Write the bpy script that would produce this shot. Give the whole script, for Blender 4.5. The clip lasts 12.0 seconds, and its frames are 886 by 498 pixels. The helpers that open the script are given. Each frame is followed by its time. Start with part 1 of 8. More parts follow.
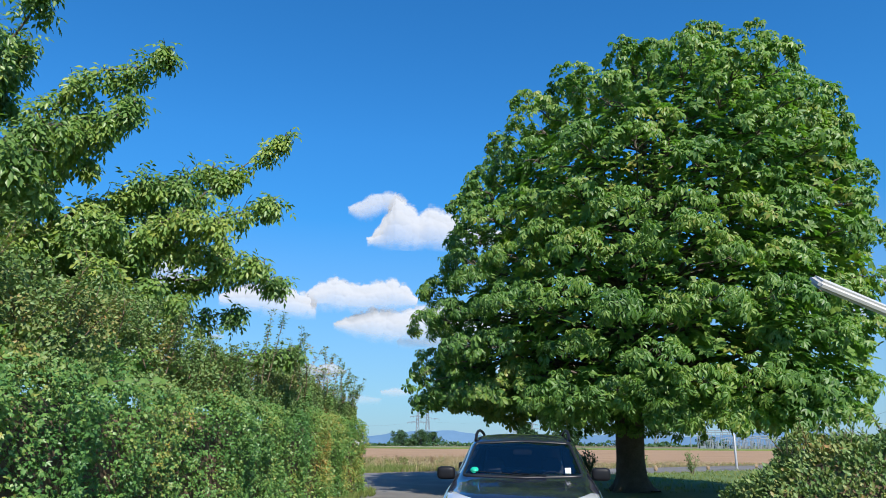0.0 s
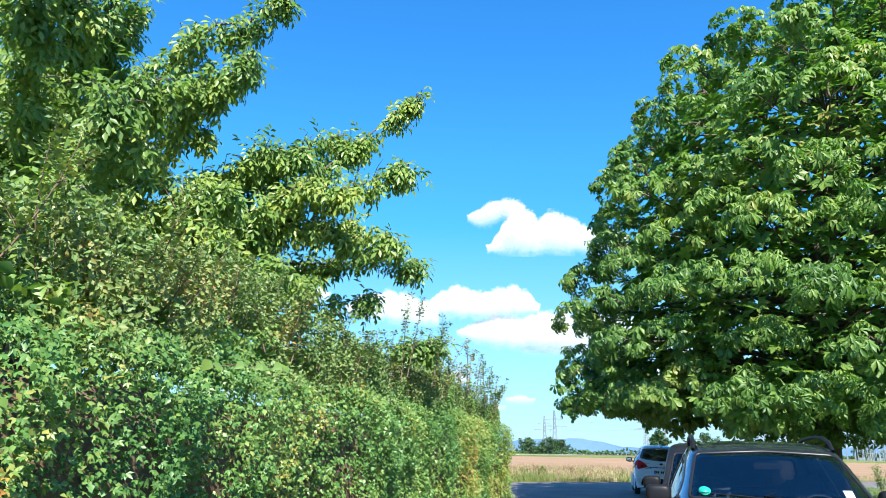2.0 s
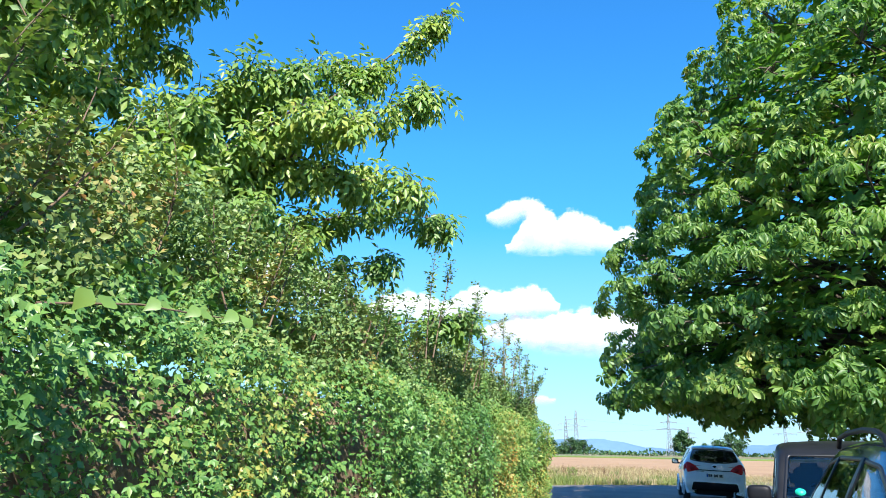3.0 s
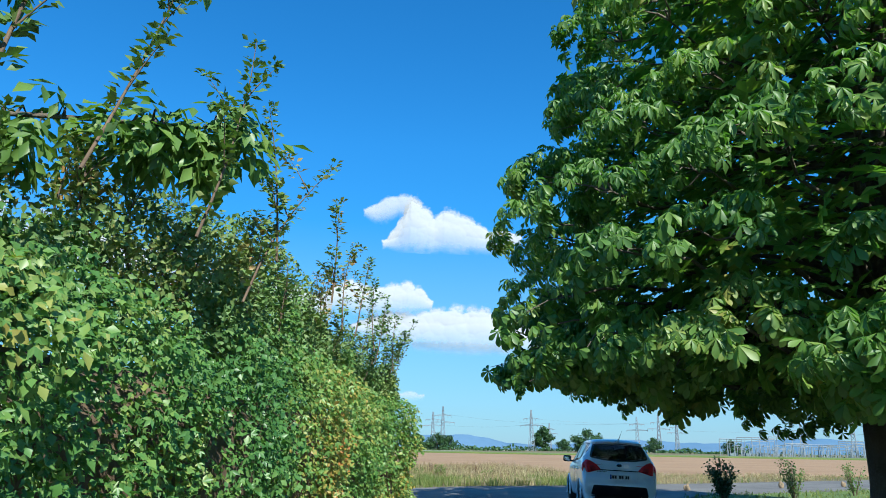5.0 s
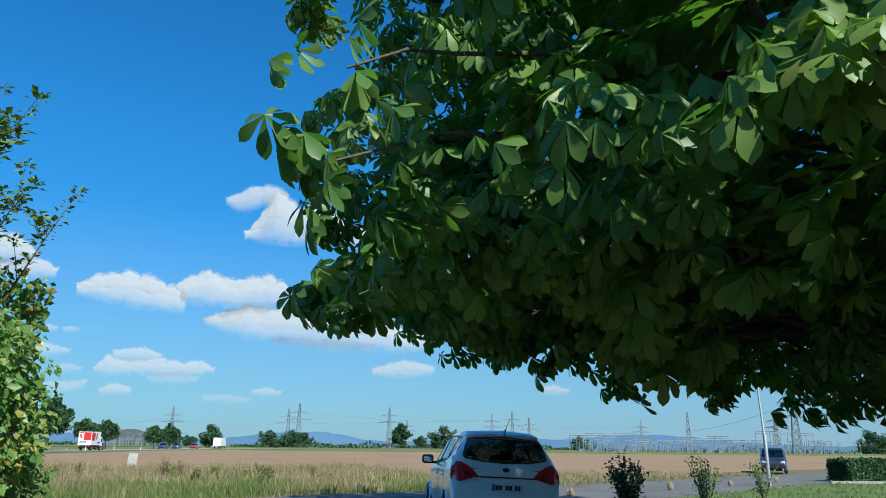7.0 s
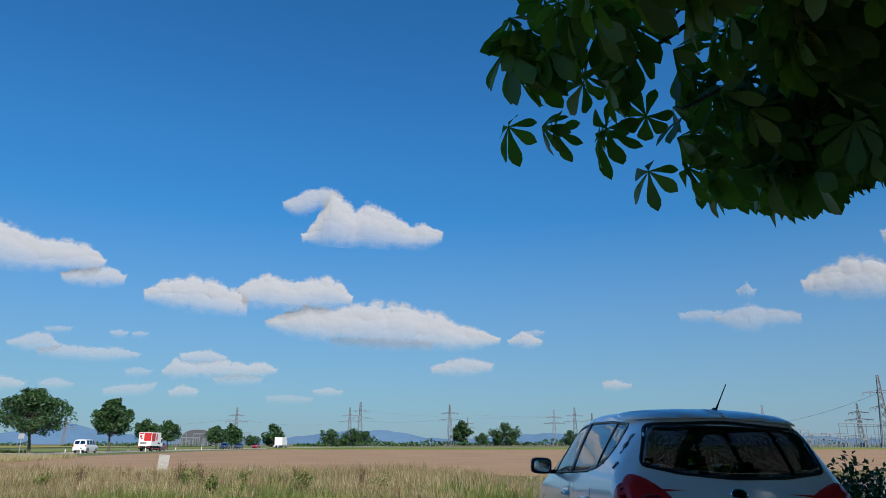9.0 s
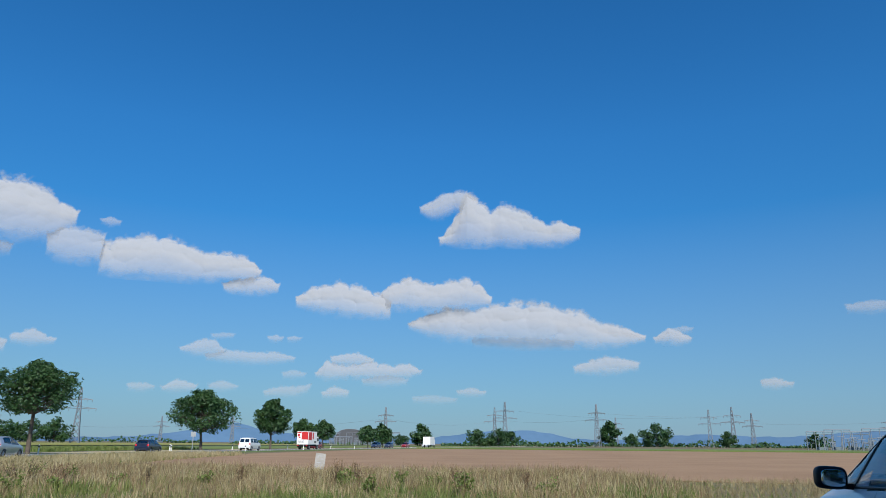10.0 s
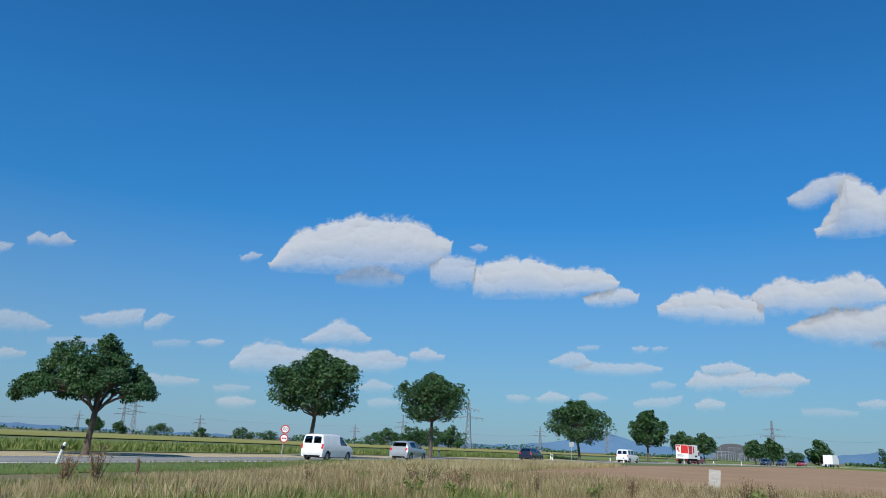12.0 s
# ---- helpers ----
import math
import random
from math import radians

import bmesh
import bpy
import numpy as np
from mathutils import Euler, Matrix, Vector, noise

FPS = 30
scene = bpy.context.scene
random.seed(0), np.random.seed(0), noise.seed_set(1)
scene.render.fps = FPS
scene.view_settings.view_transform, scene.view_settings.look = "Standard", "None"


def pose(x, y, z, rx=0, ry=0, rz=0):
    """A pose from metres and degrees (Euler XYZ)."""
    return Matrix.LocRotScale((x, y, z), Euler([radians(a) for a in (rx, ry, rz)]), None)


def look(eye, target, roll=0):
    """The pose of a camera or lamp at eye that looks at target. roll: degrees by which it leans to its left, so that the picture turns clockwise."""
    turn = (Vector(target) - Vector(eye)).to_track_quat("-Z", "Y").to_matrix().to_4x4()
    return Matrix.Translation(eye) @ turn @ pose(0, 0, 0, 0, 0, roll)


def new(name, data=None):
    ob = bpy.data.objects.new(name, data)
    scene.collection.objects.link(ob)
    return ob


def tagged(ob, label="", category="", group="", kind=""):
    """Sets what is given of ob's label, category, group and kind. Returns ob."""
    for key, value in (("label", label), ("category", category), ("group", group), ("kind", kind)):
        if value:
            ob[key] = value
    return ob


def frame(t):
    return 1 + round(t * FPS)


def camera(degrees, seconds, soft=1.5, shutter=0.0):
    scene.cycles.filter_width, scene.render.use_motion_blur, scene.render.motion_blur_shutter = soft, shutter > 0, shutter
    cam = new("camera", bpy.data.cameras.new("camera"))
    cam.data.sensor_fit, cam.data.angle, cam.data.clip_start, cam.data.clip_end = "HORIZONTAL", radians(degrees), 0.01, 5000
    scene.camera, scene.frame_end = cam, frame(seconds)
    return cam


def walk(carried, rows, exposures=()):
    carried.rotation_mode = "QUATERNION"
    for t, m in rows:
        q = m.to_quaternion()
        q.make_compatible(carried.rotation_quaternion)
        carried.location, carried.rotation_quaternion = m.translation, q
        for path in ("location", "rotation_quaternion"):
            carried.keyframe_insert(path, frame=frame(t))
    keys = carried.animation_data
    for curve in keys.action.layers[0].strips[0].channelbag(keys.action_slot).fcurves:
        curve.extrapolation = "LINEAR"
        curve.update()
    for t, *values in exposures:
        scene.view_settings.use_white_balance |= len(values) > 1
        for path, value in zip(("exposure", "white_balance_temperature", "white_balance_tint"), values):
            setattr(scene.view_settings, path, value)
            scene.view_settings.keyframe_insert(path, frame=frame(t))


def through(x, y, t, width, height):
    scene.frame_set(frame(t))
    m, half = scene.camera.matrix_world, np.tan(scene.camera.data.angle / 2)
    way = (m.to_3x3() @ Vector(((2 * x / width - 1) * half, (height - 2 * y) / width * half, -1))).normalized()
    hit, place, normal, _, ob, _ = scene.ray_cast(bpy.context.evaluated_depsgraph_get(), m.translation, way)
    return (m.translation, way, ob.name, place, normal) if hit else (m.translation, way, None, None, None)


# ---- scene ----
cam = camera(63.77, 12.0, 0.9)


def aim(x, y, z, yaw, pitch, roll):
    return pose(x, y, z, 0, 0, yaw) @ pose(0, 0, 0, 90 + pitch) @ pose(0, 0, 0, 0, 0, roll)


# seconds, x, y, z, yaw to the left, pitch up, roll
PATH = [
    (0.0, 0.000, 0.000, 1.400, 0.00, 15.31, 0.34),
    (0.5, -0.045, 0.149, 1.400, 0.25, 15.45, 0.40),
    (1.0, -0.171, 0.550, 1.400, 1.99, 15.50, 0.53),
    (1.5, -0.412, 1.235, 1.400, 6.26, 15.68, 0.84),
    (2.0, -0.695, 2.112, 1.400, 9.98, 15.75, 1.02),
    (2.5, -1.026, 3.209, 1.400, 11.69, 15.76, 1.07),
    (3.0, -1.285, 4.453, 1.400, 11.57, 15.75, 1.04),
    (3.5, -1.469, 5.806, 1.400, 10.05, 15.71, 0.97),
    (4.0, -1.579, 7.227, 1.400, 7.55, 15.66, 0.91),
    (4.5, -1.612, 8.678, 1.400, 4.48, 15.62, 0.90),
    (5.0, -1.568, 10.118, 1.400, 1.26, 15.59, 1.00),
    (5.5, -1.445, 11.589, 1.400, -1.24, 15.71, 1.08),
    (6.0, -1.257, 13.150, 1.400, -4.36, 15.76, 1.01),
    (6.5, -0.980, 14.795, 1.400, -7.62, 15.63, 0.85),
    (7.0, -0.691, 16.546, 1.400, -9.87, 15.53, 0.62),
    (7.5, -0.417, 18.350, 1.400, -10.92, 15.46, 0.37),
    (8.0, -0.223, 20.060, 1.400, -10.63, 15.41, 0.15),
    (8.5, -0.170, 21.530, 1.400, -8.81, 15.36, 0.02),
    (9.0, -0.270, 22.760, 1.400, -5.31, 15.31, 0.01),
    (9.5, -0.480, 23.820, 1.400, -0.33, 15.25, 0.16),
    (10.0, -0.790, 24.680, 1.400, 6.05, 15.28, 0.48),
    (10.5, -1.057, 25.322, 1.400, 14.01, 15.33, 0.98),
    (11.0, -1.370, 25.824, 1.400, 22.12, 15.38, 1.63),
    (11.5, -1.653, 26.227, 1.400, 29.51, 15.44, 2.21),
    (12.0, -1.901, 26.599, 1.400, 35.07, 15.44, 2.50),
]
def _walk_all():
    walk(cam, [(t, aim(x, y, z, w, p, r)) for t, x, y, z, w, p, r in PATH],
         exposures=[(0.0, 0.7, 6500, 10), (1.0, 0.75, 6400, 8), (1.5, 0.95, 6050, -2), (2.0, 1.45, 6550, 9), (2.5, 1.5, 6600, 9), (4.5, 1.2, 6500, 7), (5.0, 0.85, 6150, 1), (5.5, 0.83, 6000, -2), (6.0, 0.5, 6000, -2), (6.5, 0.52, 6000, -2), (8.5, 0.25, 6800, 10), (9.5, 0.18, 6480, 10), (11.0, 0.15, 6320, 8), (12.0, 0.15, 6320, 8)])


_walk_all()

# ---- sky and sun ----
SUN_EL, SUN_AZ = radians(41), radians(160)     # azimuth from +y towards +x
world = bpy.data.worlds.new("sky")
scene.world = world
world.use_nodes = True
wn, wl = world.node_tree.nodes, world.node_tree.links
sky = wn.new("ShaderNodeTexSky")
sky.sky_type, sky.sun_disc = "NISHITA", False
sky.sun_elevation, sky.sun_rotation = SUN_EL, SUN_AZ
sky.air_density, sky.dust_density, sky.ozone_density = 1.0, 0.1, 2.6
tone = wn.new("ShaderNodeHueSaturation")
tone.inputs["Saturation"].default_value = 1.25
tint = wn.new("ShaderNodeMix")
tint.data_type, tint.blend_type = "RGBA", "MULTIPLY"
tint.inputs["Factor"].default_value = 1.0
tint.inputs["B"].default_value = (0.42, 0.93, 1.14, 1)
wl.new(sky.outputs[0], tone.inputs["Color"])
wl.new(tone.outputs[0], tint.inputs["A"])
# the sky pales less towards the horizon
way, axis, fade, deep = wn.new("ShaderNodeTexCoord"), wn.new("ShaderNodeSeparateXYZ"), wn.new("ShaderNodeMapRange"), wn.new("ShaderNodeVectorMath")
fade.inputs["From Min"].default_value, fade.inputs["From Max"].default_value = 0.0, 0.40
fade.inputs["To Min"].default_value, fade.inputs["To Max"].default_value = 0.62, 1.0
deep.operation = "SCALE"
wl.new(way.outputs["Generated"], axis.inputs[0])
wl.new(axis.outputs["Z"], fade.inputs["Value"])
wl.new(tint.outputs["Result"], deep.inputs[0])
wl.new(fade.outputs[0], deep.inputs["Scale"])
haze, share = wn.new("ShaderNodeMix"), wn.new("ShaderNodeMapRange")
haze.data_type = "RGBA"
haze.inputs["B"].default_value = (2.12, 2.78, 4.3, 1)
share.inputs["From Min"].default_value, share.inputs["From Max"].default_value = 0.0, 0.30
share.inputs["To Min"].default_value, share.inputs["To Max"].default_value = 0.75, 0.0
wl.new(axis.outputs["Z"], share.inputs["Value"])
wl.new(share.outputs[0], haze.inputs["Factor"])
wl.new(deep.outputs[0], haze.inputs["A"])
wl.new(haze.outputs["Result"], wn["Background"].inputs["Color"])
wn["Background"].inputs["Strength"].default_value = 0.105
sun = bpy.data.lights.new("sun", "SUN")
sun.energy, sun.angle, sun.color = 5.0, radians(0.53), (1.0, 0.94, 0.85)
sun_ob = new("sun", sun)
to_sun = Vector((math.sin(SUN_AZ) * math.cos(SUN_EL), math.cos(SUN_AZ) * math.cos(SUN_EL), math.sin(SUN_EL)))
sun_ob.matrix_world = look(to_sun * 100, (0, 0, 0))


# ---- mesh helpers ----
def mesh_of(name, verts, faces, mats=(), mat_index=None, smooth=False):
    """A mesh from numpy arrays; faces is one array or a list of arrays of equal-sided faces."""
    me = bpy.data.meshes.new(name)
    faces = faces if isinstance(faces, list) else [faces]
    faces = [np.asarray(f, np.int32) for f in faces if len(f)]
    verts = np.asarray(verts, np.float32)
    loops = np.concatenate([f.ravel() for f in faces])
    sizes = np.concatenate([np.full(len(f), f.shape[1], np.int32) for f in faces])
    me.vertices.add(len(verts))
    me.vertices.foreach_set("co", verts.ravel())
    me.loops.add(len(loops))
    me.loops.foreach_set("vertex_index", loops)
    me.polygons.add(len(sizes))
    me.polygons.foreach_set("loop_start", np.concatenate([[0], np.cumsum(sizes)[:-1]]).astype(np.int32))
    me.polygons.foreach_set("loop_total", sizes)
    for m in mats:
        me.materials.append(m)
    if mat_index is not None:
        me.polygons.foreach_set("material_index", np.asarray(mat_index, np.int32))
    if smooth:
        me.polygons.foreach_set("use_smooth", np.ones(len(sizes), bool))
    me.update(calc_edges=True)
    me.validate()
    return me


def part(name, data, material, parent, label=""):
    """One mesh object under a thing or part; data is a bmesh or a mesh in the parent's space."""
    if isinstance(data, bmesh.types.BMesh):
        me = bpy.data.meshes.new(name)
        data.to_mesh(me)
        data.free()
    else:
        me = data
    if material is not None and not me.materials:
        me.materials.append(material)
    ob = new(name, me)
    ob.parent = parent
    if label:
        ob["label"] = label
    return ob


def thing(name, label, category, at=(0, 0, 0), rz=0.0, group="", kind=""):
    ob = new(name)
    ob.empty_display_size = 0.2
    ob.matrix_world = pose(*at, 0, 0, rz)
    return tagged(ob, label, category, group, kind)


def box(bm, x0, x1, y0, y1, z0, z1, bevel=0.0, seg=2):
    made = bmesh.ops.create_cube(bm, size=1.0)["verts"]
    for v in made:
        v.co = Vector(((x0 + x1) / 2 + v.co.x * (x1 - x0), (y0 + y1) / 2 + v.co.y * (y1 - y0), (z0 + z1) / 2 + v.co.z * (z1 - z0)))
    if bevel > 0:
        edges = list({e for v in made for e in v.link_edges})
        bmesh.ops.bevel(bm, geom=edges, offset=bevel, segments=seg, affect="EDGES", clamp_overlap=True)


def box_bm(*a, **k):
    bm = bmesh.new()
    box(bm, *a, **k)
    return bm


def tube(points, radii, sides=8, closed=True):
    """Vertices and faces of a tapered tube along points."""
    pts = [Vector(p) for p in points]
    V, F = [], []
    up = Vector((0, 0, 1))
    for i, p in enumerate(pts):
        d = (pts[min(i + 1, len(pts) - 1)] - pts[max(i - 1, 0)]).normalized()
        ref = up if abs(d.z) < 0.95 else Vector((1, 0, 0))
        a = d.cross(ref).normalized()
        b = d.cross(a).normalized()
        for k in range(sides):
            w = 2 * math.pi * k / sides
            V.append(p + (a * math.cos(w) + b * math.sin(w)) * radii[i])
    for i in range(len(pts) - 1):
        for k in range(sides):
            k2 = (k + 1) % sides
            F.append((i * sides + k, (i + 1) * sides + k, (i + 1) * sides + k2, i * sides + k2))
    caps = [tuple(range(sides)), tuple(reversed(range((len(pts) - 1) * sides, len(pts) * sides)))] if closed else []
    return V, F, caps


def tubes_mesh(name, runs, mats=(), sides=8, smooth=True):
    """Many tubes (points, radii) joined into one mesh."""
    V, Q = [], []
    for points, radii in runs:
        v, f, _ = tube(points, radii, sides, False)
        o = len(V)
        V += [tuple(p) for p in v]
        Q += [tuple(i + o for i in q) for q in f]
    return mesh_of(name, V, np.array(Q), mats, smooth=smooth)


def turns(normals, spin):
    """Rotation matrices that bring +z to the normals, spun about them."""
    n = normals / np.linalg.norm(normals, axis=1, keepdims=True)
    ref = np.where(np.abs(n[:, 2:3]) < 0.95, np.array([[0, 0, 1.0]]), np.array([[1.0, 0, 0]]))
    a = np.cross(ref, n)
    a /= np.linalg.norm(a, axis=1, keepdims=True)
    b = np.cross(n, a)
    c, s = np.cos(spin)[:, None], np.sin(spin)[:, None]
    return np.stack([c * a + s * b, -s * a + c * b, n], -1)


def frames_to(along, face):
    """Rotation matrices that bring +y to along and +z near face."""
    y = along / np.linalg.norm(along, axis=1, keepdims=True)
    x = np.cross(y, face)
    x /= np.maximum(np.linalg.norm(x, axis=1, keepdims=True), 1e-6)
    return np.stack([x, y, np.cross(x, y)], -1)


def scatter(template, places, rots, sizes):
    """Copies of a template (verts, list of face arrays) as joined arrays."""
    tv, tf = template
    n, m = len(places), len(tv)
    V = (np.einsum("nij,mj->nmi", rots, tv) * np.asarray(sizes)[:, None, None] + np.asarray(places)[:, None, :]).reshape(-1, 3)
    off = (np.arange(n) * m)[:, None, None]
    return V, [(f[None] + off).reshape(-1, f.shape[1]) for f in tf]


def merge(sets):
    V, F, o = [], {}, 0
    for v, fs in sets:
        V.append(v)
        for f in fs:
            F.setdefault(f.shape[1], []).append(f + o)
        o += len(v)
    return np.concatenate(V), [np.concatenate(F[k]) for k in sorted(F)]


# ---- leaf templates: the stalk's end at the origin, the blade along +y, its face to +z ----
def blade(length, width, fold=0.12, droop=0.15, broad=0.6):
    """A folded leaf blade of eight vertices, widest at broad."""
    L, w = length, width / 2
    v = [(0, 0, 0), (-w * 0.5, broad * 0.5 * L, fold * w), (0, broad * 0.5 * L, 0), (w * 0.5, broad * 0.5 * L, fold * w),
         (-w, broad * L, fold * w), (0, broad * L, -droop * L * 0.3), (w, broad * L, fold * w), (0, L, -droop * L)]
    return np.array(v, float), [np.array([(0, 2, 1), (0, 3, 2), (4, 5, 7), (5, 6, 7)]), np.array([(1, 2, 5, 4), (2, 3, 6, 5)])]


def fine_blade(length, width, fold=0.15, droop=0.2):
    """An obovate leaflet with a rounded outline, a midrib fold and a short tip."""
    prof = ((0.0, 0.05), (0.30, 0.40), (0.58, 0.86), (0.74, 1.0), (0.87, 0.78), (1.0, 0.06))
    V, Q = [], []
    for y, w in prof:
        z = -droop * length * y * y
        V += [(-w * width / 2, y * length, z + fold * w * width / 2), (0, y * length, z), (w * width / 2, y * length, z + fold * w * width / 2)]
    for i in range(len(prof) - 1):
        Q += [(i * 3, i * 3 + 1, i * 3 + 4, i * 3 + 3), (i * 3 + 1, i * 3 + 2, i * 3 + 5, i * 3 + 4)]
    return np.array(V, float), [np.array(Q)]


def small_blade(length, width, fold=0.25):
    """A folded leaf blade of four triangles."""
    w, L = width / 2, length
    v = [(0, 0, 0), (-w, 0.45 * L, fold * w), (0, 0.5 * L, -0.02 * L), (w, 0.45 * L, fold * w), (0, L, -0.1 * L)]
    return np.array(v, float), [np.array([(0, 2, 1), (0, 3, 2), (1, 2, 4), (2, 3, 4)])]


def chip(length, width, fold=0.3):
    """A folded leaf blade of two triangles."""
    w, L = width / 2, length
    return np.array([(0, 0, 0), (-w, 0.5 * L, fold * w), (0, L, -0.08 * L), (w, 0.5 * L, fold * w)], float), [np.array([(0, 2, 1), (0, 3, 2)])]


def palmate(droop, seed, fine=0):
    """A horse-chestnut leaf: six or seven leaflets that hang from one stalk's end, one metre across."""
    rng = np.random.default_rng(seed)
    sets, n = [], 6 + seed % 2
    for i in range(n):
        a = (i - (n - 1) / 2) * 2 * math.pi / (n + 0.9)
        big = 1.0 - 0.35 * abs(i - (n - 1) / 2) / ((n - 1) / 2)
        lv, lf = fine_blade(0.62 * big, 0.25 * big) if fine > 0 else blade(0.60 * big, 0.215 * big, 0.2, 0.25, 0.70) if fine == 0 else small_blade(0.58 * big, 0.24 * big)
        d = droop * (0.8 + 0.4 * rng.random())
        m = np.array((Matrix.Rotation(-a, 3, "Z") @ Matrix.Rotation(-d, 3, "X") @ Matrix.Rotation(rng.normal(0, 0.25), 3, "Y")))
        sets.append((lv @ m.T, lf))
    return merge(sets)


def pinnate(pairs, length, seed):
    """A compound leaf with leaflets in pairs along a drooping stalk."""
    rng = np.random.default_rng(seed)
    sets = []
    for i in range(pairs):
        f = (i + 0.6) / pairs
        at = np.array((0, f * length * 0.85, -0.25 * length * f * f))
        for s in (-1, 1):
            lv, lf = chip(length * 0.46, length * 0.20)
            m = np.array(Matrix.Rotation(s * -0.95, 3, "Z") @ Matrix.Rotation(-0.35 + rng.normal(0, 0.2), 3, "X"))
            sets.append((lv @ m.T + at, lf))
    lv, lf = chip(length * 0.5, length * 0.23)
    sets.append((lv @ np.array(Matrix.Rotation(-0.5, 3, "X")).T + np.array((0, length * 0.85, -0.25 * length)), lf))
    return merge(sets)


def lumps(p, scale, seed=0.0):
    """Smooth noise at points, about -1 to 1, by a few sine waves."""
    q = np.asarray(p) * scale + seed
    return (np.sin(q[..., 0] * 1.7 + 1.3 * np.sin(q[..., 1] * 1.1 + q[..., 2])) + np.sin(q[..., 1] * 1.9 + 1.7 * np.sin(q[..., 2] * 1.3 + q[..., 0] * 0.7))
            + np.sin(q[..., 2] * 2.1 + 1.5 * np.sin(q[..., 0] * 0.9 + 2.0))) / 3.0


# ---- materials ----
def material(name):
    m = bpy.data.materials.new(name)
    m.use_nodes = True
    return m, m.node_tree.nodes, m.node_tree.links, m.node_tree.nodes["Principled BSDF"]


def ramp(nodes, stops):
    r = nodes.new("ShaderNodeValToRGB")
    e = r.color_ramp.elements
    while len(e) < len(stops):
        e.new(0.5)
    for k, (at, col) in zip(e, stops):
        k.position, k.color = at, (*col, 1)
    return r


def surface(name, stops, scale=3.0, fine=40.0, rough=0.85, bump=0.3, metal=0.0, dist=0.02, detail=6.0, coat=0.0, spec=0.5):
    """A mottled surface: a colour ramp over two scales of noise, with fine relief."""
    m, n, l, b = material(name)
    co = n.new("ShaderNodeTexCoord")
    big, small, mix = n.new("ShaderNodeTexNoise"), n.new("ShaderNodeTexNoise"), n.new("ShaderNodeMath")
    big.inputs["Scale"].default_value, small.inputs["Scale"].default_value = scale, fine
    big.inputs["Detail"].default_value = small.inputs["Detail"].default_value = detail
    mix.operation = "MULTIPLY_ADD"
    mix.inputs[1].default_value = 0.6
    half = n.new("ShaderNodeMath")
    half.operation = "MULTIPLY"
    half.inputs[1].default_value = 0.4
    for t in (big, small):
        l.new(co.outputs["Object"], t.inputs["Vector"])
    l.new(small.outputs["Fac"], half.inputs[0])
    l.new(big.outputs["Fac"], mix.inputs[0])
    l.new(half.outputs[0], mix.inputs[2])
    r = ramp(n, stops)
    l.new(mix.outputs[0], r.inputs[0])
    l.new(r.outputs[0], b.inputs["Base Color"])
    b.inputs["Roughness"].default_value, b.inputs["Metallic"].default_value = rough, metal
    b.inputs["Coat Weight"].default_value = coat
    b.inputs["Specular IOR Level"].default_value = spec
    if bump:
        bp = n.new("ShaderNodeBump")
        bp.inputs["Strength"].default_value, bp.inputs["Distance"].default_value = bump, dist
        l.new(small.outputs["Fac"], bp.inputs["Height"])
        l.new(bp.outputs[0], b.inputs["Normal"])
    return m


def foliage(name, stops, patch=0.6, rough=0.45, through=0.25, glow=(1.3, 1.5, 0.5), spec=0.35):
    """Leaves: colour by leaf and by patch, glossy above, letting some light through."""
    m, n, l, b = material(name)
    geo, co, nz = n.new("ShaderNodeNewGeometry"), n.new("ShaderNodeTexCoord"), n.new("ShaderNodeTexNoise")
    nz.inputs["Scale"].default_value = patch
    nz.inputs["Detail"].default_value = 4.0
    l.new(co.outputs["Object"], nz.inputs["Vector"])
    a = n.new("ShaderNodeMath")
    a.operation = "MULTIPLY_ADD"
    a.inputs[1].default_value = 0.45
    c = n.new("ShaderNodeMapRange")
    c.inputs["From Min"].default_value, c.inputs["From Max"].default_value = 0.3, 0.7
    c.inputs["To Max"].default_value = 0.62
    l.new(nz.outputs["Fac"], c.inputs["Value"])
    l.new(geo.outputs["Random Per Island"], a.inputs[0])
    l.new(c.outputs[0], a.inputs[2])
    r = ramp(n, stops)
    l.new(a.outputs[0], r.inputs[0])
    l.new(r.outputs[0], b.inputs["Base Color"])
    b.inputs["Roughness"].default_value = rough
    b.inputs["Specular IOR Level"].default_value = spec
    t, mx, gain = n.new("ShaderNodeBsdfTranslucent"), n.new("ShaderNodeMixShader"), n.new("ShaderNodeMix")
    gain.data_type, gain.blend_type = "RGBA", "MULTIPLY"
    gain.inputs["Factor"].default_value = 1.0
    gain.inputs["B"].default_value = (*glow, 1)
    l.new(r.outputs[0], gain.inputs["A"])
    l.new(gain.outputs["Result"], t.inputs["Color"])
    mx.inputs[0].default_value = through
    l.new(b.outputs[0], mx.inputs[1])
    l.new(t.outputs[0], mx.inputs[2])
    l.new(mx.outputs[0], n["Material Output"].inputs["Surface"])
    return m


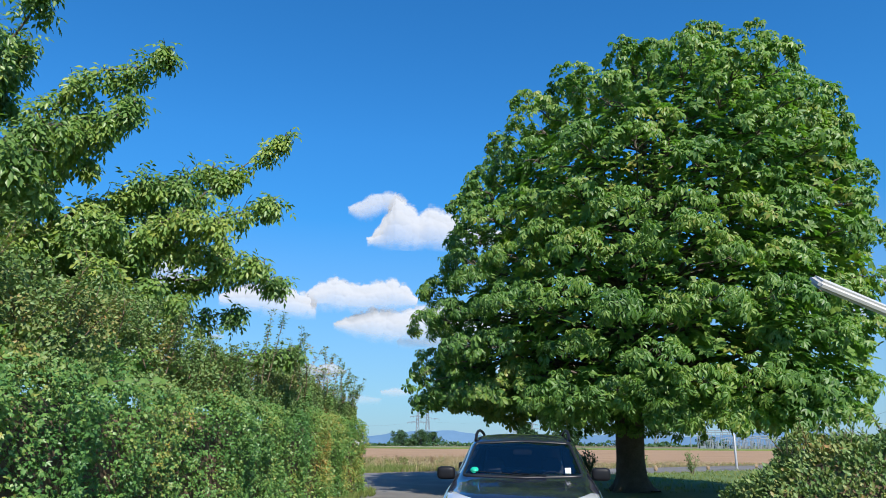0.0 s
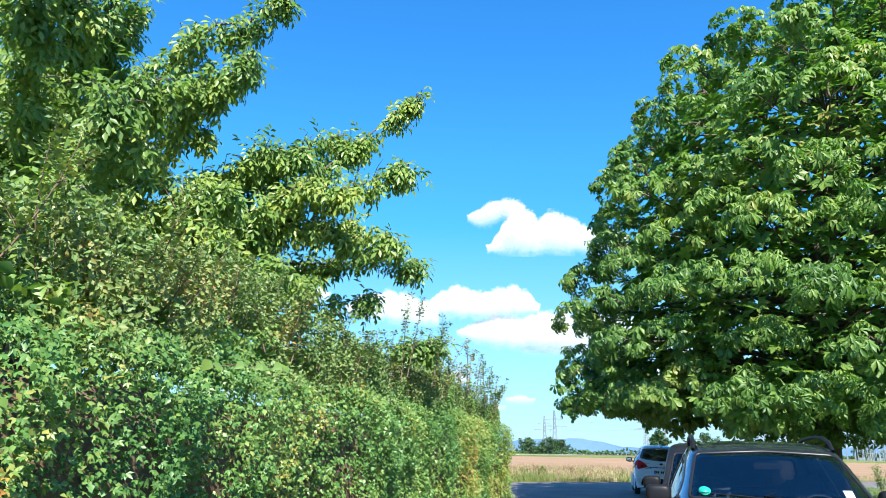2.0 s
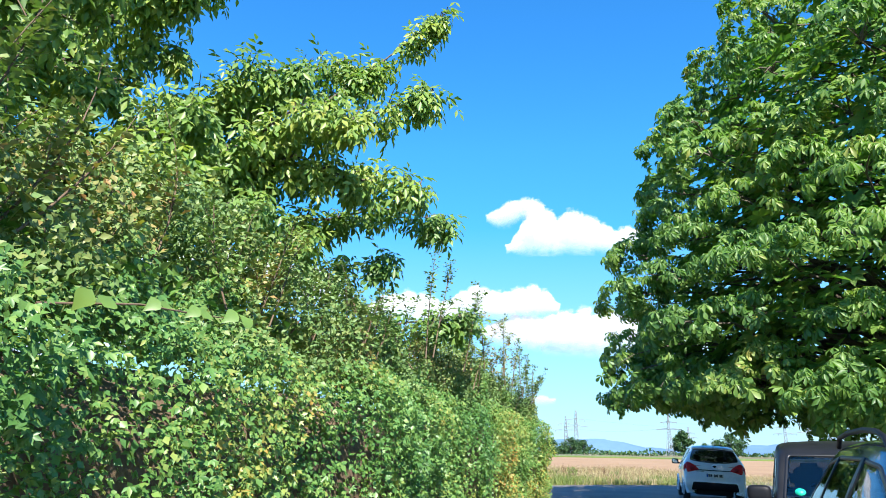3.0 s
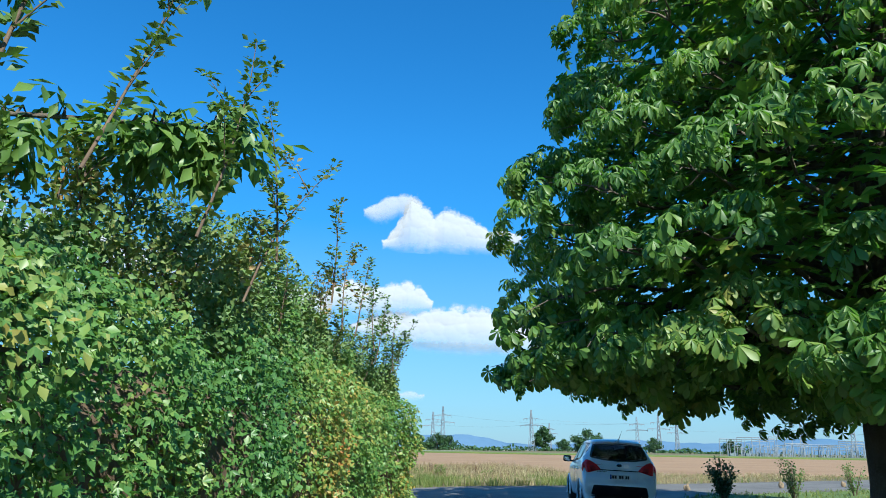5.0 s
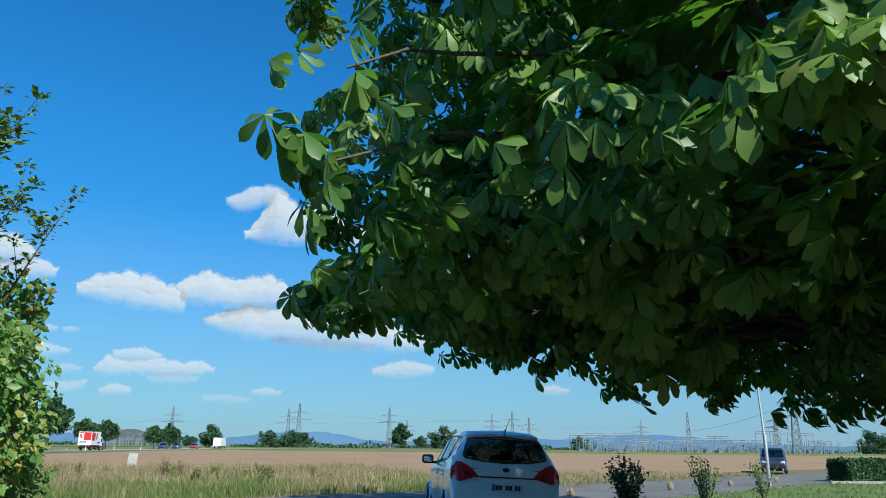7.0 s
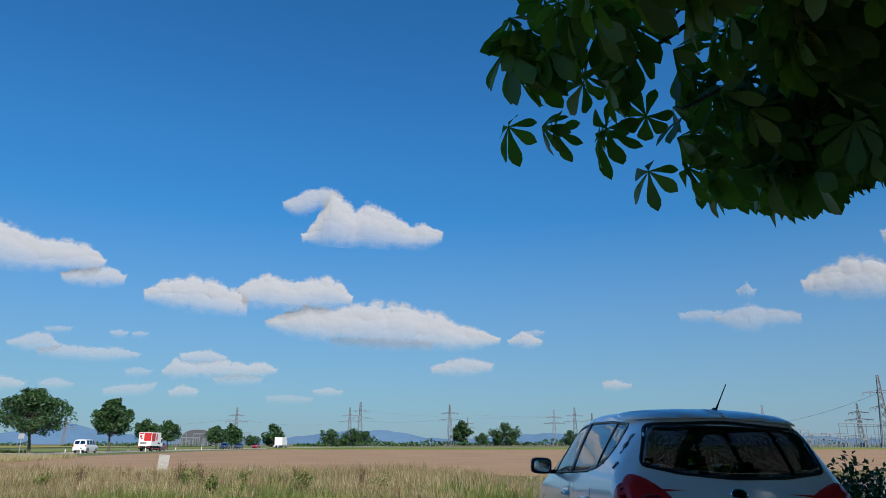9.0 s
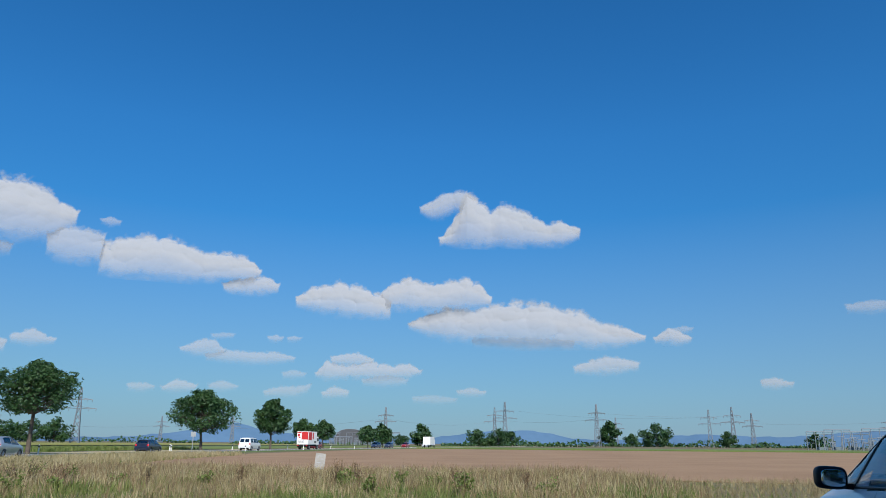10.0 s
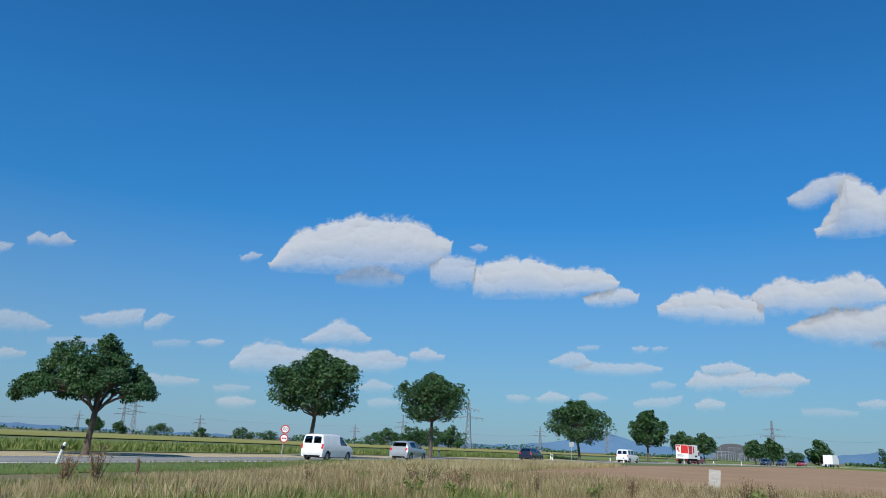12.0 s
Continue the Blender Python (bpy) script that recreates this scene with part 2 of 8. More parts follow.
def paint(name, col, rough=0.3, metal=0.0, coat=1.0, flake=0.06):
    """Car paint with a clear coat and a thin film of dust."""
    m, n, l, b = material(name)
    nz = n.new("ShaderNodeTexNoise")
    nz.inputs["Scale"].default_value = 2.2
    nz.inputs["Detail"].default_value = 8.0
    co = n.new("ShaderNodeTexCoord")
    l.new(co.outputs["Object"], nz.inputs["Vector"])
    r = ramp(n, [(0.3, tuple(c * (1 - flake) for c in col)), (0.75, tuple(min(1, c * (1 + flake) + 0.01) for c in col))])
    l.new(nz.outputs["Fac"], r.inputs[0])
    l.new(r.outputs[0], b.inputs["Base Color"])
    rr = n.new("ShaderNodeMapRange")
    rr.inputs["To Min"].default_value, rr.inputs["To Max"].default_value = rough - 0.08, rough + 0.12
    l.new(nz.outputs["Fac"], rr.inputs["Value"])
    l.new(rr.outputs[0], b.inputs["Roughness"])
    b.inputs["Metallic"].default_value, b.inputs["Coat Weight"].default_value = metal, coat
    b.inputs["Coat Roughness"].default_value = 0.06
    return m


def plain(name, col, rough=0.6, metal=0.0, spec=0.5):
    return surface(name, [(0.3, tuple(c * 0.86 for c in col)), (0.7, tuple(min(1, c * 1.12) for c in col))], 5.0, 60.0, rough, 0.08, metal, 0.004, 4.0, 0.0, spec)


M_LEAF_CHESTNUT = foliage("horse chestnut leaves", [(0.05, (0.044, 0.112, 0.029)), (0.45, (0.108, 0.215, 0.048)), (0.78, (0.195, 0.29, 0.062)), (0.97, (0.27, 0.26, 0.066))], 0.5, 0.45, 0.40, (1.05, 1.4, 0.5), 0.45)
M_LEAF_TREE = foliage("light green tree leaves", [(0.05, (0.06, 0.13, 0.036)), (0.5, (0.135, 0.235, 0.056)), (0.85, (0.25, 0.32, 0.07)), (1.0, (0.36, 0.35, 0.085))], 0.5, 0.40, 0.34)
M_LEAF_HEDGE = foliage("hedge leaves", [(0.05, (0.038, 0.112, 0.032)), (0.42, (0.092, 0.205, 0.053)), (0.66, (0.158, 0.262, 0.067)), (0.81, (0.27, 0.29, 0.078)), (0.92, (0.35, 0.255, 0.065)), (0.99, (0.37, 0.16, 0.05))], 0.9, 0.40, 0.30, spec=0.4)
M_LEAF_SHRUB = foliage("dull brownish shrub leaves", [(0.05, (0.058, 0.118, 0.04)), (0.5, (0.122, 0.205, 0.062)), (0.80, (0.19, 0.22, 0.072)), (0.99, (0.31, 0.17, 0.065))], 0.9, 0.5, 0.2)
M_LEAF_FAR = foliage("roadside tree leaves", [(0.05, (0.017, 0.052, 0.019)), (0.5, (0.034, 0.086, 0.030)), (1.0, (0.066, 0.122, 0.038))], 0.4, 0.5, 0.2)
M_BARK = surface("grey brown bark", [(0.3, (0.055, 0.043, 0.034)), (0.6, (0.12, 0.098, 0.078)), (0.8, (0.19, 0.165, 0.13))], 4.0, 26.0, 0.95, 0.9, 0, 0.03)
M_TWIG = surface("brown twigs", [(0.3, (0.07, 0.045, 0.03)), (0.7, (0.16, 0.11, 0.07))], 6.0, 40.0, 0.9, 0.3)
M_ASPHALT = surface("worn grey asphalt", [(0.25, (0.075, 0.072, 0.068)), (0.5, (0.125, 0.12, 0.112)), (0.75, (0.19, 0.18, 0.165))], 0.6, 55.0, 0.9, 0.4, 0, 0.01, 8.0)
M_GROUND = surface("dry meadow soil", [(0.3, (0.085, 0.075, 0.033)), (0.55, (0.145, 0.12, 0.055)), (0.75, (0.10, 0.105, 0.04))], 0.25, 8.0, 0.95, 0.5, 0, 0.05)
M_FIELD = surface("harrowed brown field", [(0.3, (0.215, 0.128, 0.064)), (0.55, (0.285, 0.178, 0.095)), (0.8, (0.345, 0.232, 0.135))], 0.12, 5.0, 0.95, 0.6, 0, 0.05)
M_LAWN = surface("mown lawn", [(0.3, (0.06, 0.10, 0.022)), (0.55, (0.095, 0.15, 0.032)), (0.8, (0.15, 0.18, 0.05))], 0.5, 30.0, 0.95, 0.6, 0, 0.03)


# ---- ground, lanes and fields ----
def sheet(name, outline, z, mat, label, category, thick=0.03, step=0.0):
    """A flat piece of ground from an outline, with a low edge all round."""
    bm = bmesh.new()
    face = bm.faces.new([bm.verts.new((x, y, z)) for x, y in outline])
    bm.normal_update()
    if face.normal.z < 0:
        face.normal_flip()
    ext = bmesh.ops.extrude_face_region(bm, geom=[face])
    for v in (g for g in ext["geom"] if isinstance(g, bmesh.types.BMVert)):
        v.co.z = z
    for v in face.verts:
        v.co.z = z - thick
    bmesh.ops.triangulate(bm, faces=bm.faces[:])
    me = bpy.data.meshes.new(name)
    bm.to_mesh(me)
    bm.free()
    me.materials.append(mat)
    return tagged(new(name, me), label, category, kind="structure")


def ground_disc():
    rings = np.array([0, 6, 12, 20, 30, 45, 70, 110, 180, 320, 600, 1200, 2400, 4500.0])
    n = 64
    V = [(0, 25, 0)]
    for r in rings[1:]:
        for k in range(n):
            V.append((r * math.cos(2 * math.pi * k / n), 25 + r * math.sin(2 * math.pi * k / n), 0.0))
    T = [(0, 1 + k, 1 + (k + 1) % n) for k in range(n)]
    Q = [(1 + i * n + k, 1 + (i + 1) * n + k, 1 + (i + 1) * n + (k + 1) % n, 1 + i * n + (k + 1) % n) for i in range(len(rings) - 2) for k in range(n)]
    return tagged(new("ground", mesh_of("ground", V, [np.array(T), np.array(Q)], (M_GROUND,))), "flat dry grassland reaching the horizon", "ground", kind="structure")


ground_disc()
M_DRY = surface("dry straw-coloured verge", [(0.3, (0.30, 0.24, 0.13)), (0.6, (0.42, 0.35, 0.21)), (0.8, (0.36, 0.33, 0.17))], 0.5, 12.0, 0.95, 0.5, 0, 0.03)
M_CROP = surface("green field crop", [(0.3, (0.07, 0.115, 0.03)), (0.55, (0.125, 0.165, 0.04)), (0.8, (0.20, 0.20, 0.06))], 0.08, 2.5, 0.95, 0.8, 0, 0.1)
M_CROP_FAR = surface("yellow green far field", [(0.3, (0.15, 0.16, 0.045)), (0.55, (0.20, 0.20, 0.06)), (0.8, (0.27, 0.25, 0.09))], 0.03, 1.0, 0.95, 0.5, 0, 0.1)
M_ROAD = surface("pale grey road asphalt", [(0.25, (0.16, 0.16, 0.155)), (0.55, (0.22, 0.22, 0.21)), (0.8, (0.27, 0.265, 0.25))], 0.4, 30.0, 0.9, 0.3, 0, 0.01)
M_LINE = plain("white road paint", (0.7, 0.7, 0.68), 0.6)
M_CONCRETE = surface("grey concrete", [(0.3, (0.26, 0.25, 0.23)), (0.7, (0.40, 0.39, 0.36))], 3.0, 40.0, 0.9, 0.3)

# the main road's middle line, by its distance north
ROAD_Y = np.array([-58.4, 21.6, 41.6, 49.6, 65.6, 81.6, 97.6, 121.6, 141.6, 163.6, 181.6, 201.6, 291.6, 401.6, 601.6, 1001.6])
ROAD_X = np.array([-21.8, -31.3, -35.7, -37.4, -40.6, -43.6, -45.8, -47.2, -47.0, -45.4, -43.4, -41.4, -30.8, -11.8, 30.2, 120.2])


def road_mid(y):
    k = np.linspace(-6, 6, 7)
    return float(np.mean(np.interp(y + k, ROAD_Y, ROAD_X)))


def road_turn(y):
    return math.degrees(math.atan2(-(road_mid(y + 4) - road_mid(y - 4)), 8.0))


def road_at(y, off=0.0):
    a = radians(road_turn(y))
    return road_mid(y) + off * math.cos(a), y + off * math.sin(a)


def ribbon(name, ys, off0, off1, z, mat, label, category, kind="structure"):
    """A strip along the main road between two offsets from its middle, positive to the east."""
    V, Q = [], []
    for y in ys:
        for o in (off0, off1):
            V.append((*road_at(y, o), z))
        for o in (off1, off0):
            V.append((*road_at(y, o), z - 0.06))
    for i in range(len(ys) - 1):
        for k in range(4):
            Q.append((i * 4 + k, i * 4 + (k + 1) % 4, (i + 1) * 4 + (k + 1) % 4, (i + 1) * 4 + k))
    return tagged(new(name, mesh_of(name, V, np.array(Q), (mat,))), label, category, kind=kind)


ROAD_STEPS = [*np.arange(-55, 260, 5.0), *np.arange(260, 900, 20.0)]
ribbon("main_road", ROAD_STEPS, -3.3, 3.3, 0.05, M_ROAD, "straight pale grey country road", "road")
ribbon("road_line_near", ROAD_STEPS, 2.95, 3.1, 0.054, M_LINE, "white edge line of the main road", "road marking")
ribbon("road_line_far", ROAD_STEPS, -3.1, -2.95, 0.054, M_LINE, "white edge line of the main road", "road marking")
ribbon("verge_near", ROAD_STEPS, 3.35, 9.0, 0.035, M_LAWN, "green grass verge beside the main road", "verge")
ribbon("verge_far", ROAD_STEPS, -10.5, -3.35, 0.035, M_DRY, "dry straw-coloured verge under the roadside trees", "verge")
ribbon("crop_field", np.arange(-60, 460, 10.0), -75, -10.6, 0.10, M_CROP, "green crop field beyond the main road", "field")
ribbon("far_crop_field", np.arange(-60, 460, 20.0), -420, -75.2, 0.30, M_CROP_FAR, "yellow-green field far beyond the road", "field")

LANE = [(-2.9, -25), (3.0, -25), (3.1, 10), (3.3, 26), (3.9, 30.5), (6.5, 35.0), (13, 39.6), (23, 47.2), (40, 60), (37.6, 63.6), (22, 53.0), (12, 46.0), (5, 41.2), (-1.0, 38.2), (-3.6, 35.8), (-6, 33.2),
        (-11.5, 32.6), (-12, 28.0), (-5, 27.3), (-2.9, 25.2), (-2.6, 20), (-3.2, 5)]
sheet("lane", LANE, 0.03, M_ASPHALT, "worn grey asphalt lane bending to the side", "road")
sheet("lawn", [(3.12, -25), (70, -25), (70, 58), (41, 59.8), (23.4, 46.9), (13.3, 39.3), (6.7, 34.8), (4.0, 30.3), (3.42, 26), (3.22, 10)], 0.045, M_LAWN, "mown green lawn under the chestnut tree", "lawn", 0.05)
sheet("field", [(-20.8, 58.6), (0.2, 56.6), (12.2, 54.1), (21.2, 57.6), (38.2, 68.6), (75.2, 91.6), (230.2, 121.6), (330.2, 216.6), (120.2, 206.6), (20.2, 207.6), (-27.8, 216.6), (-32.8, 176.6), (-33.0, 141.6), (-33.3, 111.6), (-29.3, 83.6)], 0.04, M_FIELD, "harrowed bare brown field", "field")
sheet("green_strip", [(-27.8, 217.6), (20.2, 208.6), (120.2, 207.6), (330.2, 217.6), (420.2, 301.6), (60.2, 263.6), (-11.8, 263.6)], 0.35, M_CROP, "green crop strip beyond the brown field", "field", 0.4)
sheet("pale_strip", [(-11.8, 264.6), (60.2, 264.6), (420.2, 302.6), (420.2, 331.6), (60.2, 301.6), (0.2, 301.6)], 0.2, M_CROP_FAR, "pale stubble strip far away", "field", 0.25)
sheet("kerb", [(21.6, 45.6), (30.5, 45.2), (30.5, 45.45), (21.7, 45.85)], 0.13, M_CONCRETE, "pale concrete kerb beside the lawn", "kerb", 0.13)


# ---- the hedge along the lane ----
def hedge_x(y):
    return -3.35 + (y - 4.0) * 0.062 + 0.10 * math.sin(y * 1.3) + 0.06 * math.sin(y * 3.1 + 1)


def make_hedge():
    rng = np.random.default_rng(11)
    y0, y1 = -3.0, 21.8
    h = thing("hedge", "tall dense green hedge with yellowing patches beside the lane", "hedge", (0, 0, 0))
    # leaves over the clipped face, the end and the top
    n = 115000
    y = rng.uniform(y0, y1, n)
    z = rng.uniform(0.02, 1.0, n) ** 0.9 * (2.25 + 0.22 * np.sin(y * 1.7) + 0.2 * np.sin(y * 4.3 + 1) + 0.12 * np.sin(y * 9.1))
    face = np.array([hedge_x(v) for v in y])
    bulge = 0.14 * lumps(np.stack([y, z, 0 * y], -1), 2.6) + 0.10 * lumps(np.stack([y, z, 0 * y], -1), 6.0, 3.0) + 0.10 * lumps(np.stack([y, z, 0 * y], -1), 13.0, 5.0) + 0.05 * lumps(np.stack([y, z, 0 * y], -1), 29.0, 8.0)
    top = np.clip((z - 1.7) / 0.55, 0, 1)
    x = face + bulge - top ** 2 * 0.45 - rng.exponential(0.12, n)
    endcap = np.clip((y - (y1 - 0.8)) / 0.8, 0, 1)
    x -= endcap ** 2 * 0.6
    P = np.stack([x, y, z], -1)
    N = np.stack([rng.normal(0.75, 0.4, n), rng.normal(-0.45, 0.6, n) + endcap, rng.normal(0.75, 0.55, n) + top * 0.3], -1)
    down = np.stack([0.55 + rng.normal(0, 0.4, n), rng.normal(0, 0.7, n), -0.55 + rng.normal(0, 0.55, n)], -1)
    R = frames_to(down, N)
    size = rng.choice([0.034, 0.042, 0.052, 0.066], n, p=[0.42, 0.36, 0.18, 0.04])
    # lobed leaves along the stretch that passes close to the camera, plain ones elsewhere
    mid = (y > 3.5) & (y < 19.5) & (z > 0.5)
    near = mid & (rng.uniform(0, 1, n) < 0.45)
    lobe = merge([(small_blade(k, 0.42 * k)[0] @ np.array(Matrix.Rotation(a, 3, "Z")).T, small_blade(k, 0.42 * k)[1]) for k, a in ((1.0, 0.0), (0.8, 0.85), (0.8, -0.85))])
    V, F = merge([scatter(small_blade(1.0, 0.72), P[mid & ~near], R[mid & ~near], size[mid & ~near]), scatter(chip(1.0, 0.74), P[~mid], R[~mid], size[~mid] * 1.12), scatter(lobe, P[near], R[near], size[near] * 1.05)])
    # end face
    m = 14000
    ex = rng.uniform(-5.2, hedge_x(y1) - 0.3, m)
    ez = rng.uniform(0.02, 2.5, m)
    ey = y1 + 0.15 * lumps(np.stack([ex, ez, 0 * ex], -1), 2.6) - rng.exponential(0.08, m)
    E = np.stack([ex, ey, ez], -1)
    R2 = frames_to(np.stack([rng.normal(0, 0.7, m), np.full(m, 0.4), -0.5 + rng.normal(0, 0.5, m)], -1), np.stack([rng.normal(0.2, 0.5, m), np.ones(m), rng.normal(0.4, 0.5, m)], -1))
    V2, F2 = scatter(chip(1.0, 0.72), E, R2, rng.uniform(0.04, 0.08, m))
    # the flat top behind the face, and the back
    m = 16000
    tx, ty = rng.uniform(-5.2, -3.6, m), rng.uniform(y0, y1 - 0.2, m)
    tz = 2.2 + 0.15 * lumps(np.stack([tx, ty, 0 * tx], -1), 2.0) + rng.uniform(-0.05, 0.12, m)
    back = rng.uniform(0, 1, m) < 0.4
    tx = np.where(back, -5.15 + rng.normal(0, 0.06, m), tx)
    tz = np.where(back, rng.uniform(0.05, 2.2, m), tz)
    V4, F4 = scatter(chip(1.0, 0.7), np.stack([tx, ty, tz], -1), frames_to(rng.normal(0, 1, (m, 3)), rng.normal(0, 0.4, (m, 3)) + np.array([-0.3, 0, 1.0])), rng.uniform(0.07, 0.13, m))
    VV, FF = merge([(V, F), (V2, F2), (V4, F4)])
    part("foliage", mesh_of("foliage", VV, FF, (M_LEAF_HEDGE,)), None, h, "dense small green leaves")["kind"] = "stuff"
    # woody inside
    ys = np.linspace(y0, y1 - 0.5, 60)
    zs = np.array([0.0, 0.6, 1.1, 1.5, 1.8])
    V3 = []
    for yy in ys:
        f = hedge_x(yy) - 0.28
        for zz in zs:
            V3.append((f - 0.35 * (zz > 1.7), yy, zz))
        V3.append((-4.9, yy, 1.85))
        V3.append((-5.1, yy, 0.0))
    k = len(zs) + 2
    Q = [(i * k + j, (i + 1) * k + j, (i + 1) * k + j + 1, i * k + j + 1) for i in range(len(ys) - 1) for j in range(k - 1)]
    part("inner_growth", mesh_of("inner_growth", V3, np.array(Q), (M_TWIG,)), None, h, "dark brown woody inside")["kind"] = "stuff"
    return h


def make_wild_top():
    """The looser shrub growth over the hedge, with leafy shoots that stand up and arch from it."""
    rng = np.random.default_rng(12)
    s = thing("shrub_row", "loose brownish shrubs with upright shoots growing above the hedge", "shrub")
    n = 92000
    y = rng.uniform(-3, 21.5, n)
    back = rng.uniform(0.0, 1.0, n) ** 1.5
    crest = 2.98 - 0.32 * np.exp(-((y - 13.0) / 2.0) ** 2) + 0.22 * np.sin(y * 0.9) + 0.16 * np.sin(y * 2.3 + 1) - 0.45 * np.clip((y - 18.5) / 3, 0, 1) + 0.16 * np.sin(y * 5.3) * np.sin(y * 1.1)
    z = 1.95 + (crest - 1.95) * rng.uniform(0, 1, n) ** 1.15
    x = np.array([hedge_x(v) for v in y]) - 0.28 - 0.42 * (z - 2.0) - back * 0.7 + 0.22 * lumps(np.stack([y, z, 0 * y], -1), 2.6, 7.0)
    P = np.stack([x, y, z], -1)
    hole = lumps(P, 3.4, 2.0) + 0.6 * lumps(P, 8.0, 4.0) > 0.62 - 0.35 * np.clip((z - 2.3) / 0.5, 0, 1)
    P = P[~hole]
    n = len(P)
    R = frames_to(rng.normal(0, 1, (n, 3)) + np.array([0.4, 0, -0.1]), rng.normal(0, 0.7, (n, 3)) + np.array([0.5, -0.3, 0.6]))
    sets = [scatter(chip(1.0, 0.62), P, R, rng.uniform(0.030, 0.062, n))]
    runs = []

    def shoot(root, tip, bend, thick=0.008, twigs=3):
        """An arching shoot: small tufts of leaves at its joints, with a few side twigs."""
        a, e = np.array(root), np.array(tip)
        ln = np.linalg.norm(e - a)
        f = np.linspace(0, 1, 6)
        pts = a + (e - a) * f[:, None] + np.array(bend) * (4 * f * (1 - f))[:, None] * ln
        runs.append(([tuple(p) for p in pts], tuple(thick * (1 - 0.8 * k) for k in f)))
        joints = np.arange(0.10, 1.0, 0.042 / ln)
        joints = joints[rng.uniform(0, 1, len(joints)) < 0.85]
        joints = np.append(joints, [0.97, 0.99, 1.0])
        for j in joints:
            q = np.array([np.interp(j, f, pts[:, c]) for c in range(3)])
            m = int(rng.integers(3, 8))
            w = rng.uniform(0, 2 * math.pi, m)
            d = np.stack([np.cos(w), np.sin(w), 0.35 + rng.normal(0, 0.3, m)], -1)
            size = rng.uniform(0.036, 0.072, m) * (1.1 - 0.35 * j)
            sets.append(scatter(small_blade(1.0, 0.62), q + d * 0.018 + rng.normal(0, 0.012, (m, 3)), frames_to(d, np.tile([0.1, -0.2, 1.0], (m, 1)) + rng.normal(0, 0.45, (m, 3))), size))
        for _ in range(twigs if ln > 0.5 else 0):
            j = rng.uniform(0.15, 0.75)
            q = np.array([np.interp(j, f, pts[:, c]) for c in range(3)])
            w = rng.uniform(0, 2 * math.pi)
            o = np.array([0.5 * math.cos(w), 0.5 * math.sin(w), 0.75]) * ln * rng.uniform(0.18, 0.36)
            shoot(q, q + o, (0, 0, 0.04), thick * 0.55, 0)

    # the shoots that stand out singly against the sky
    for tip, ln, lean in (((-2.44, 14.8, 3.30), 1.1, (-0.35, -0.55)), ((-2.62, 16.0, 3.45), 0.9, (0.0, -0.05)), ((-2.70, 17.55, 3.50), 0.95, (-0.05, -0.2)), ((-2.56, 17.85, 3.42), 0.9, (-0.1, -0.25)), ((-2.6, 20.9, 3.3), 0.95, (-0.05, -0.2)), ((-2.9, 20.9, 3.5), 0.9, (0.0, 0.1)),
                          ((-2.55, 19.6, 3.35), 0.9, (-0.1, -0.15)), ((-2.6, 18.8, 3.4), 0.9, (0.05, -0.2)), ((-2.45, 20.2, 3.2), 0.8, (0.0, -0.2)), ((-2.7, 13.6, 3.55), 1.2, (-0.1, -0.2)), ((-2.95, 13.2, 3.75), 1.3, (-0.1, -0.35)), ((-3.0, 12.4, 3.65), 1.3, (0.0, -0.3)), ((-2.8, 14.3, 3.5), 1.0, (0.1, 0.1))):
        e = np.array(tip)
        shoot(e - np.array([-lean[0] * ln, -lean[1] * ln, 0]) * 1.0 - np.array([0, 0, ln]), e, (rng.normal(0, 0.04), rng.normal(0, 0.04), 0.03), 0.009)
    for i in range(270):
        yy = rng.uniform(1, 21.6)
        xx = hedge_x(yy) - rng.uniform(0.35, 1.5)
        ln = rng.uniform(0.45, 1.15) * (0.70 if 9.8 < yy < 15.2 else 1.0 if yy < 18 else 0.8)
        lean = np.clip(rng.normal(0, 0.26, 2), -0.45, 0.45)
        a = np.array([xx, yy, 2.25])
        shoot(a, a + np.array([lean[0] * ln, (lean[1] + 0.08) * ln, ln]), (rng.normal(0, 0.05), rng.normal(0, 0.05), 0.0))
    V, F = merge(sets)
    part("foliage", mesh_of("foliage", V, F, (M_LEAF_SHRUB,)), None, s)["kind"] = "stuff"
    part("shoot", tubes_mesh("shoot", runs, (M_TWIG,), 5), None, s, "thin brown upright shoots")["kind"] = "stuff"
    return s


make_hedge()
make_wild_top()


# ---- the horse chestnut over the lane ----
def limb_run(start, end, r0, r1, sag=0.0, steps=6, wob=0.12, rng=None):
    a, b = Vector(start), Vector(end)
    pts, rad = [], []
    for i in range(steps):
        f = i / (steps - 1)
        p = a.lerp(b, f) + Vector((0, 0, sag * 4 * f * (1 - f)))
        if 0 < i < steps - 1 and rng is not None:
            p += Vector(rng.normal(0, wob, 3))
        pts.append(p)
        rad.append(r0 + (r1 - r0) * f)
    return pts, rad


CHESTNUT = (5.75, 22.6)                      # trunk
CR_Z = np.array([1.6, 2.5, 3.5, 4.5, 6.5, 7.4, 8.8, 10.1, 11.4, 12.5, 13.3, 13.9, 14.4])
CR_R = np.array([6.0, 6.9, 7.3, 7.5, 7.35, 7.15, 7.0, 6.6, 5.8, 4.6, 3.3, 2.0, 0.4])
CR_X = np.array([6.0, 6.2, 6.4, 6.5, 6.75, 6.9, 7.15, 7.4, 7.75, 8.2, 8.7, 9.0, 9.2])
CR_Y = 22.1


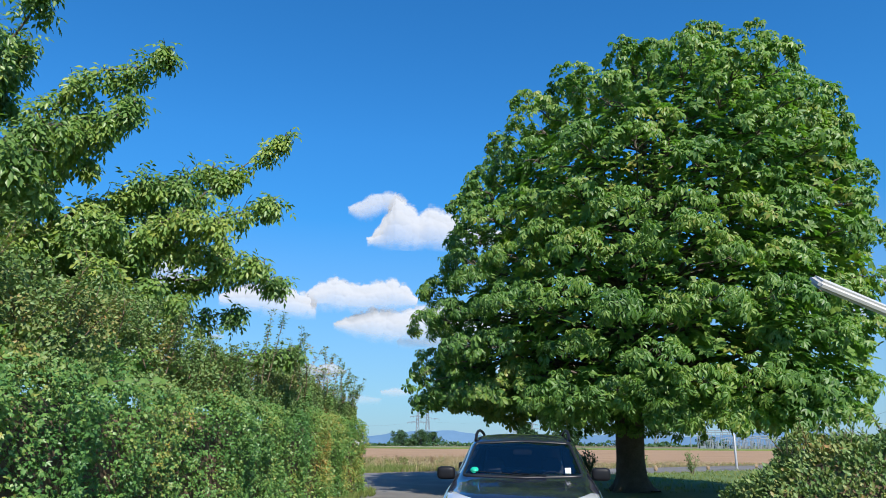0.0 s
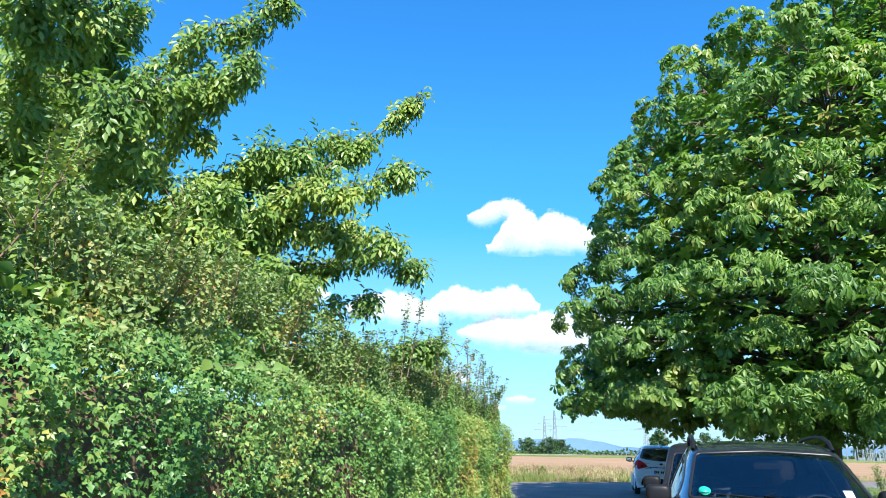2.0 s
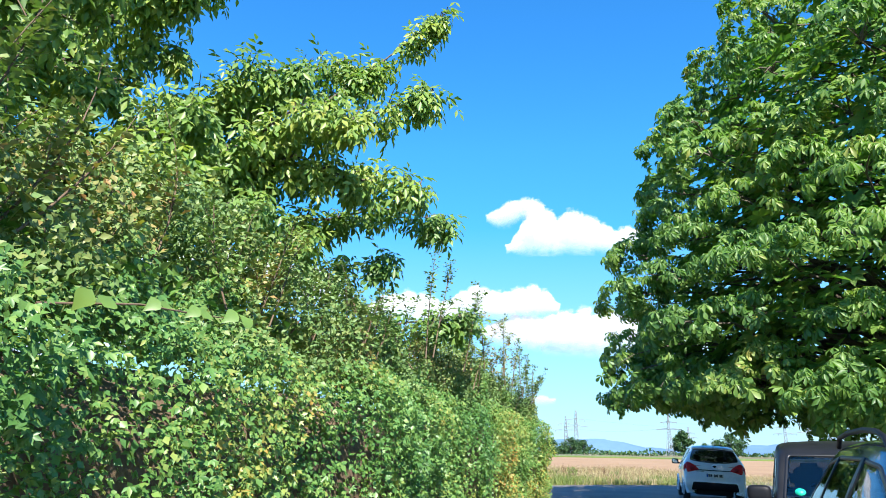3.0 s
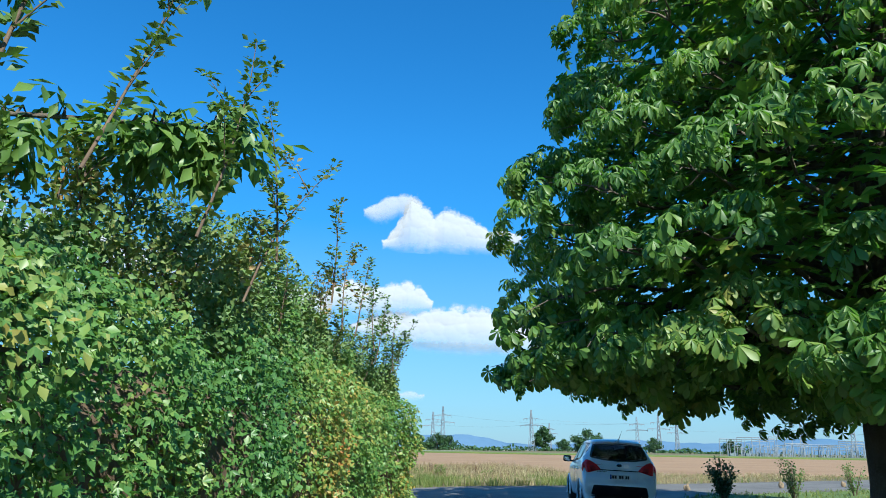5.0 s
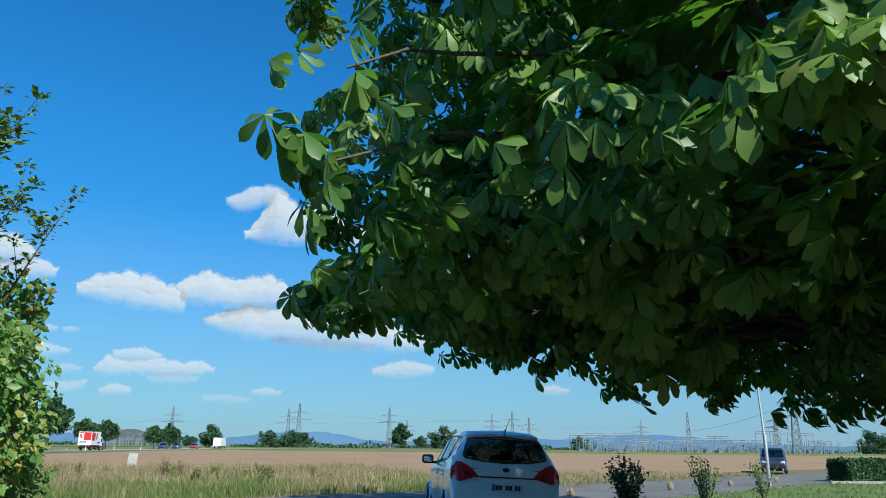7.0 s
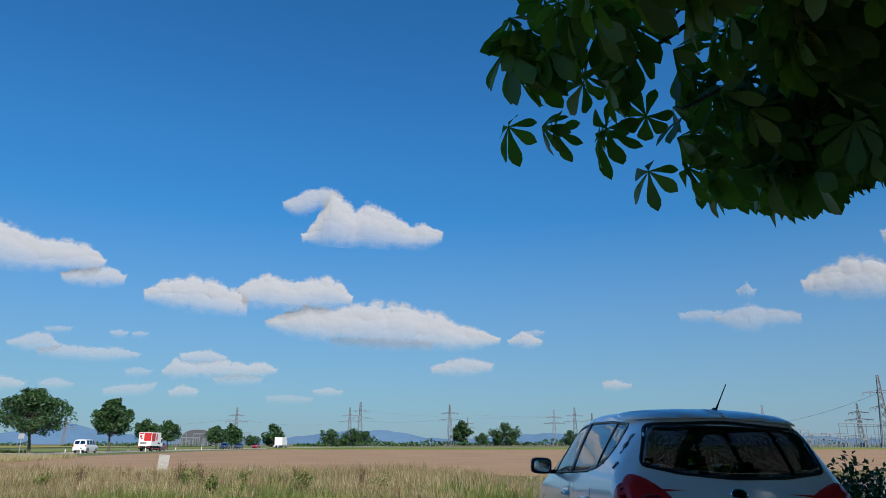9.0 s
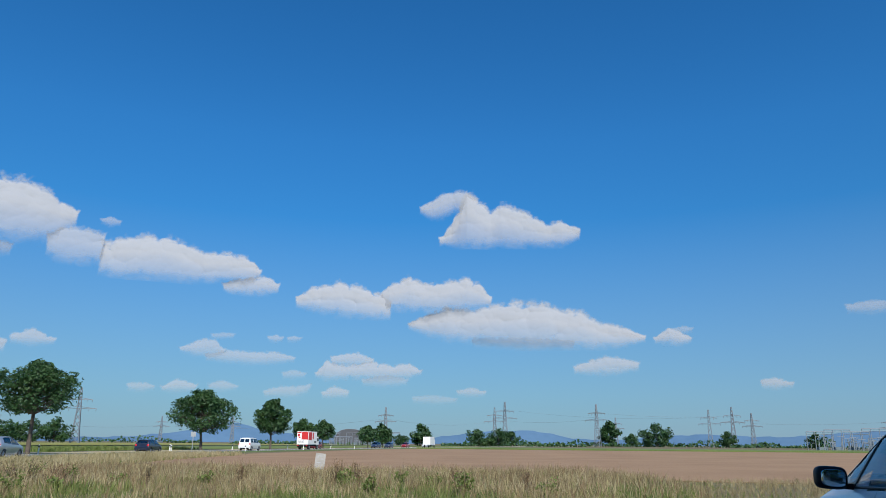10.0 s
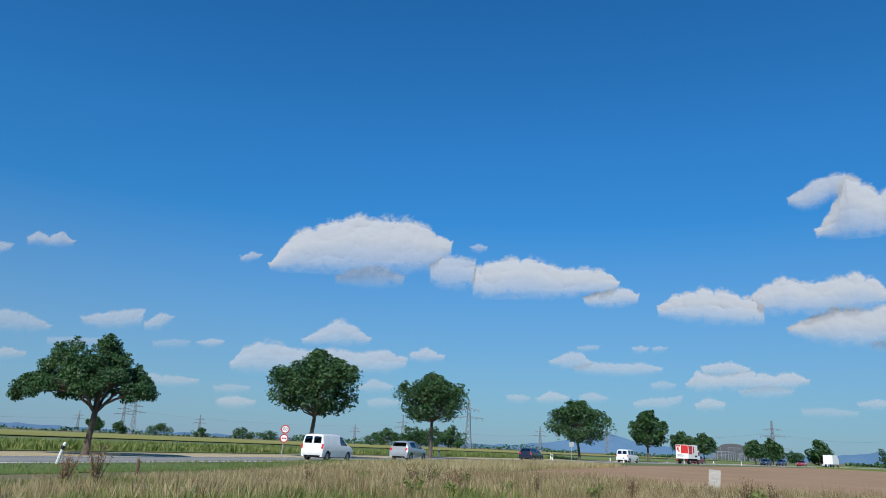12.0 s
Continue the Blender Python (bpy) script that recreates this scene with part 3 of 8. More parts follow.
def make_chestnut():
    """Boughs that end in domed clumps; each clump carries whorls of drooping palmate leaves."""
    rng = np.random.default_rng(21)
    cx, cy = CHESTNUT
    t = thing("horse_chestnut_tree", "big horse chestnut tree with a broad dense drooping crown", "tree", (cx, cy, 0))
    runs = [([(0.06, -0.03, -0.05), (0.04, 0, 0.12), (0.0, 0, 0.45), (0.0, 0, 1.0), (0.03, 0.02, 1.8), (0.1, 0, 2.7), (0.4, 0, 6), (1.4, -0.2, 10), (2.6, -0.4, 13.5)], (0.78, 0.60, 0.47, 0.42, 0.43, 0.48, 0.34, 0.18, 0.05))]
    for a in (0.3, 1.5, 2.6, 3.7, 5.1):
        runs.append(([(0.22 * math.cos(a), 0.22 * math.sin(a), 0.55), (0.48 * math.cos(a), 0.48 * math.sin(a), 0.14), (0.85 * math.cos(a), 0.85 * math.sin(a), -0.06)], (0.20, 0.16, 0.07)))
    part("trunk", tubes_mesh("trunk", runs, (M_BARK,), 18), None, t, "thick grey-brown bark")

    def floor_at(x, y):
        """The height down to which the crown hangs."""
        low = 2.32 - 0.72 * np.clip((x - 0.9) / 2.4, 0, 1) + 0.30 * np.clip((y - 24.3) / 1.2, 0, 1) * np.clip((5.5 - x) / 2, 0, 1)
        low = low + 0.34 * np.clip(y - 25.6, 0, 9) + 0.8 * np.clip((x - 8.2) / 4, 0, 1) + 0.25 * np.clip((x - 0.2) / 1.0, 0, 1) * np.clip((22.8 - y) / 2, 0, 1) * np.clip((2.5 - x) / 0.8, 0, 1)
        low = low + 0.25 * np.clip((y - 22.6) / 1.2, 0, 1) * np.clip((2.0 - x) / 0.8, 0, 1)
        low = low + 0.22 * lumps(np.stack([x, y, 0 * x], -1), 1.5)
        # the underside is raised to fit the camera's view from (-0.17, 21.53)
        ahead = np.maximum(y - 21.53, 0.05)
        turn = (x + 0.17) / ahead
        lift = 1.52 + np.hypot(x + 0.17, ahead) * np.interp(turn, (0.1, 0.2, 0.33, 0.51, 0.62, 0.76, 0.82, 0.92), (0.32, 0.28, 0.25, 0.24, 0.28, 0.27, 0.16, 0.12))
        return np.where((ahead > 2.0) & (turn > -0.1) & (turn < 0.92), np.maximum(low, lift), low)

    def fits_view(p):
        """Which places to keep, fitted so that the camera sees open sky beyond."""
        x, y, z = p[:, 0], p[:, 1], p[:, 2]
        edge = -0.36 + 0.72 * (y - 23.82) + 0.10 * lumps(p, 2.2, 5.0)
        bend = (y < 23.0) | (x > -0.12 + 0.26 * (y - 22.76))
        return ((y < 24.6) & bend) | (x > edge) | (z - 1.4 > 0.80 * np.hypot(x + 0.48, y - 23.82))

    # clump centres spread over the crown's outside
    C, OUT = [], []
    for _ in range(9000):
        z = rng.uniform(2.0, 13.7)
        r0 = np.interp(z, CR_Z, CR_R)
        if rng.uniform(0, 7.6) > r0 + 0.8:
            continue
        w = rng.uniform(0, 2 * math.pi)
        r = max(0.0, r0 * (1.04 - 0.14 * rng.uniform(0, 1) ** 1.6) * (1.0 - 0.13 * max(0.0, math.cos(w))) - (0.95 if math.cos(w) < -0.2 else 1.10))
        c = np.array([np.interp(z, CR_Z, CR_X) + r * math.cos(w), CR_Y + r * math.sin(w), z])
        if C and np.min(np.linalg.norm((np.array(C) - c) * np.array([1, 1, 1.08]), axis=1)) < 1.20:
            continue
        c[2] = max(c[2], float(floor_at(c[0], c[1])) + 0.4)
        lift = np.interp(z, (2, 8.5, 12, 14), (-0.1, 0.15, 0.6, 2.5))
        d = np.array([math.cos(w), math.sin(w), lift])
        C.append(c)
        OUT.append(d / np.linalg.norm(d))
    # boughs under the crown
    for _ in range(70):
        w, r = rng.uniform(0, 2 * math.pi), 5.6 * math.sqrt(rng.uniform(0.04, 1))
        c = np.array([6.0 + r * math.cos(w), CR_Y + r * math.sin(w), 0.0])
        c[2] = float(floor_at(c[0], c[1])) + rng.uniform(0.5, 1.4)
        C.append(c)
        OUT.append(np.array([math.cos(w), math.sin(w), -0.2]))
    C, OUT = np.array(C), np.array(OUT)
    on = fits_view(C)
    C, OUT = C[on], OUT[on]
    limbs = []
    base = np.array([cx, cy, 0])
    for c, d in zip(C, OUT):
        z0 = np.clip(c[2] - rng.uniform(0.2, 2.0), 2.1, 12.0)
        a = np.array([np.interp(z0, (3, 6, 10, 13.5), (0.1, 0.4, 1.4, 2.6)), 0, z0])
        limbs.append(limb_run(a, c - base - d * 0.35, 0.085 * (1.15 - z0 / 15), 0.014, 0.35, 7, 0.12, rng))
        for k in range(4):
            e = c - base + d * rng.uniform(-0.1, 0.25) + rng.normal(0, 0.24, 3) * np.array([1, 1, 0.6])
            if e[2] > floor_at(e[0] + cx, e[1] + cy) + 0.15 and fits_view(np.array([e + base + (-0.4, 0.3, 0)]))[0]:
                limbs.append(limb_run(c - base - d * 0.35, e, 0.02, 0.006, 0.06, 4, 0.04, rng))
    # whorls of leaves over each clump's dome
    P, A, N, S = [], [], [], []
    up = np.array([0, 0, 1.0])
    for c, d in zip(C, OUT):
        hidden = (d[1] > 0.45 and c[2] > 3.2) or (d[0] > 0.75 and c[1] > 20)
        m = int(rng.integers(16, 23)) if not hidden else 11
        if c[1] > 24 and c[2] < 3.6:
            m = 10
        big = rng.uniform(0.82, 1.18)
        g = rng.normal(0, 1, (m, 3))
        g /= np.linalg.norm(g, axis=1, keepdims=True)
        face = d * 0.75 + up * 0.55
        face /= np.linalg.norm(face)
        g += face * 0.85
        g /= np.linalg.norm(g, axis=1, keepdims=True)
        side = np.cross(up, d)
        side /= max(np.linalg.norm(side), 1e-6)
        rad = (1 - rng.exponential(0.13, m).clip(0, 0.6))[:, None]
        q = c + (side * (g @ side)[:, None] * 0.98 + d * (g @ d)[:, None] * 0.82 + up * (g[:, 2])[:, None] * 0.40) * big * rad
        lat = np.linalg.norm((q - c)[:, :2], axis=1)
        q[:, 2] -= 0.28 * lat ** 2 * big
        axis = g * 0.8 + up * 0.25 + rng.normal(0, 0.2, (m, 3))
        axis /= np.linalg.norm(axis, axis=1, keepdims=True)
        for i in range(m):
            n = int(rng.integers(4, 8))
            u = np.cross(axis[i], rng.normal(0, 1, 3))
            u /= np.linalg.norm(u)
            v = np.cross(axis[i], u)
            w = 2 * math.pi * (np.arange(n) + rng.uniform(0, 1)) / n + rng.normal(0, 0.2, n)
            ray = u * np.cos(w)[:, None] + v * np.sin(w)[:, None]
            stalk = rng.uniform(0.06, 0.17, n)[:, None]
            P.append(q[i] + ray * stalk + axis[i] * rng.uniform(-0.05, 0.10, n)[:, None])
            A.append(ray * 0.85 + axis[i] * 0.28 + up * -0.50 + rng.normal(0, 0.16, (n, 3)))
            N.append(axis[i] * 0.7 + up * 0.45 + ray * 0.25 + np.array(to_sun) * 0.35 + rng.normal(0, 0.28, (n, 3)))
            S.append(rng.uniform(0.25, 0.40) * rng.uniform(0.85, 1.12, n))
    P, A, N, S = np.concatenate(P), np.concatenate(A), np.concatenate(N), np.concatenate(S)
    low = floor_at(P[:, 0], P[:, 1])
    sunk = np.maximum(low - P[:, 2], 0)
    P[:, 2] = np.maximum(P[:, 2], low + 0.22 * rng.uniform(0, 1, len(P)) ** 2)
    keep = fits_view(P) & (sunk < 0.9)
    P, A, N, S = P[keep], A[keep], N[keep], S[keep]
    # sprays that hang at the rim over the lane: place, count, reach
    for at, n, reach in (((0.45, 24.6, 2.82), 7, 0.15), ((0.56, 25.5, 2.90), 8, 0.17), ((0.9, 25.45, 2.76), 7, 0.17), ((1.2, 25.5, 2.62), 9, 0.17), ((1.6, 25.55, 2.72), 7, 0.18), ((2.1, 25.9, 2.80), 8, 0.16), ((2.5, 25.7, 2.92), 7, 0.2),
                         ((3.05, 25.5, 2.40), 10, 0.18), ((3.35, 25.6, 2.65), 9, 0.2), ((3.3, 26.2, 2.95), 7, 0.2), ((4.25, 23.0, 1.90), 16, 0.26), ((4.9, 23.4, 1.85), 14, 0.26), ((4.6, 22.7, 2.1), 16, 0.28), ((4.4, 23.2, 2.35), 14, 0.3), ((3.8, 22.5, 2.2), 12, 0.26), ((-0.53, 21.45, 2.42), 6, 0.14), ((-0.45, 20.9, 2.55), 6, 0.2), ((-0.8, 20.1, 2.85), 8, 0.2), ((-0.72, 19.7, 3.2), 9, 0.22)):
        q = np.array(at) + rng.normal(0, reach, (n, 3)) * np.array([1, 1, 0.6])
        away = np.array([at[0] - 6.0, at[1] - CR_Y, 0])
        away /= np.linalg.norm(away)
        limbs.append(limb_run(np.array(at) - base - away * 1.6 + np.array([0, 0, 0.45]), np.array(at) - base - away * 0.1, 0.022, 0.006, 0.1, 6, 0.03, rng))
        P = np.concatenate([P, q])
        A = np.concatenate([A, np.tile(away * 0.5 + up * -0.75, (n, 1)) + rng.normal(0, 0.35, (n, 3))])
        N = np.concatenate([N, np.tile(away * 0.7 + up * 0.5, (n, 1)) + rng.normal(0, 0.35, (n, 3))])
        S = np.concatenate([S, rng.uniform(0.27, 0.38, n)])
    # the low leaves beside the lane that pass close overhead
    lp = np.array([(-0.45, 23.36, 2.66), (-0.98, 23.42, 2.78), (-0.70, 23.55, 2.86), (-0.30, 23.75, 2.90)])
    limbs.append(limb_run((0.9 - cx, 23.5 - cy, 3.1), (-0.95 - cx, 23.5 - cy, 2.86), 0.02, 0.005, 0.08, 6, 0.02, rng))
    P = np.concatenate([P, lp])
    A = np.concatenate([A, np.array([(0.02, -0.1, -1.0), (-0.35, 0.0, -0.8), (-0.2, 0.2, -0.9), (0.2, 0.1, -0.9)])])
    N = np.concatenate([N, np.tile([-0.1, -0.9, 0.25], (4, 1))])
    S = np.concatenate([S, np.array([0.52, 0.44, 0.34, 0.38])])
    R = frames_to(A, N)
    pick = rng.integers(0, 4, len(P))
    near = (P[:, 2] < 4.0) & (P[:, 0] < 3.2) & (P[:, 1] > 17.0)
    far = (P[:, 2] > 7.5) | (P[:, 0] > 7.5) | (P[:, 1] > 27.0)
    P = P - base
    sets = [scatter(palmate(0.40 + 0.14 * k, k, fine), P[on], R[on], S[on]) for k in range(4) for fine, on in ((0, (pick == k) & ~near & ~far), (1, (pick == k) & near & ~far), (-1, (pick == k) & far))]
    # shaded leaves inside the crown
    m = 10000
    z = rng.uniform(2.3, 15.2, m)
    r0 = np.interp(z, CR_Z, CR_R)
    ok = rng.uniform(0, 7.6, m) < r0
    z, r0 = z[ok], r0[ok]
    w, r = rng.uniform(0, 2 * math.pi, len(z)), (r0 - 1.2).clip(0) * rng.uniform(0.42, 0.97, len(z)) ** 0.7
    q = np.stack([np.interp(z, CR_Z, CR_X) + r * np.cos(w), CR_Y + r * np.sin(w), z], -1)
    ok = fits_view(q) & (q[:, 2] > floor_at(q[:, 0], q[:, 1]) + 0.2)
    q, w = q[ok], w[ok]
    tri = merge([(chip(0.5, 0.3)[0] @ np.array(Matrix.Rotation(a, 3, "Z")).T, chip(0.5, 0.3)[1]) for a in (-2.0, -1.2, -0.4, 0.4, 1.2, 2.0)])
    out = np.stack([np.cos(w), np.sin(w), 0 * w], -1)
    sets.append(scatter(tri, q - base, frames_to(out - up * 0.6 + rng.normal(0, 0.4, (len(q), 3)), out * 0.6 + up + rng.normal(0, 0.4, (len(q), 3))), rng.uniform(0.42, 0.62, len(q))))
    part("branchwork", tubes_mesh("branchwork", limbs, (M_BARK,), 6), None, t)
    V, F = merge(sets)
    part("crown", mesh_of("crown", V, F, (M_LEAF_CHESTNUT,)), None, t, "large palmate green leaves")
    # spiny fruit among the lit leaves
    for x, y, z in ((2.6, 16.2, 2.55), (4.2, 15.9, 2.4), (3.4, 15.8, 3.3), (1.9, 17.6, 2.9), (1.4, 18.2, 3.6), (2.3, 17.7, 4.4)):
        bm = bmesh.new()
        bmesh.ops.create_icosphere(bm, subdivisions=2, radius=0.028)
        for i, v in enumerate(bm.verts):
            v.co = v.co * (1.28 if i % 3 == 0 else 1.0) + Vector((x - cx, y - cy, z))
        part("husk", bm, M_LEAF_TREE, t, "green spiny fruit husk")
    return t


def make_left_tree():
    """A tree behind the hedge: arching boughs hung with sprays of compound leaves."""
    rng = np.random.default_rng(31)
    bx, by = -8.2, 10.4
    base = np.array([bx, by, 0])
    t = thing("maple_tree", "light green tree with compound leaves behind the hedge", "tree", (bx, by, 0))
    part("trunk", tubes_mesh("trunk", [([(0, 0, -0.05), (0.05, 0, 1.5), (0, 0.1, 3.5), (0.3, 0.2, 6.5), (0.2, 0.3, 10.5)], (0.3, 0.22, 0.19, 0.13, 0.03))], (M_BARK,), 12), None, t)
    limbs, P, A, N = [], [], [], []
    # a bough's tip, its root height on the trunk, how far out the leaves begin, and the spray's half width there
    boughs = [((-3.05, 13.05, 7.35), 2.3, 0.42, 0.46), ((-3.02, 12.15, 5.62), 3.6, 0.30, 0.60), ((-3.2, 12.4, 4.52), 3.0, 0.28, 0.60), ((-3.14, 13.7, 4.45), 2.9, 0.30, 0.50), ((-4.4, 11.6, 5.75), 3.6, 0.25, 0.75), ((-4.2, 12.6, 6.45), 4.0, 0.25, 0.70),
              ((-4.45, 10.4, 7.65), 5.0, 0.30, 0.55), ((-4.95, 10.5, 6.75), 4.6, 0.25, 0.65), ((-5.4, 11.2, 7.1), 4.6, 0.2, 0.7), ((-6.2, 9.6, 8.3), 5.6, 0.2, 0.6), ((-7.2, 9.2, 9.2), 6.2, 0.2, 0.5), ((-5.6, 9.2, 5.7), 3.8, 0.2, 0.85), ((-5.0, 10.4, 4.7), 3.0, 0.2, 0.9),
              ((-5.3, 8.2, 4.9), 3.2, 0.2, 0.9), ((-5.6, 7.2, 6.3), 4.2, 0.2, 0.85), ((-6.6, 6.2, 5.4), 3.4, 0.2, 0.9), ((-4.6, 9.4, 3.7), 2.4, 0.2, 0.8), ((-5.0, 7.4, 3.6), 2.4, 0.2, 0.8), ((-3.75, 13.0, 3.75), 2.6, 0.25, 0.55), ((-4.4, 12.0, 3.75), 2.5, 0.2, 0.8), ((-4.3, 10.6, 3.7), 2.4, 0.2, 0.8), ((-2.80, 13.9, 3.15), 2.4, 0.35, 0.36),
              ((-6.4, 13.9, 5.0), 3.2, 0.2, 0.9), ((-6.3, 8.0, 7.4), 5.0, 0.2, 0.8), ((-9.6, 12.4, 7.6), 4.6, 0.3, 0.8), ((-10.4, 8.4, 7.0), 4.4, 0.3, 0.8), ((-8.4, 8.0, 8.6), 5.6, 0.3, 0.7), ((-6.0, 11.4, 6.0), 3.8, 0.2, 0.8), ((-3.75, 11.4, 4.95), 3.2, 0.3, 0.6), ((-7.6, 7.4, 6.0), 4.0, 0.2, 0.9), ((-4.9, 11.9, 5.0), 3.0, 0.2, 0.8), ((-5.2, 12.8, 5.6), 3.4, 0.2, 0.8), ((-6.6, 8.8, 6.6), 4.4, 0.2, 0.9), ((-7.0, 10.6, 7.8), 5.2, 0.2, 0.8), ((-5.9, 10.2, 5.0), 3.2, 0.2, 0.9), ((-6.2, 6.9, 4.0), 2.6, 0.2, 0.9), ((-4.1, 13.2, 5.1), 3.2, 0.25, 0.65)]
    for tip, z0, inner, wide in boughs:
        e = np.array(tip)
        b = np.array([bx + 0.1, by + 0.15, z0])
        span = np.linalg.norm(e - b)
        pts, rad = limb_run(b - base, e - base, 0.055, 0.006, (rng.uniform(-0.02, 0.12) if z0 > 2.35 else -0.04) * span, 8, 0.09, rng)
        limbs.append((pts, rad))
        line = np.array([tuple(p) for p in pts]) + base
        way = (e - b) / span
        side = np.cross(way, (0, 0, 1.0))
        side /= np.linalg.norm(side)
        # side twigs, each with leaves hanging along it
        k = int(17 * span * (1 - inner))
        f = inner + (1 - inner) * rng.uniform(0, 1, k) ** 0.85
        f[:5] = 0.97
        for fi in f:
            at = np.array([np.interp(fi * 7, np.arange(8), line[:, c]) for c in range(3)])
            reach = wide * (0.42 + 0.85 * (1 - fi)) * rng.uniform(0.45, 1.15)
            s = rng.uniform(-1, 1)
            end = at + side * s * reach + way * reach * rng.uniform(0.0, 0.45) + np.array([0, 0, reach * rng.uniform(-0.55, 0.62)])
            limbs.append(([tuple(at - base), tuple((at + end) / 2 - base + np.array([0, 0, 0.05])), tuple(end - base)], (0.010, 0.006, 0.003)))
            m = int(5 + 13 * reach)
            g = rng.uniform(0.1, 1.0, m)[:, None]
            q = at + (end - at) * g + rng.normal(0, 0.055, (m, 3))
            P.append(q - base)
            spread = rng.normal(0, 0.55, (m, 3))
            A.append((end - at) / reach * 0.40 + spread * 0.85 + np.array([0.12, -0.08, -0.85]))
            N.append(rng.normal(0, 0.35, (m, 3)) + way * 0.25 + np.array([0.15, -0.35, 0.95]))
    P, A, N = np.concatenate(P), np.concatenate(A), np.concatenate(N)
    R = frames_to(A, N)
    size, pick = rng.uniform(0.18, 0.30, len(P)), rng.integers(0, 3, len(P))
    V, F = merge([scatter(pinnate(2, 1.0, k), P[pick == k], R[pick == k], size[pick == k]) for k in range(3)])
    part("branchwork", tubes_mesh("branchwork", limbs, (M_BARK,), 5), None, t)
    part("crown", mesh_of("crown", V, F, (M_LEAF_TREE,)), None, t, "light green compound leaves")
    return t


make_chestnut()
make_left_tree()


def twiggy_bush(name, label, at, height, width, mat, n, seed, leaf=(0.04, 0.08), stems=9, flat=1.0, group=""):
    """A bush of upright stems with small leaves."""
    rng = np.random.default_rng(seed)
    t = thing(name, label, "bush", at, 0, group)
    runs, P = [], []
    for i in range(stems):
        w, r = rng.uniform(0, 2 * math.pi), width / 2 * rng.uniform(0.2, 1.0)
        h = height * rng.uniform(0.65, 1.0)
        pts = [(0.1 * r * math.cos(w), 0.1 * r * math.sin(w), -0.02), (0.5 * r * math.cos(w), 0.5 * r * math.sin(w), 0.45 * h), (r * math.cos(w), r * math.sin(w), h)]
        runs.append((pts, (0.014, 0.010, 0.003)))
        m = n // stems
        f = rng.uniform(0.18, 1, m)
        q = np.stack([np.interp(f, (0, 0.5, 1), [p[a] for p in pts]) for a in range(3)], -1)
        P.append(q + rng.normal(0, 0.085 * width, (m, 3)) * np.array([1, 1, 0.7]) * (0.5 + 0.5 * f[:, None]))
    P = np.concatenate(P)
    P[:, 2] = np.abs(P[:, 2]) + 0.03
    m = len(P)
    R = frames_to(rng.normal(0, 1, (m, 3)) + np.array([0, 0, 0.1]), rng.normal(0, 0.6, (m, 3)) + np.array([0.1, -0.2, 0.8]))
    V, F = scatter(chip(1.0, 0.6), P, R, rng.uniform(*leaf, m))
    part("foliage", mesh_of("foliage", V, F, (mat,)), None, t)["kind"] = "stuff"
    part("stem", tubes_mesh("stem", runs, (M_TWIG,), 5), None, t, "thin brown stems")["kind"] = "stuff"
    return t


def make_big_bush():
    """The dense bush on the lawn, sunlit on top."""
    rng = np.random.default_rng(41)
    t = thing("round_bush", "dense green-brown bush with feathery tips on the lawn", "bush", (6.0, 9.9, 0))
    n = 29000
    w, v = rng.uniform(0, 2 * math.pi, n), rng.uniform(0.0, 1.0, n)
    d = np.stack([np.cos(w) * np.sqrt(1 - v * v), np.sin(w) * np.sqrt(1 - v * v), v], -1)
    r = (1.0 + 0.12 * lumps(d, 4.0) + 0.06 * lumps(d, 9.0, 2.0)) - rng.exponential(0.06, n)
    P = d * np.array([2.15, 1.6, 1.60]) * r[:, None]
    R = frames_to(d * 0.7 + rng.normal(0, 0.6, (n, 3)) + np.array([0, 0, 0.3]), d + rng.normal(0, 0.5, (n, 3)) + np.array([0, 0, 0.4]))
    sets = [scatter(chip(1.0, 0.55), P, R, rng.uniform(0.05, 0.10, n))]
    runs = []
    for i in range(60):
        a = rng.uniform(0, 2 * math.pi)
        b = np.array([1.7 * math.cos(a) * rng.uniform(0, 1), 1.1 * math.sin(a) * rng.uniform(0, 1), 1.3])
        e = b + np.array([rng.normal(0.0, 0.2), rng.normal(0, 0.2), rng.uniform(0.25, 0.55)])
        runs.append(([tuple(b), tuple((b + e) / 2), tuple(e)], (0.006, 0.004, 0.002)))
        m = 16
        f = rng.uniform(0.2, 1, m)[:, None]
        sets.append(scatter(small_blade(1.0, 0.35), b + (e - b) * f, frames_to(rng.normal(0, 0.6, (m, 3)) + np.array([0, 0, 0.8]), rng.normal(0, 1, (m, 3))), rng.uniform(0.05, 0.09, m)))
    V, F = merge(sets)
    part("foliage", mesh_of("foliage", V, F, (M_LEAF_SHRUB,)), None, t)["kind"] = "stuff"
    part("sprigs", tubes_mesh("sprigs", runs, (M_TWIG,), 4), None, t)["kind"] = "stuff"
    bm = bmesh.new()
    bmesh.ops.create_icosphere(bm, subdivisions=3, radius=1.0)
    for q in bm.verts:
        q.co = Vector((q.co.x * 1.85, q.co.y * 1.36, max(0.0, q.co.z) * 1.36))
    part("inner_growth", bm, M_TWIG, t)


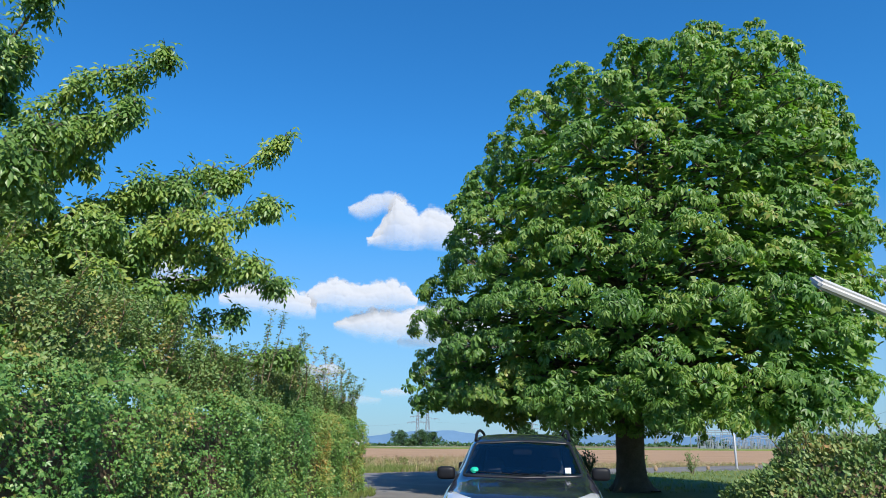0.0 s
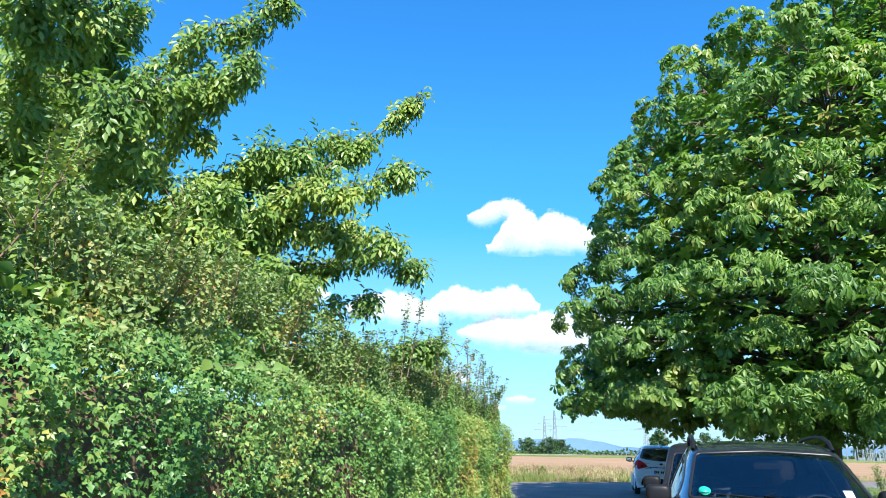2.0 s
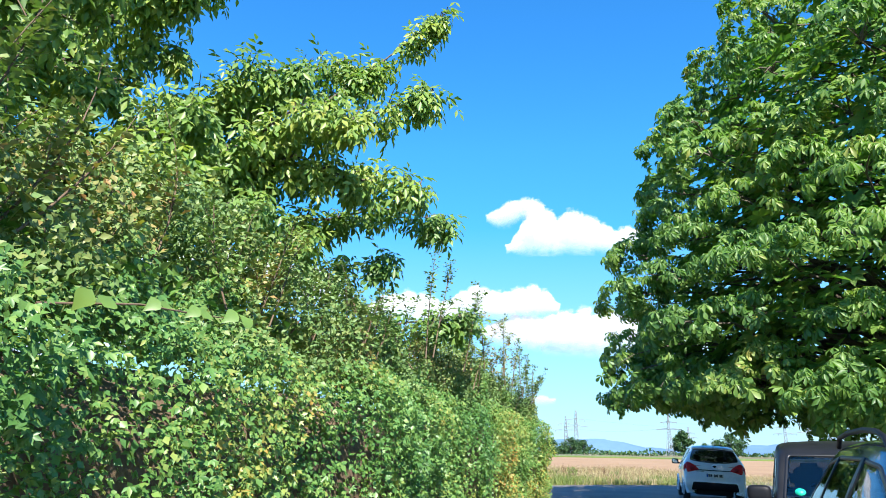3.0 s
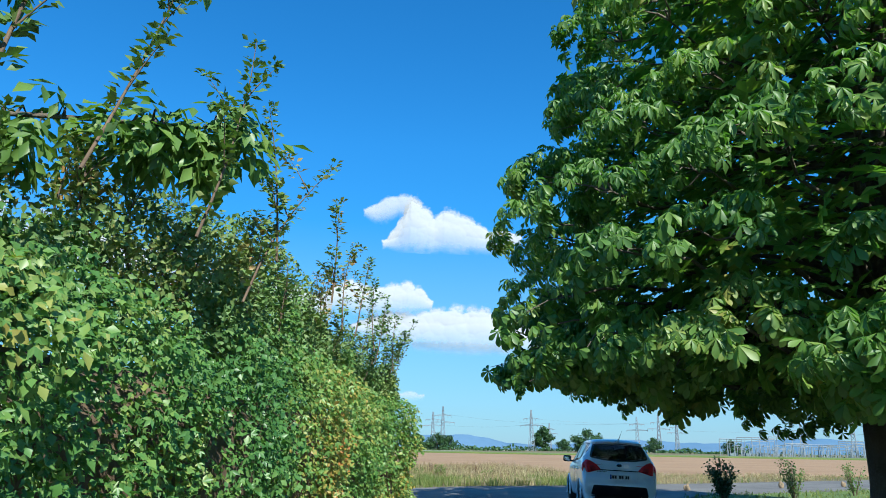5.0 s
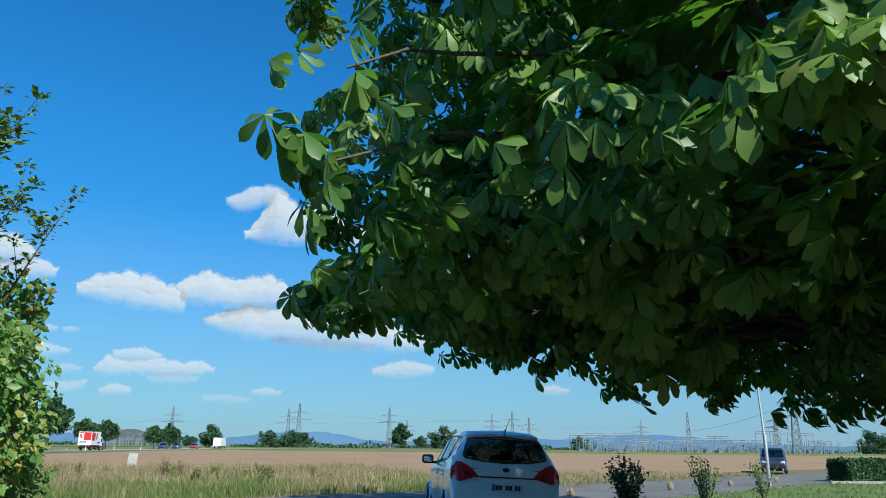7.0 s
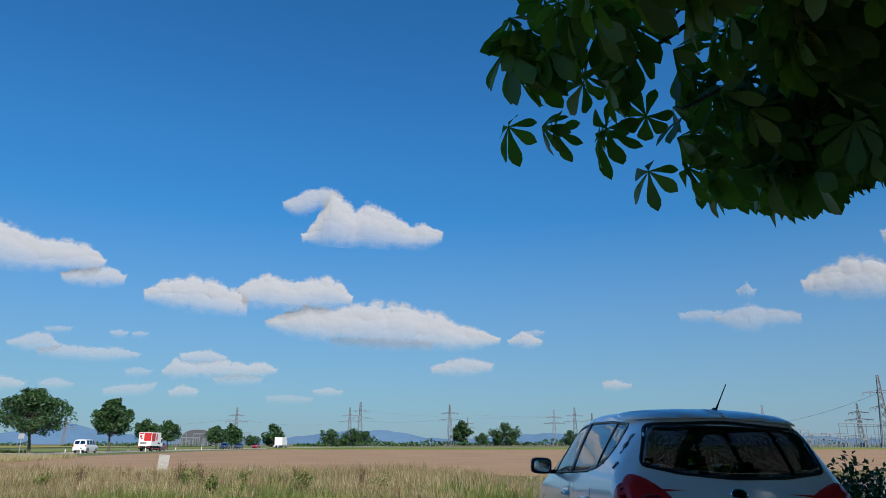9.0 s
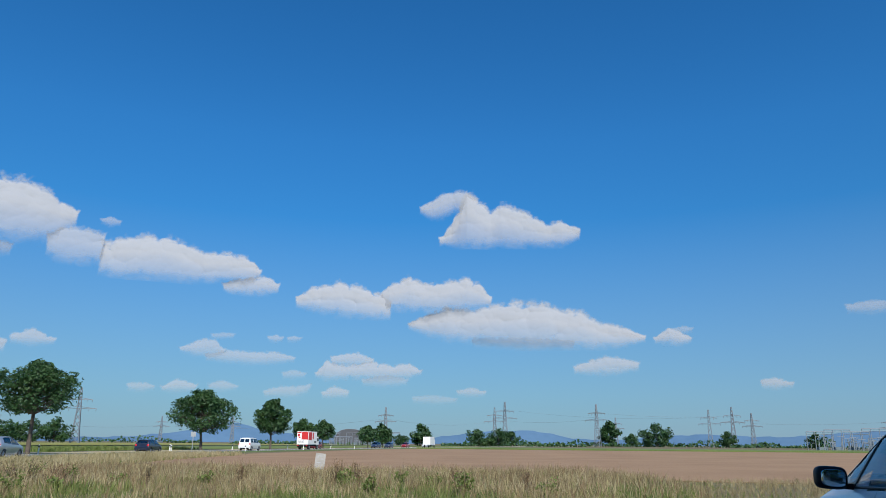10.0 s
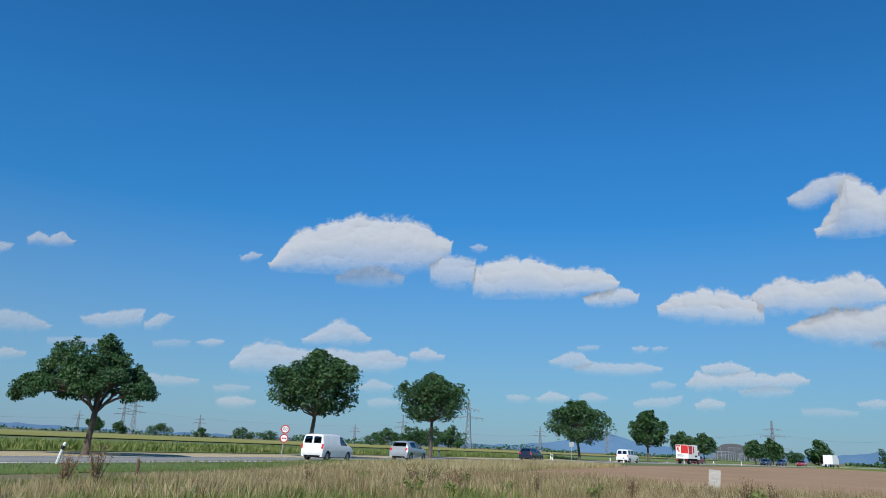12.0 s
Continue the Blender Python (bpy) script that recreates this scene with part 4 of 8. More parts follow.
def far_tree(name, label, at, height, width, seed, mat, trunk=0.28, n=2600, leaf=0.34, fork=False, group="trees along the main road", shape=1.0, clear=None):
    """A roadside tree: trunk, limbs and a crown of clumps of leaves with gaps."""
    rng = np.random.default_rng(seed)
    t = thing(name, label, "tree", at, rng.uniform(0, 360) if not fork else 0, group)
    h0 = height * trunk if clear is None else clear
    rt = 0.022 * height
    lean = rng.normal(0, 0.02 * height, 2)
    runs = [([(0, 0, -0.05), (lean[0] * 0.3, lean[1] * 0.3, h0 * 0.5), (lean[0], lean[1], h0), (lean[0] * 1.2, lean[1], height * 0.62), (lean[0], lean[1], height * 0.9)], (rt * 1.3, rt, rt * 0.85, rt * 0.5, 0.01))]
    part("trunk", tubes_mesh("trunk", runs, (M_BARK,), 8), None, t)
    limbs, C = [], []
    ch = height - h0
    k = 84 if n > 7000 else 44 if n > 1500 else 20
    tight = 0.78 if n > 7000 else 0.9
    for i in range(k):
        w = 2 * math.pi * (i * 0.382 + rng.uniform(0, 0.1))
        v = rng.uniform(0.02, 1.0)
        r = width / 2 * math.sqrt(max(0.05, 1 - abs(2 * v ** shape - 0.75) ** 2.4)) * rng.uniform(0.6, 0.98)
        e = Vector((lean[0] + r * math.cos(w), lean[1] + r * math.sin(w), h0 + ch * (0.17 + 0.76 * v)))
        b = Vector((lean[0], lean[1], h0 + max(0.0, min(0.7 * ch, ch * v * 0.75 - 0.1 * ch))))
        limbs.append(limb_run(b, e, rt * 0.42, 0.012, 0.06 * height * (0.4 - v), 5, 0.02 * height, rng))
        C.append((e, width * rng.uniform(0.10, 0.17) * tight))
        C.append((b.lerp(e, 0.66), width * rng.uniform(0.12, 0.19) * tight))
        if v > 0.45 and n > 1500:
            C.append((e + Vector((rng.normal(0, 0.02), rng.normal(0, 0.02), 0.055)) * height, width * 0.05))
    part("branchwork", tubes_mesh("branchwork", limbs, (M_BARK,), 5), None, t)
    per = n // len(C)
    P, D = [], []
    for c, r in C:
        d = rng.normal(0, 1, (per, 3))
        d /= np.linalg.norm(d, axis=1, keepdims=True)
        P.append(np.array(c)[None] + d * r * (rng.uniform(0.3, 1, per) ** 0.5)[:, None] * np.array([1, 1, 0.72]))
        D.append(d)
    P, D = np.concatenate(P), np.concatenate(D)
    m = len(P)
    R = frames_to(D * 0.5 + rng.normal(0, 0.6, (m, 3)) + np.array([0, 0, -0.2]), D + rng.normal(0, 0.4, (m, 3)) + np.array([0, 0, 0.7]))
    lv, lf = merge([(chip(1.0, 0.5)[0] @ np.array(Matrix.Rotation(a, 3, "Z")).T + np.array([0, 0.15 * i, 0.06 * i]), chip(1.0, 0.5)[1]) for i, a in enumerate((0.0, 0.9, -0.9))])
    V, F = scatter((lv, lf), P, R, rng.uniform(0.6, 1.2, m) * leaf)
    part("crown", mesh_of("crown", V, F, (mat,)), None, t)
    return t


def make_broad_tree():
    """The wide roadside tree: a leaning trunk that forks into bare spreading limbs under a flat dome of leaves."""
    rng = np.random.default_rng(3)
    t = thing("roadside_tree", "broad flat-topped roadside tree with forked bare limbs", "tree", (-42.6, 49.9, 0), 35, "trees along the main road")
    t.scale = (1.09, 1.09, 1.09)
    fork = Vector((0.20, 0, 2.2))
    part("trunk", tubes_mesh("trunk", [([(0, 0, -0.05), (0.05, 0, 0.3), (0.10, 0.02, 1.1), tuple(fork), (0.25, 0.05, 2.7)], (0.24, 0.18, 0.15, 0.15, 0.09))], (M_BARK,), 10), None, t)
    limbs, C = [], []
    mains = [Vector(p) for p in ((-1.0, -0.3, 3.25), (-0.25, 0.6, 3.9), (0.75, -0.4, 4.1), (1.45, 0.3, 3.1), (0.4, 1.3, 3.7), (-0.3, -1.3, 3.6), (1.2, 1.1, 3.6))]
    for e in mains:
        limbs.append(limb_run(fork, e, 0.10, 0.055, 0.12, 6, 0.04, rng))
    for i in range(210):
        w, r = rng.uniform(0, 2 * math.pi), math.sqrt(rng.uniform(0.0, 1))
        x, y = -0.42 + 3.3 * r * math.cos(w), 3.1 * r * math.sin(w)
        low, top = 3.75 - 0.75 * r ** 2, 6.0 - 2.55 * r ** 2.2
        v = rng.uniform(0, 1) ** 0.7
        c = Vector((x, y, low + (top - low) * v + 0.14 * math.sin(2.1 * x + y)))
        m = min(mains, key=lambda q: (q - c).length)
        limbs.append(limb_run(m, c, 0.035, 0.008, 0.10, 5, 0.06, rng))
        C.append((c, rng.uniform(0.30, 0.52)))
        if v > 0.75:
            C.append((c + Vector((rng.normal(0, 0.08), rng.normal(0, 0.08), 0.38)), 0.16))
    part("branchwork", tubes_mesh("branchwork", limbs, (M_BARK,), 5), None, t)
    P, D = [], []
    for c, r in C:
        n = int(190 * r ** 1.3 / 0.3)
        d = rng.normal(0, 1, (n, 3))
        d /= np.linalg.norm(d, axis=1, keepdims=True)
        P.append(np.array(c)[None] + d * r * (rng.uniform(0.2, 1, n) ** 0.5)[:, None] * np.array([1, 1, 0.62]))
        D.append(d)
    P, D = np.concatenate(P), np.concatenate(D)
    m = len(P)
    R = frames_to(D * 0.5 + rng.normal(0, 0.6, (m, 3)) + np.array([0, 0, -0.2]), D + rng.normal(0, 0.4, (m, 3)) + np.array([0, 0, 0.7]))
    V, F = scatter(small_blade(1.0, 0.6), P, R, rng.uniform(0.09, 0.17, m))
    part("crown", mesh_of("crown", V, F, (M_LEAF_FAR,)), None, t)
    return t


def make_roadside_trees():
    lb = "roadside tree with a rounded dark green crown on a bare trunk"
    make_broad_tree()
    far_tree("roadside_tree", lb, (-45.4, 70.6, 0), 8.5, 8.1, 4, M_LEAF_FAR, 0.39, 11000, 0.22)
    far_tree("roadside_tree", lb, (-48.4, 92.1, 0), 8.8, 8.2, 5, M_LEAF_FAR, 0.44, 10000, 0.22)
    far_tree("roadside_tree", lb, (-52.1, 139.6, 0), 9.3, 11.2, 6, M_LEAF_FAR, 0.30, 8000, 0.32, shape=0.8)
    far_tree("roadside_tree", lb, (-49.3, 165.0, 0), 9.3, 7.0, 7, M_LEAF_FAR, 0.28, 5600, 0.38)
    far_tree("roadside_tree", "small roadside tree with a dark crown", (-47.6, 179.6, 0), 6.2, 4.6, 8, M_LEAF_FAR, 0.3, 2200, 0.38)
    far_tree("roadside_tree", "small roadside tree with a dark crown", (-47.3, 196.6, 0), 6.3, 5.6, 9, M_LEAF_FAR, 0.3, 2200, 0.40)
    far_tree("roadside_tree", "roadside tree far along the main road", (-45.8, 241.6, 0), 6.2, 6.0, 10, M_LEAF_FAR, 0.25, 1600, 0.5)
    far_tree("roadside_tree", "roadside tree far along the main road", (-43.3, 251.6, 0), 7.2, 6.4, 11, M_LEAF_FAR, 0.12, 1600, 0.55)


def polar(az, d, z=0.0):
    return (-0.77 + d * math.sin(radians(az)), 23.64 + d * math.cos(radians(az)), z)


def make_far_woods():
    """Single trees and thickets along the horizon."""
    lb = "distant dark green tree on the plain"
    for az, d, h, w, s in ((-7.6, 330, 10, 10, 51), (-38.6, 420, 9, 16, 52), (-36.9, 420, 12, 17, 53), (-35.2, 425, 11, 18, 54), (-33.7, 415, 12, 16, 71), (6.9, 640, 21, 17, 55), (10.2, 620, 18, 26, 56), (-9.2, 330, 5, 8, 57), (-3.2, 380, 9, 16, 58), (-1.6, 380, 9, 12, 65),
                       (41.0, 330, 9, 16, 59), (43.5, 330, 9, 20, 60), (20.9, 420, 8, 10, 61), (-59.6, 380, 8, 8, 62), (-57.9, 385, 7, 7, 63), (-55.2, 400, 6, 14, 64), (-52.4, 400, 5, 9, 72), (-49.4, 400, 6, 14, 73), (-47.6, 400, 5, 12, 74), (-0.6, 520, 10, 12, 66), (8.4, 560, 9, 12, 67), (15.2, 600, 12, 12, 68), (-39.5, 430, 7, 14, 69)):
        far_tree("distant_tree", lb, polar(az, d), h, w, s, M_LEAF_FAR, 0.06, 1500, h * 0.085, group="trees on the horizon", clear=0.6)
    rng = np.random.default_rng(70)
    w = thing("hedgerow", "low dark thickets along the horizon", "hedgerow")
    P, S = [], []
    for az0, az1, d, h, m in ((-75, -40, 520, 5, 900), (-32, -24, 700, 6, 300), (-22, -10, 520, 4.5, 700), (-6, 5, 480, 5, 800), (5, 22, 640, 6, 1200), (21, 48, 360, 3.0, 600), (-46, -36, 560, 6, 400), (48, 80, 420, 7, 700)):
        az = rng.uniform(az0, az1, m)
        clump = 0.45 + 0.55 * np.clip(lumps(np.stack([az * 0.9, 0 * az, 0 * az], -1), 1.0, d * 0.01), -0.6, 1)
        dd = d + rng.uniform(-8, 8, m)
        z = rng.uniform(0.1, 1, m) * h * clump
        P.append(np.stack([-0.77 + dd * np.sin(np.radians(az)), 23.64 + dd * np.cos(np.radians(az)), z], -1))
        S.append(np.full(m, h * 0.42))
    P, S = np.concatenate(P), np.concatenate(S)
    m = len(P)
    V, F = scatter(small_blade(1.0, 0.9), P, frames_to(rng.normal(0, 1, (m, 3)), rng.normal(0, 1, (m, 3)) + np.array([0, -1, 0.5])), S * rng.uniform(0.5, 1.1, m))
    part("foliage", mesh_of("foliage", V, F, (M_LEAF_FAR,)), None, w)["kind"] = "stuff"


twig_label = "young twiggy shrub standing in the lawn"
twiggy_bush("lawn_shrub", "dense dark green young shrub standing in the lawn", (6.34, 32.4, 0.04), 1.22, 0.85, M_LEAF_FAR, 1500, 81, (0.06, 0.11), 14, group="shrubs along the lawn edge")
twiggy_bush("lawn_shrub", twig_label, (9.02, 33.8, 0.04), 1.25, 0.8, M_LEAF_SHRUB, 700, 82, (0.05, 0.10), 10, group="shrubs along the lawn edge")
twiggy_bush("lawn_shrub", twig_label, (12.15, 36.2, 0.04), 1.15, 0.95, M_LEAF_SHRUB, 420, 83, (0.05, 0.10), 9, group="shrubs along the lawn edge")
make_big_bush()
make_roadside_trees()
make_far_woods()


# ---- vehicles ----
from mathutils.bvhtree import BVHTree

M_TYRE = plain("black rubber tyre", (0.025, 0.025, 0.026), 0.85)
M_RIM = plain("silver alloy rim", (0.45, 0.46, 0.47), 0.3, 0.9)
M_TRIM = plain("black plastic trim", (0.009, 0.010, 0.013), 0.45, 0.0, 0.15)
M_SEAL = plain("black rubber seal", (0.010, 0.010, 0.011), 0.4)
M_CHROME = plain("bright chrome", (0.75, 0.76, 0.78), 0.12, 1.0)
M_RED_LAMP = plain("red lamp plastic", (0.70, 0.025, 0.03), 0.12)
M_DARK_RED = plain("dark red lamp plastic", (0.32, 0.012, 0.016), 0.12)
M_CLEAR_LAMP = plain("clear headlamp plastic", (0.55, 0.57, 0.60), 0.08, 0.4)
M_SEAT = plain("dark grey seat cloth", (0.055, 0.058, 0.066), 0.9)
M_PLATE = plain("white number plate", (0.75, 0.75, 0.72), 0.4)
M_DECAL = plain("black decal film", (0.012, 0.012, 0.022), 0.5)
M_GREEN = plain("green badge film", (0.01, 0.42, 0.27), 0.45)
M_WHITE = plain("white paint", (0.78, 0.78, 0.77), 0.45)
M_UNDER = plain("dark underbody", (0.012, 0.012, 0.012), 0.95)


def glass_material(name, tint, gloss=0.02, shine=0.055):
    m, n, l, b = material(name)
    tr, gl, mx, fr = n.new("ShaderNodeBsdfTransparent"), n.new("ShaderNodeBsdfGlossy"), n.new("ShaderNodeMixShader"), n.new("ShaderNodeLayerWeight")
    tr.inputs["Color"].default_value = (*tint, 1)
    gl.inputs["Roughness"].default_value = gloss
    fr.inputs["Blend"].default_value = 0.5
    rise, gain = n.new("ShaderNodeMath"), n.new("ShaderNodeMath")
    rise.operation, gain.operation = "POWER", "MULTIPLY_ADD"
    rise.inputs[1].default_value, gain.inputs[1].default_value, gain.inputs[2].default_value = 4.0, 0.8, shine
    l.new(fr.outputs["Facing"], rise.inputs[0])
    l.new(rise.outputs[0], gain.inputs[0])
    l.new(gain.outputs[0], mx.inputs[0])
    l.new(tr.outputs[0], mx.inputs[1])
    l.new(gl.outputs[0], mx.inputs[2])
    l.new(mx.outputs[0], n["Material Output"].inputs["Surface"])
    return m


M_PRIVACY = glass_material("dark rear window glass", (0.33, 0.36, 0.40), 0.02, 0.12)
M_GLASS = glass_material("car window glass", (0.86, 0.91, 0.92))
M_DARK_GLASS = glass_material("tinted car window glass", (0.62, 0.68, 0.72))

# rear to front: y, top z, roof-edge z, roof-edge half width, belt z, belt half width, sill z, sill half width
HATCH = [(0.03, 0.34, 0.33, 0.66, 0.32, 0.68, 0.27, 0.60), (-0.02, 0.52, 0.50, 0.78, 0.46, 0.80, 0.25, 0.70), (0.00, 0.70, 0.68, 0.80, 0.64, 0.84, 0.24, 0.78),
         (0.07, 0.84, 0.82, 0.79, 0.76, 0.86, 0.23, 0.81), (0.10, 0.98, 0.96, 0.76, 0.88, 0.87, 0.22, 0.82), (0.14, 1.10, 1.07, 0.72, 0.98, 0.875, 0.22, 0.83),
         (0.23, 1.34, 1.29, 0.65, 1.04, 0.88, 0.22, 0.83), (0.30, 1.51, 1.44, 0.60, 1.07, 0.88, 0.22, 0.83), (0.44, 1.57, 1.50, 0.60, 1.06, 0.88, 0.22, 0.83),
         (1.10, 1.61, 1.54, 0.62, 1.02, 0.885, 0.22, 0.83), (1.85, 1.61, 1.54, 0.63, 0.98, 0.885, 0.22, 0.83), (2.35, 1.54, 1.48, 0.62, 0.96, 0.88, 0.22, 0.83),
         (2.80, 1.34, 1.29, 0.64, 0.95, 0.87, 0.22, 0.83), (3.25, 1.07, 1.03, 0.69, 0.93, 0.86, 0.22, 0.83), (3.60, 0.97, 0.92, 0.70, 0.84, 0.84, 0.22, 0.82),
         (3.92, 0.82, 0.78, 0.66, 0.72, 0.79, 0.22, 0.78), (4.05, 0.62, 0.60, 0.62, 0.55, 0.72, 0.23, 0.70), (4.06, 0.36, 0.35, 0.58, 0.33, 0.64, 0.26, 0.60)]
SUV = [(0.05, 0.40, 0.38, 0.70, 0.36, 0.72, 0.30, 0.64), (0.0, 0.60, 0.58, 0.82, 0.54, 0.84, 0.28, 0.76), (0.03, 0.84, 0.82, 0.82, 0.76, 0.88, 0.28, 0.84),
       (0.10, 1.02, 1.00, 0.78, 0.92, 0.90, 0.27, 0.86), (0.30, 1.36, 1.31, 0.68, 0.99, 0.91, 0.27, 0.87), (0.46, 1.53, 1.46, 0.64, 1.01, 0.915, 0.27, 0.87),
       (0.80, 1.60, 1.52, 0.65, 1.00, 0.92, 0.27, 0.87), (1.60, 1.625, 1.55, 0.66, 0.98, 0.925, 0.27, 0.87), (2.15, 1.60, 1.53, 0.66, 0.97, 0.925, 0.27, 0.87),
       (2.45, 1.53, 1.47, 0.66, 0.965, 0.92, 0.27, 0.87), (2.90, 1.29, 1.25, 0.69, 0.96, 0.915, 0.27, 0.87), (3.32, 1.08, 1.05, 0.74, 0.95, 0.91, 0.27, 0.87),
       (3.75, 1.03, 0.98, 0.76, 0.90, 0.90, 0.27, 0.86), (4.20, 0.96, 0.91, 0.74, 0.83, 0.87, 0.28, 0.83), (4.45, 0.82, 0.79, 0.68, 0.72, 0.82, 0.28, 0.78),
       (4.56, 0.60, 0.58, 0.64, 0.54, 0.76, 0.29, 0.72), (4.54, 0.38, 0.37, 0.60, 0.35, 0.68, 0.31, 0.64)]
VAN = [(0.04, 0.36, 0.35, 0.72, 0.33, 0.74, 0.28, 0.68), (-0.02, 0.55, 0.53, 0.82, 0.50, 0.84, 0.26, 0.78), (0.02, 0.95, 0.93, 0.83, 0.86, 0.88, 0.24, 0.84),
       (0.06, 1.15, 1.12, 0.82, 1.02, 0.89, 0.24, 0.86), (0.14, 1.65, 1.60, 0.75, 1.06, 0.895, 0.24, 0.86), (0.22, 1.78, 1.72, 0.73, 1.06, 0.90, 0.24, 0.86),
       (0.60, 1.83, 1.76, 0.74, 1.05, 0.90, 0.24, 0.86), (1.80, 1.84, 1.77, 0.74, 1.04, 0.90, 0.24, 0.86), (2.50, 1.80, 1.73, 0.73, 1.02, 0.90, 0.24, 0.86),
       (2.85, 1.68, 1.62, 0.72, 1.01, 0.895, 0.24, 0.86), (3.25, 1.38, 1.34, 0.74, 1.0, 0.89, 0.24, 0.86), (3.60, 1.12, 1.09, 0.76, 0.98, 0.885, 0.24, 0.86),
       (3.95, 1.04, 1.00, 0.76, 0.92, 0.86, 0.24, 0.84), (4.25, 0.92, 0.88, 0.70, 0.80, 0.81, 0.24, 0.78), (4.38, 0.65, 0.63, 0.66, 0.58, 0.74, 0.25, 0.70), (4.36, 0.38, 0.37, 0.62, 0.35, 0.68, 0.28, 0.64)]


def loft(stations, fine=5, across=4):
    """Vertices (rows by station, columns right to left round the top) of a car's outer skin, without a floor."""
    s = np.array(stations)
    k = np.arange(len(s))
    u = np.linspace(0, len(s) - 1, (len(s) - 1) * fine + 1)
    d = np.stack([np.interp(u, k, s[:, c]) for c in range(s.shape[1])], -1)
    for _ in range(3):
        d[1:-1] = 0.25 * d[:-2] + 0.5 * d[1:-1] + 0.25 * d[2:]
    rows = []
    for y, zt, ze, wr, zb, wb, zs, ws in d:
        key = np.array([(ws * 0.96, zs), (ws, zs + 0.05), (wb * 1.0 + 0.012, zs + (zb - zs) * 0.55), (wb, zb), (wb + (wr - wb) * 0.45, zb + (ze - zb) * 0.5), (wr, ze),
                        (wr * 0.88, ze + (zt - ze) * 0.62), (wr * 0.5, ze + (zt - ze) * 0.93), (0, zt)])
        kk = np.arange(len(key))
        vv = np.linspace(0, len(key) - 1, (len(key) - 1) * across + 1)
        half = np.stack([np.interp(vv, kk, key[:, 0]), np.interp(vv, kk, key[:, 1])], -1)
        for _ in range(2):
            half[1:-1] = 0.25 * half[:-2] + 0.5 * half[1:-1] + 0.25 * half[2:]
        full = np.concatenate([half, half[-2::-1] * np.array([-1, 1])])
        rows.append(np.stack([full[:, 0], np.full(len(full), y), full[:, 1]], -1))
    return np.array(rows)


def inside(poly, p):
    """Which of the 2D points p lie inside the polygon."""
    poly, p = np.asarray(poly, float), np.asarray(p, float)
    hit = np.zeros(len(p), bool)
    for (x0, y0), (x1, y1) in zip(poly, np.roll(poly, -1, 0)):
        cross = (y0 > p[:, 1]) != (y1 > p[:, 1])
        xs = x0 + (p[:, 1] - y0) / (y1 - y0 if y1 != y0 else 1e-9) * (x1 - x0)
        hit ^= cross & (p[:, 0] < xs)
    return hit


def shrink(poly, by):
    """A polygon moved inwards by about that much."""
    p = np.asarray(poly, float)
    a, b = np.roll(p, 1, 0), np.roll(p, -1, 0)
    area = np.sum(p[:, 0] * b[:, 1] - b[:, 0] * p[:, 1])
    t = b - a
    t /= np.linalg.norm(t, axis=1, keepdims=True)
    n = np.stack([-t[:, 1], t[:, 0]], -1) * (1 if area > 0 else -1)
    return p + n * by


def rounded(poly, r=0.06, steps=3):
    """The polygon with its corners rounded off."""
    p, out = np.asarray(poly, float), []
    for i in range(len(p)):
        a, b, c = p[i - 1], p[i], p[(i + 1) % len(p)]
        la, lc = np.linalg.norm(a - b), np.linalg.norm(c - b)
        ra, rc = min(r, la * 0.45), min(r, lc * 0.45)
        s, e = b + (a - b) / la * ra, b + (c - b) / lc * rc
        for k in range(steps + 1):
            f = k / steps
            out.append((1 - f) ** 2 * s + 2 * f * (1 - f) * b + f * f * e)
    return np.array(out)


def dense(poly, gap=0.05):
    """The polygon with points added along its long sides."""
    p, out = np.asarray(poly, float), []
    for a, b in zip(p, np.roll(p, -1, 0)):
        k = max(1, int(np.linalg.norm(b - a) / gap))
        out += [a + (b - a) * i / k for i in range(k)]
    return np.array(out)


AXIS = {"left": (lambda a, b: (-3.0, a, b), (1, 0, 0)), "right": (lambda a, b: (3.0, a, b), (-1, 0, 0)),
        "rear": (lambda a, b: (a, -3.0, b), (0, 1, 0)), "front": (lambda a, b: (a, 9.0, b), (0, -1, 0)), "top": (lambda a, b: (a, b, 4.0), (0, 0, -1))}


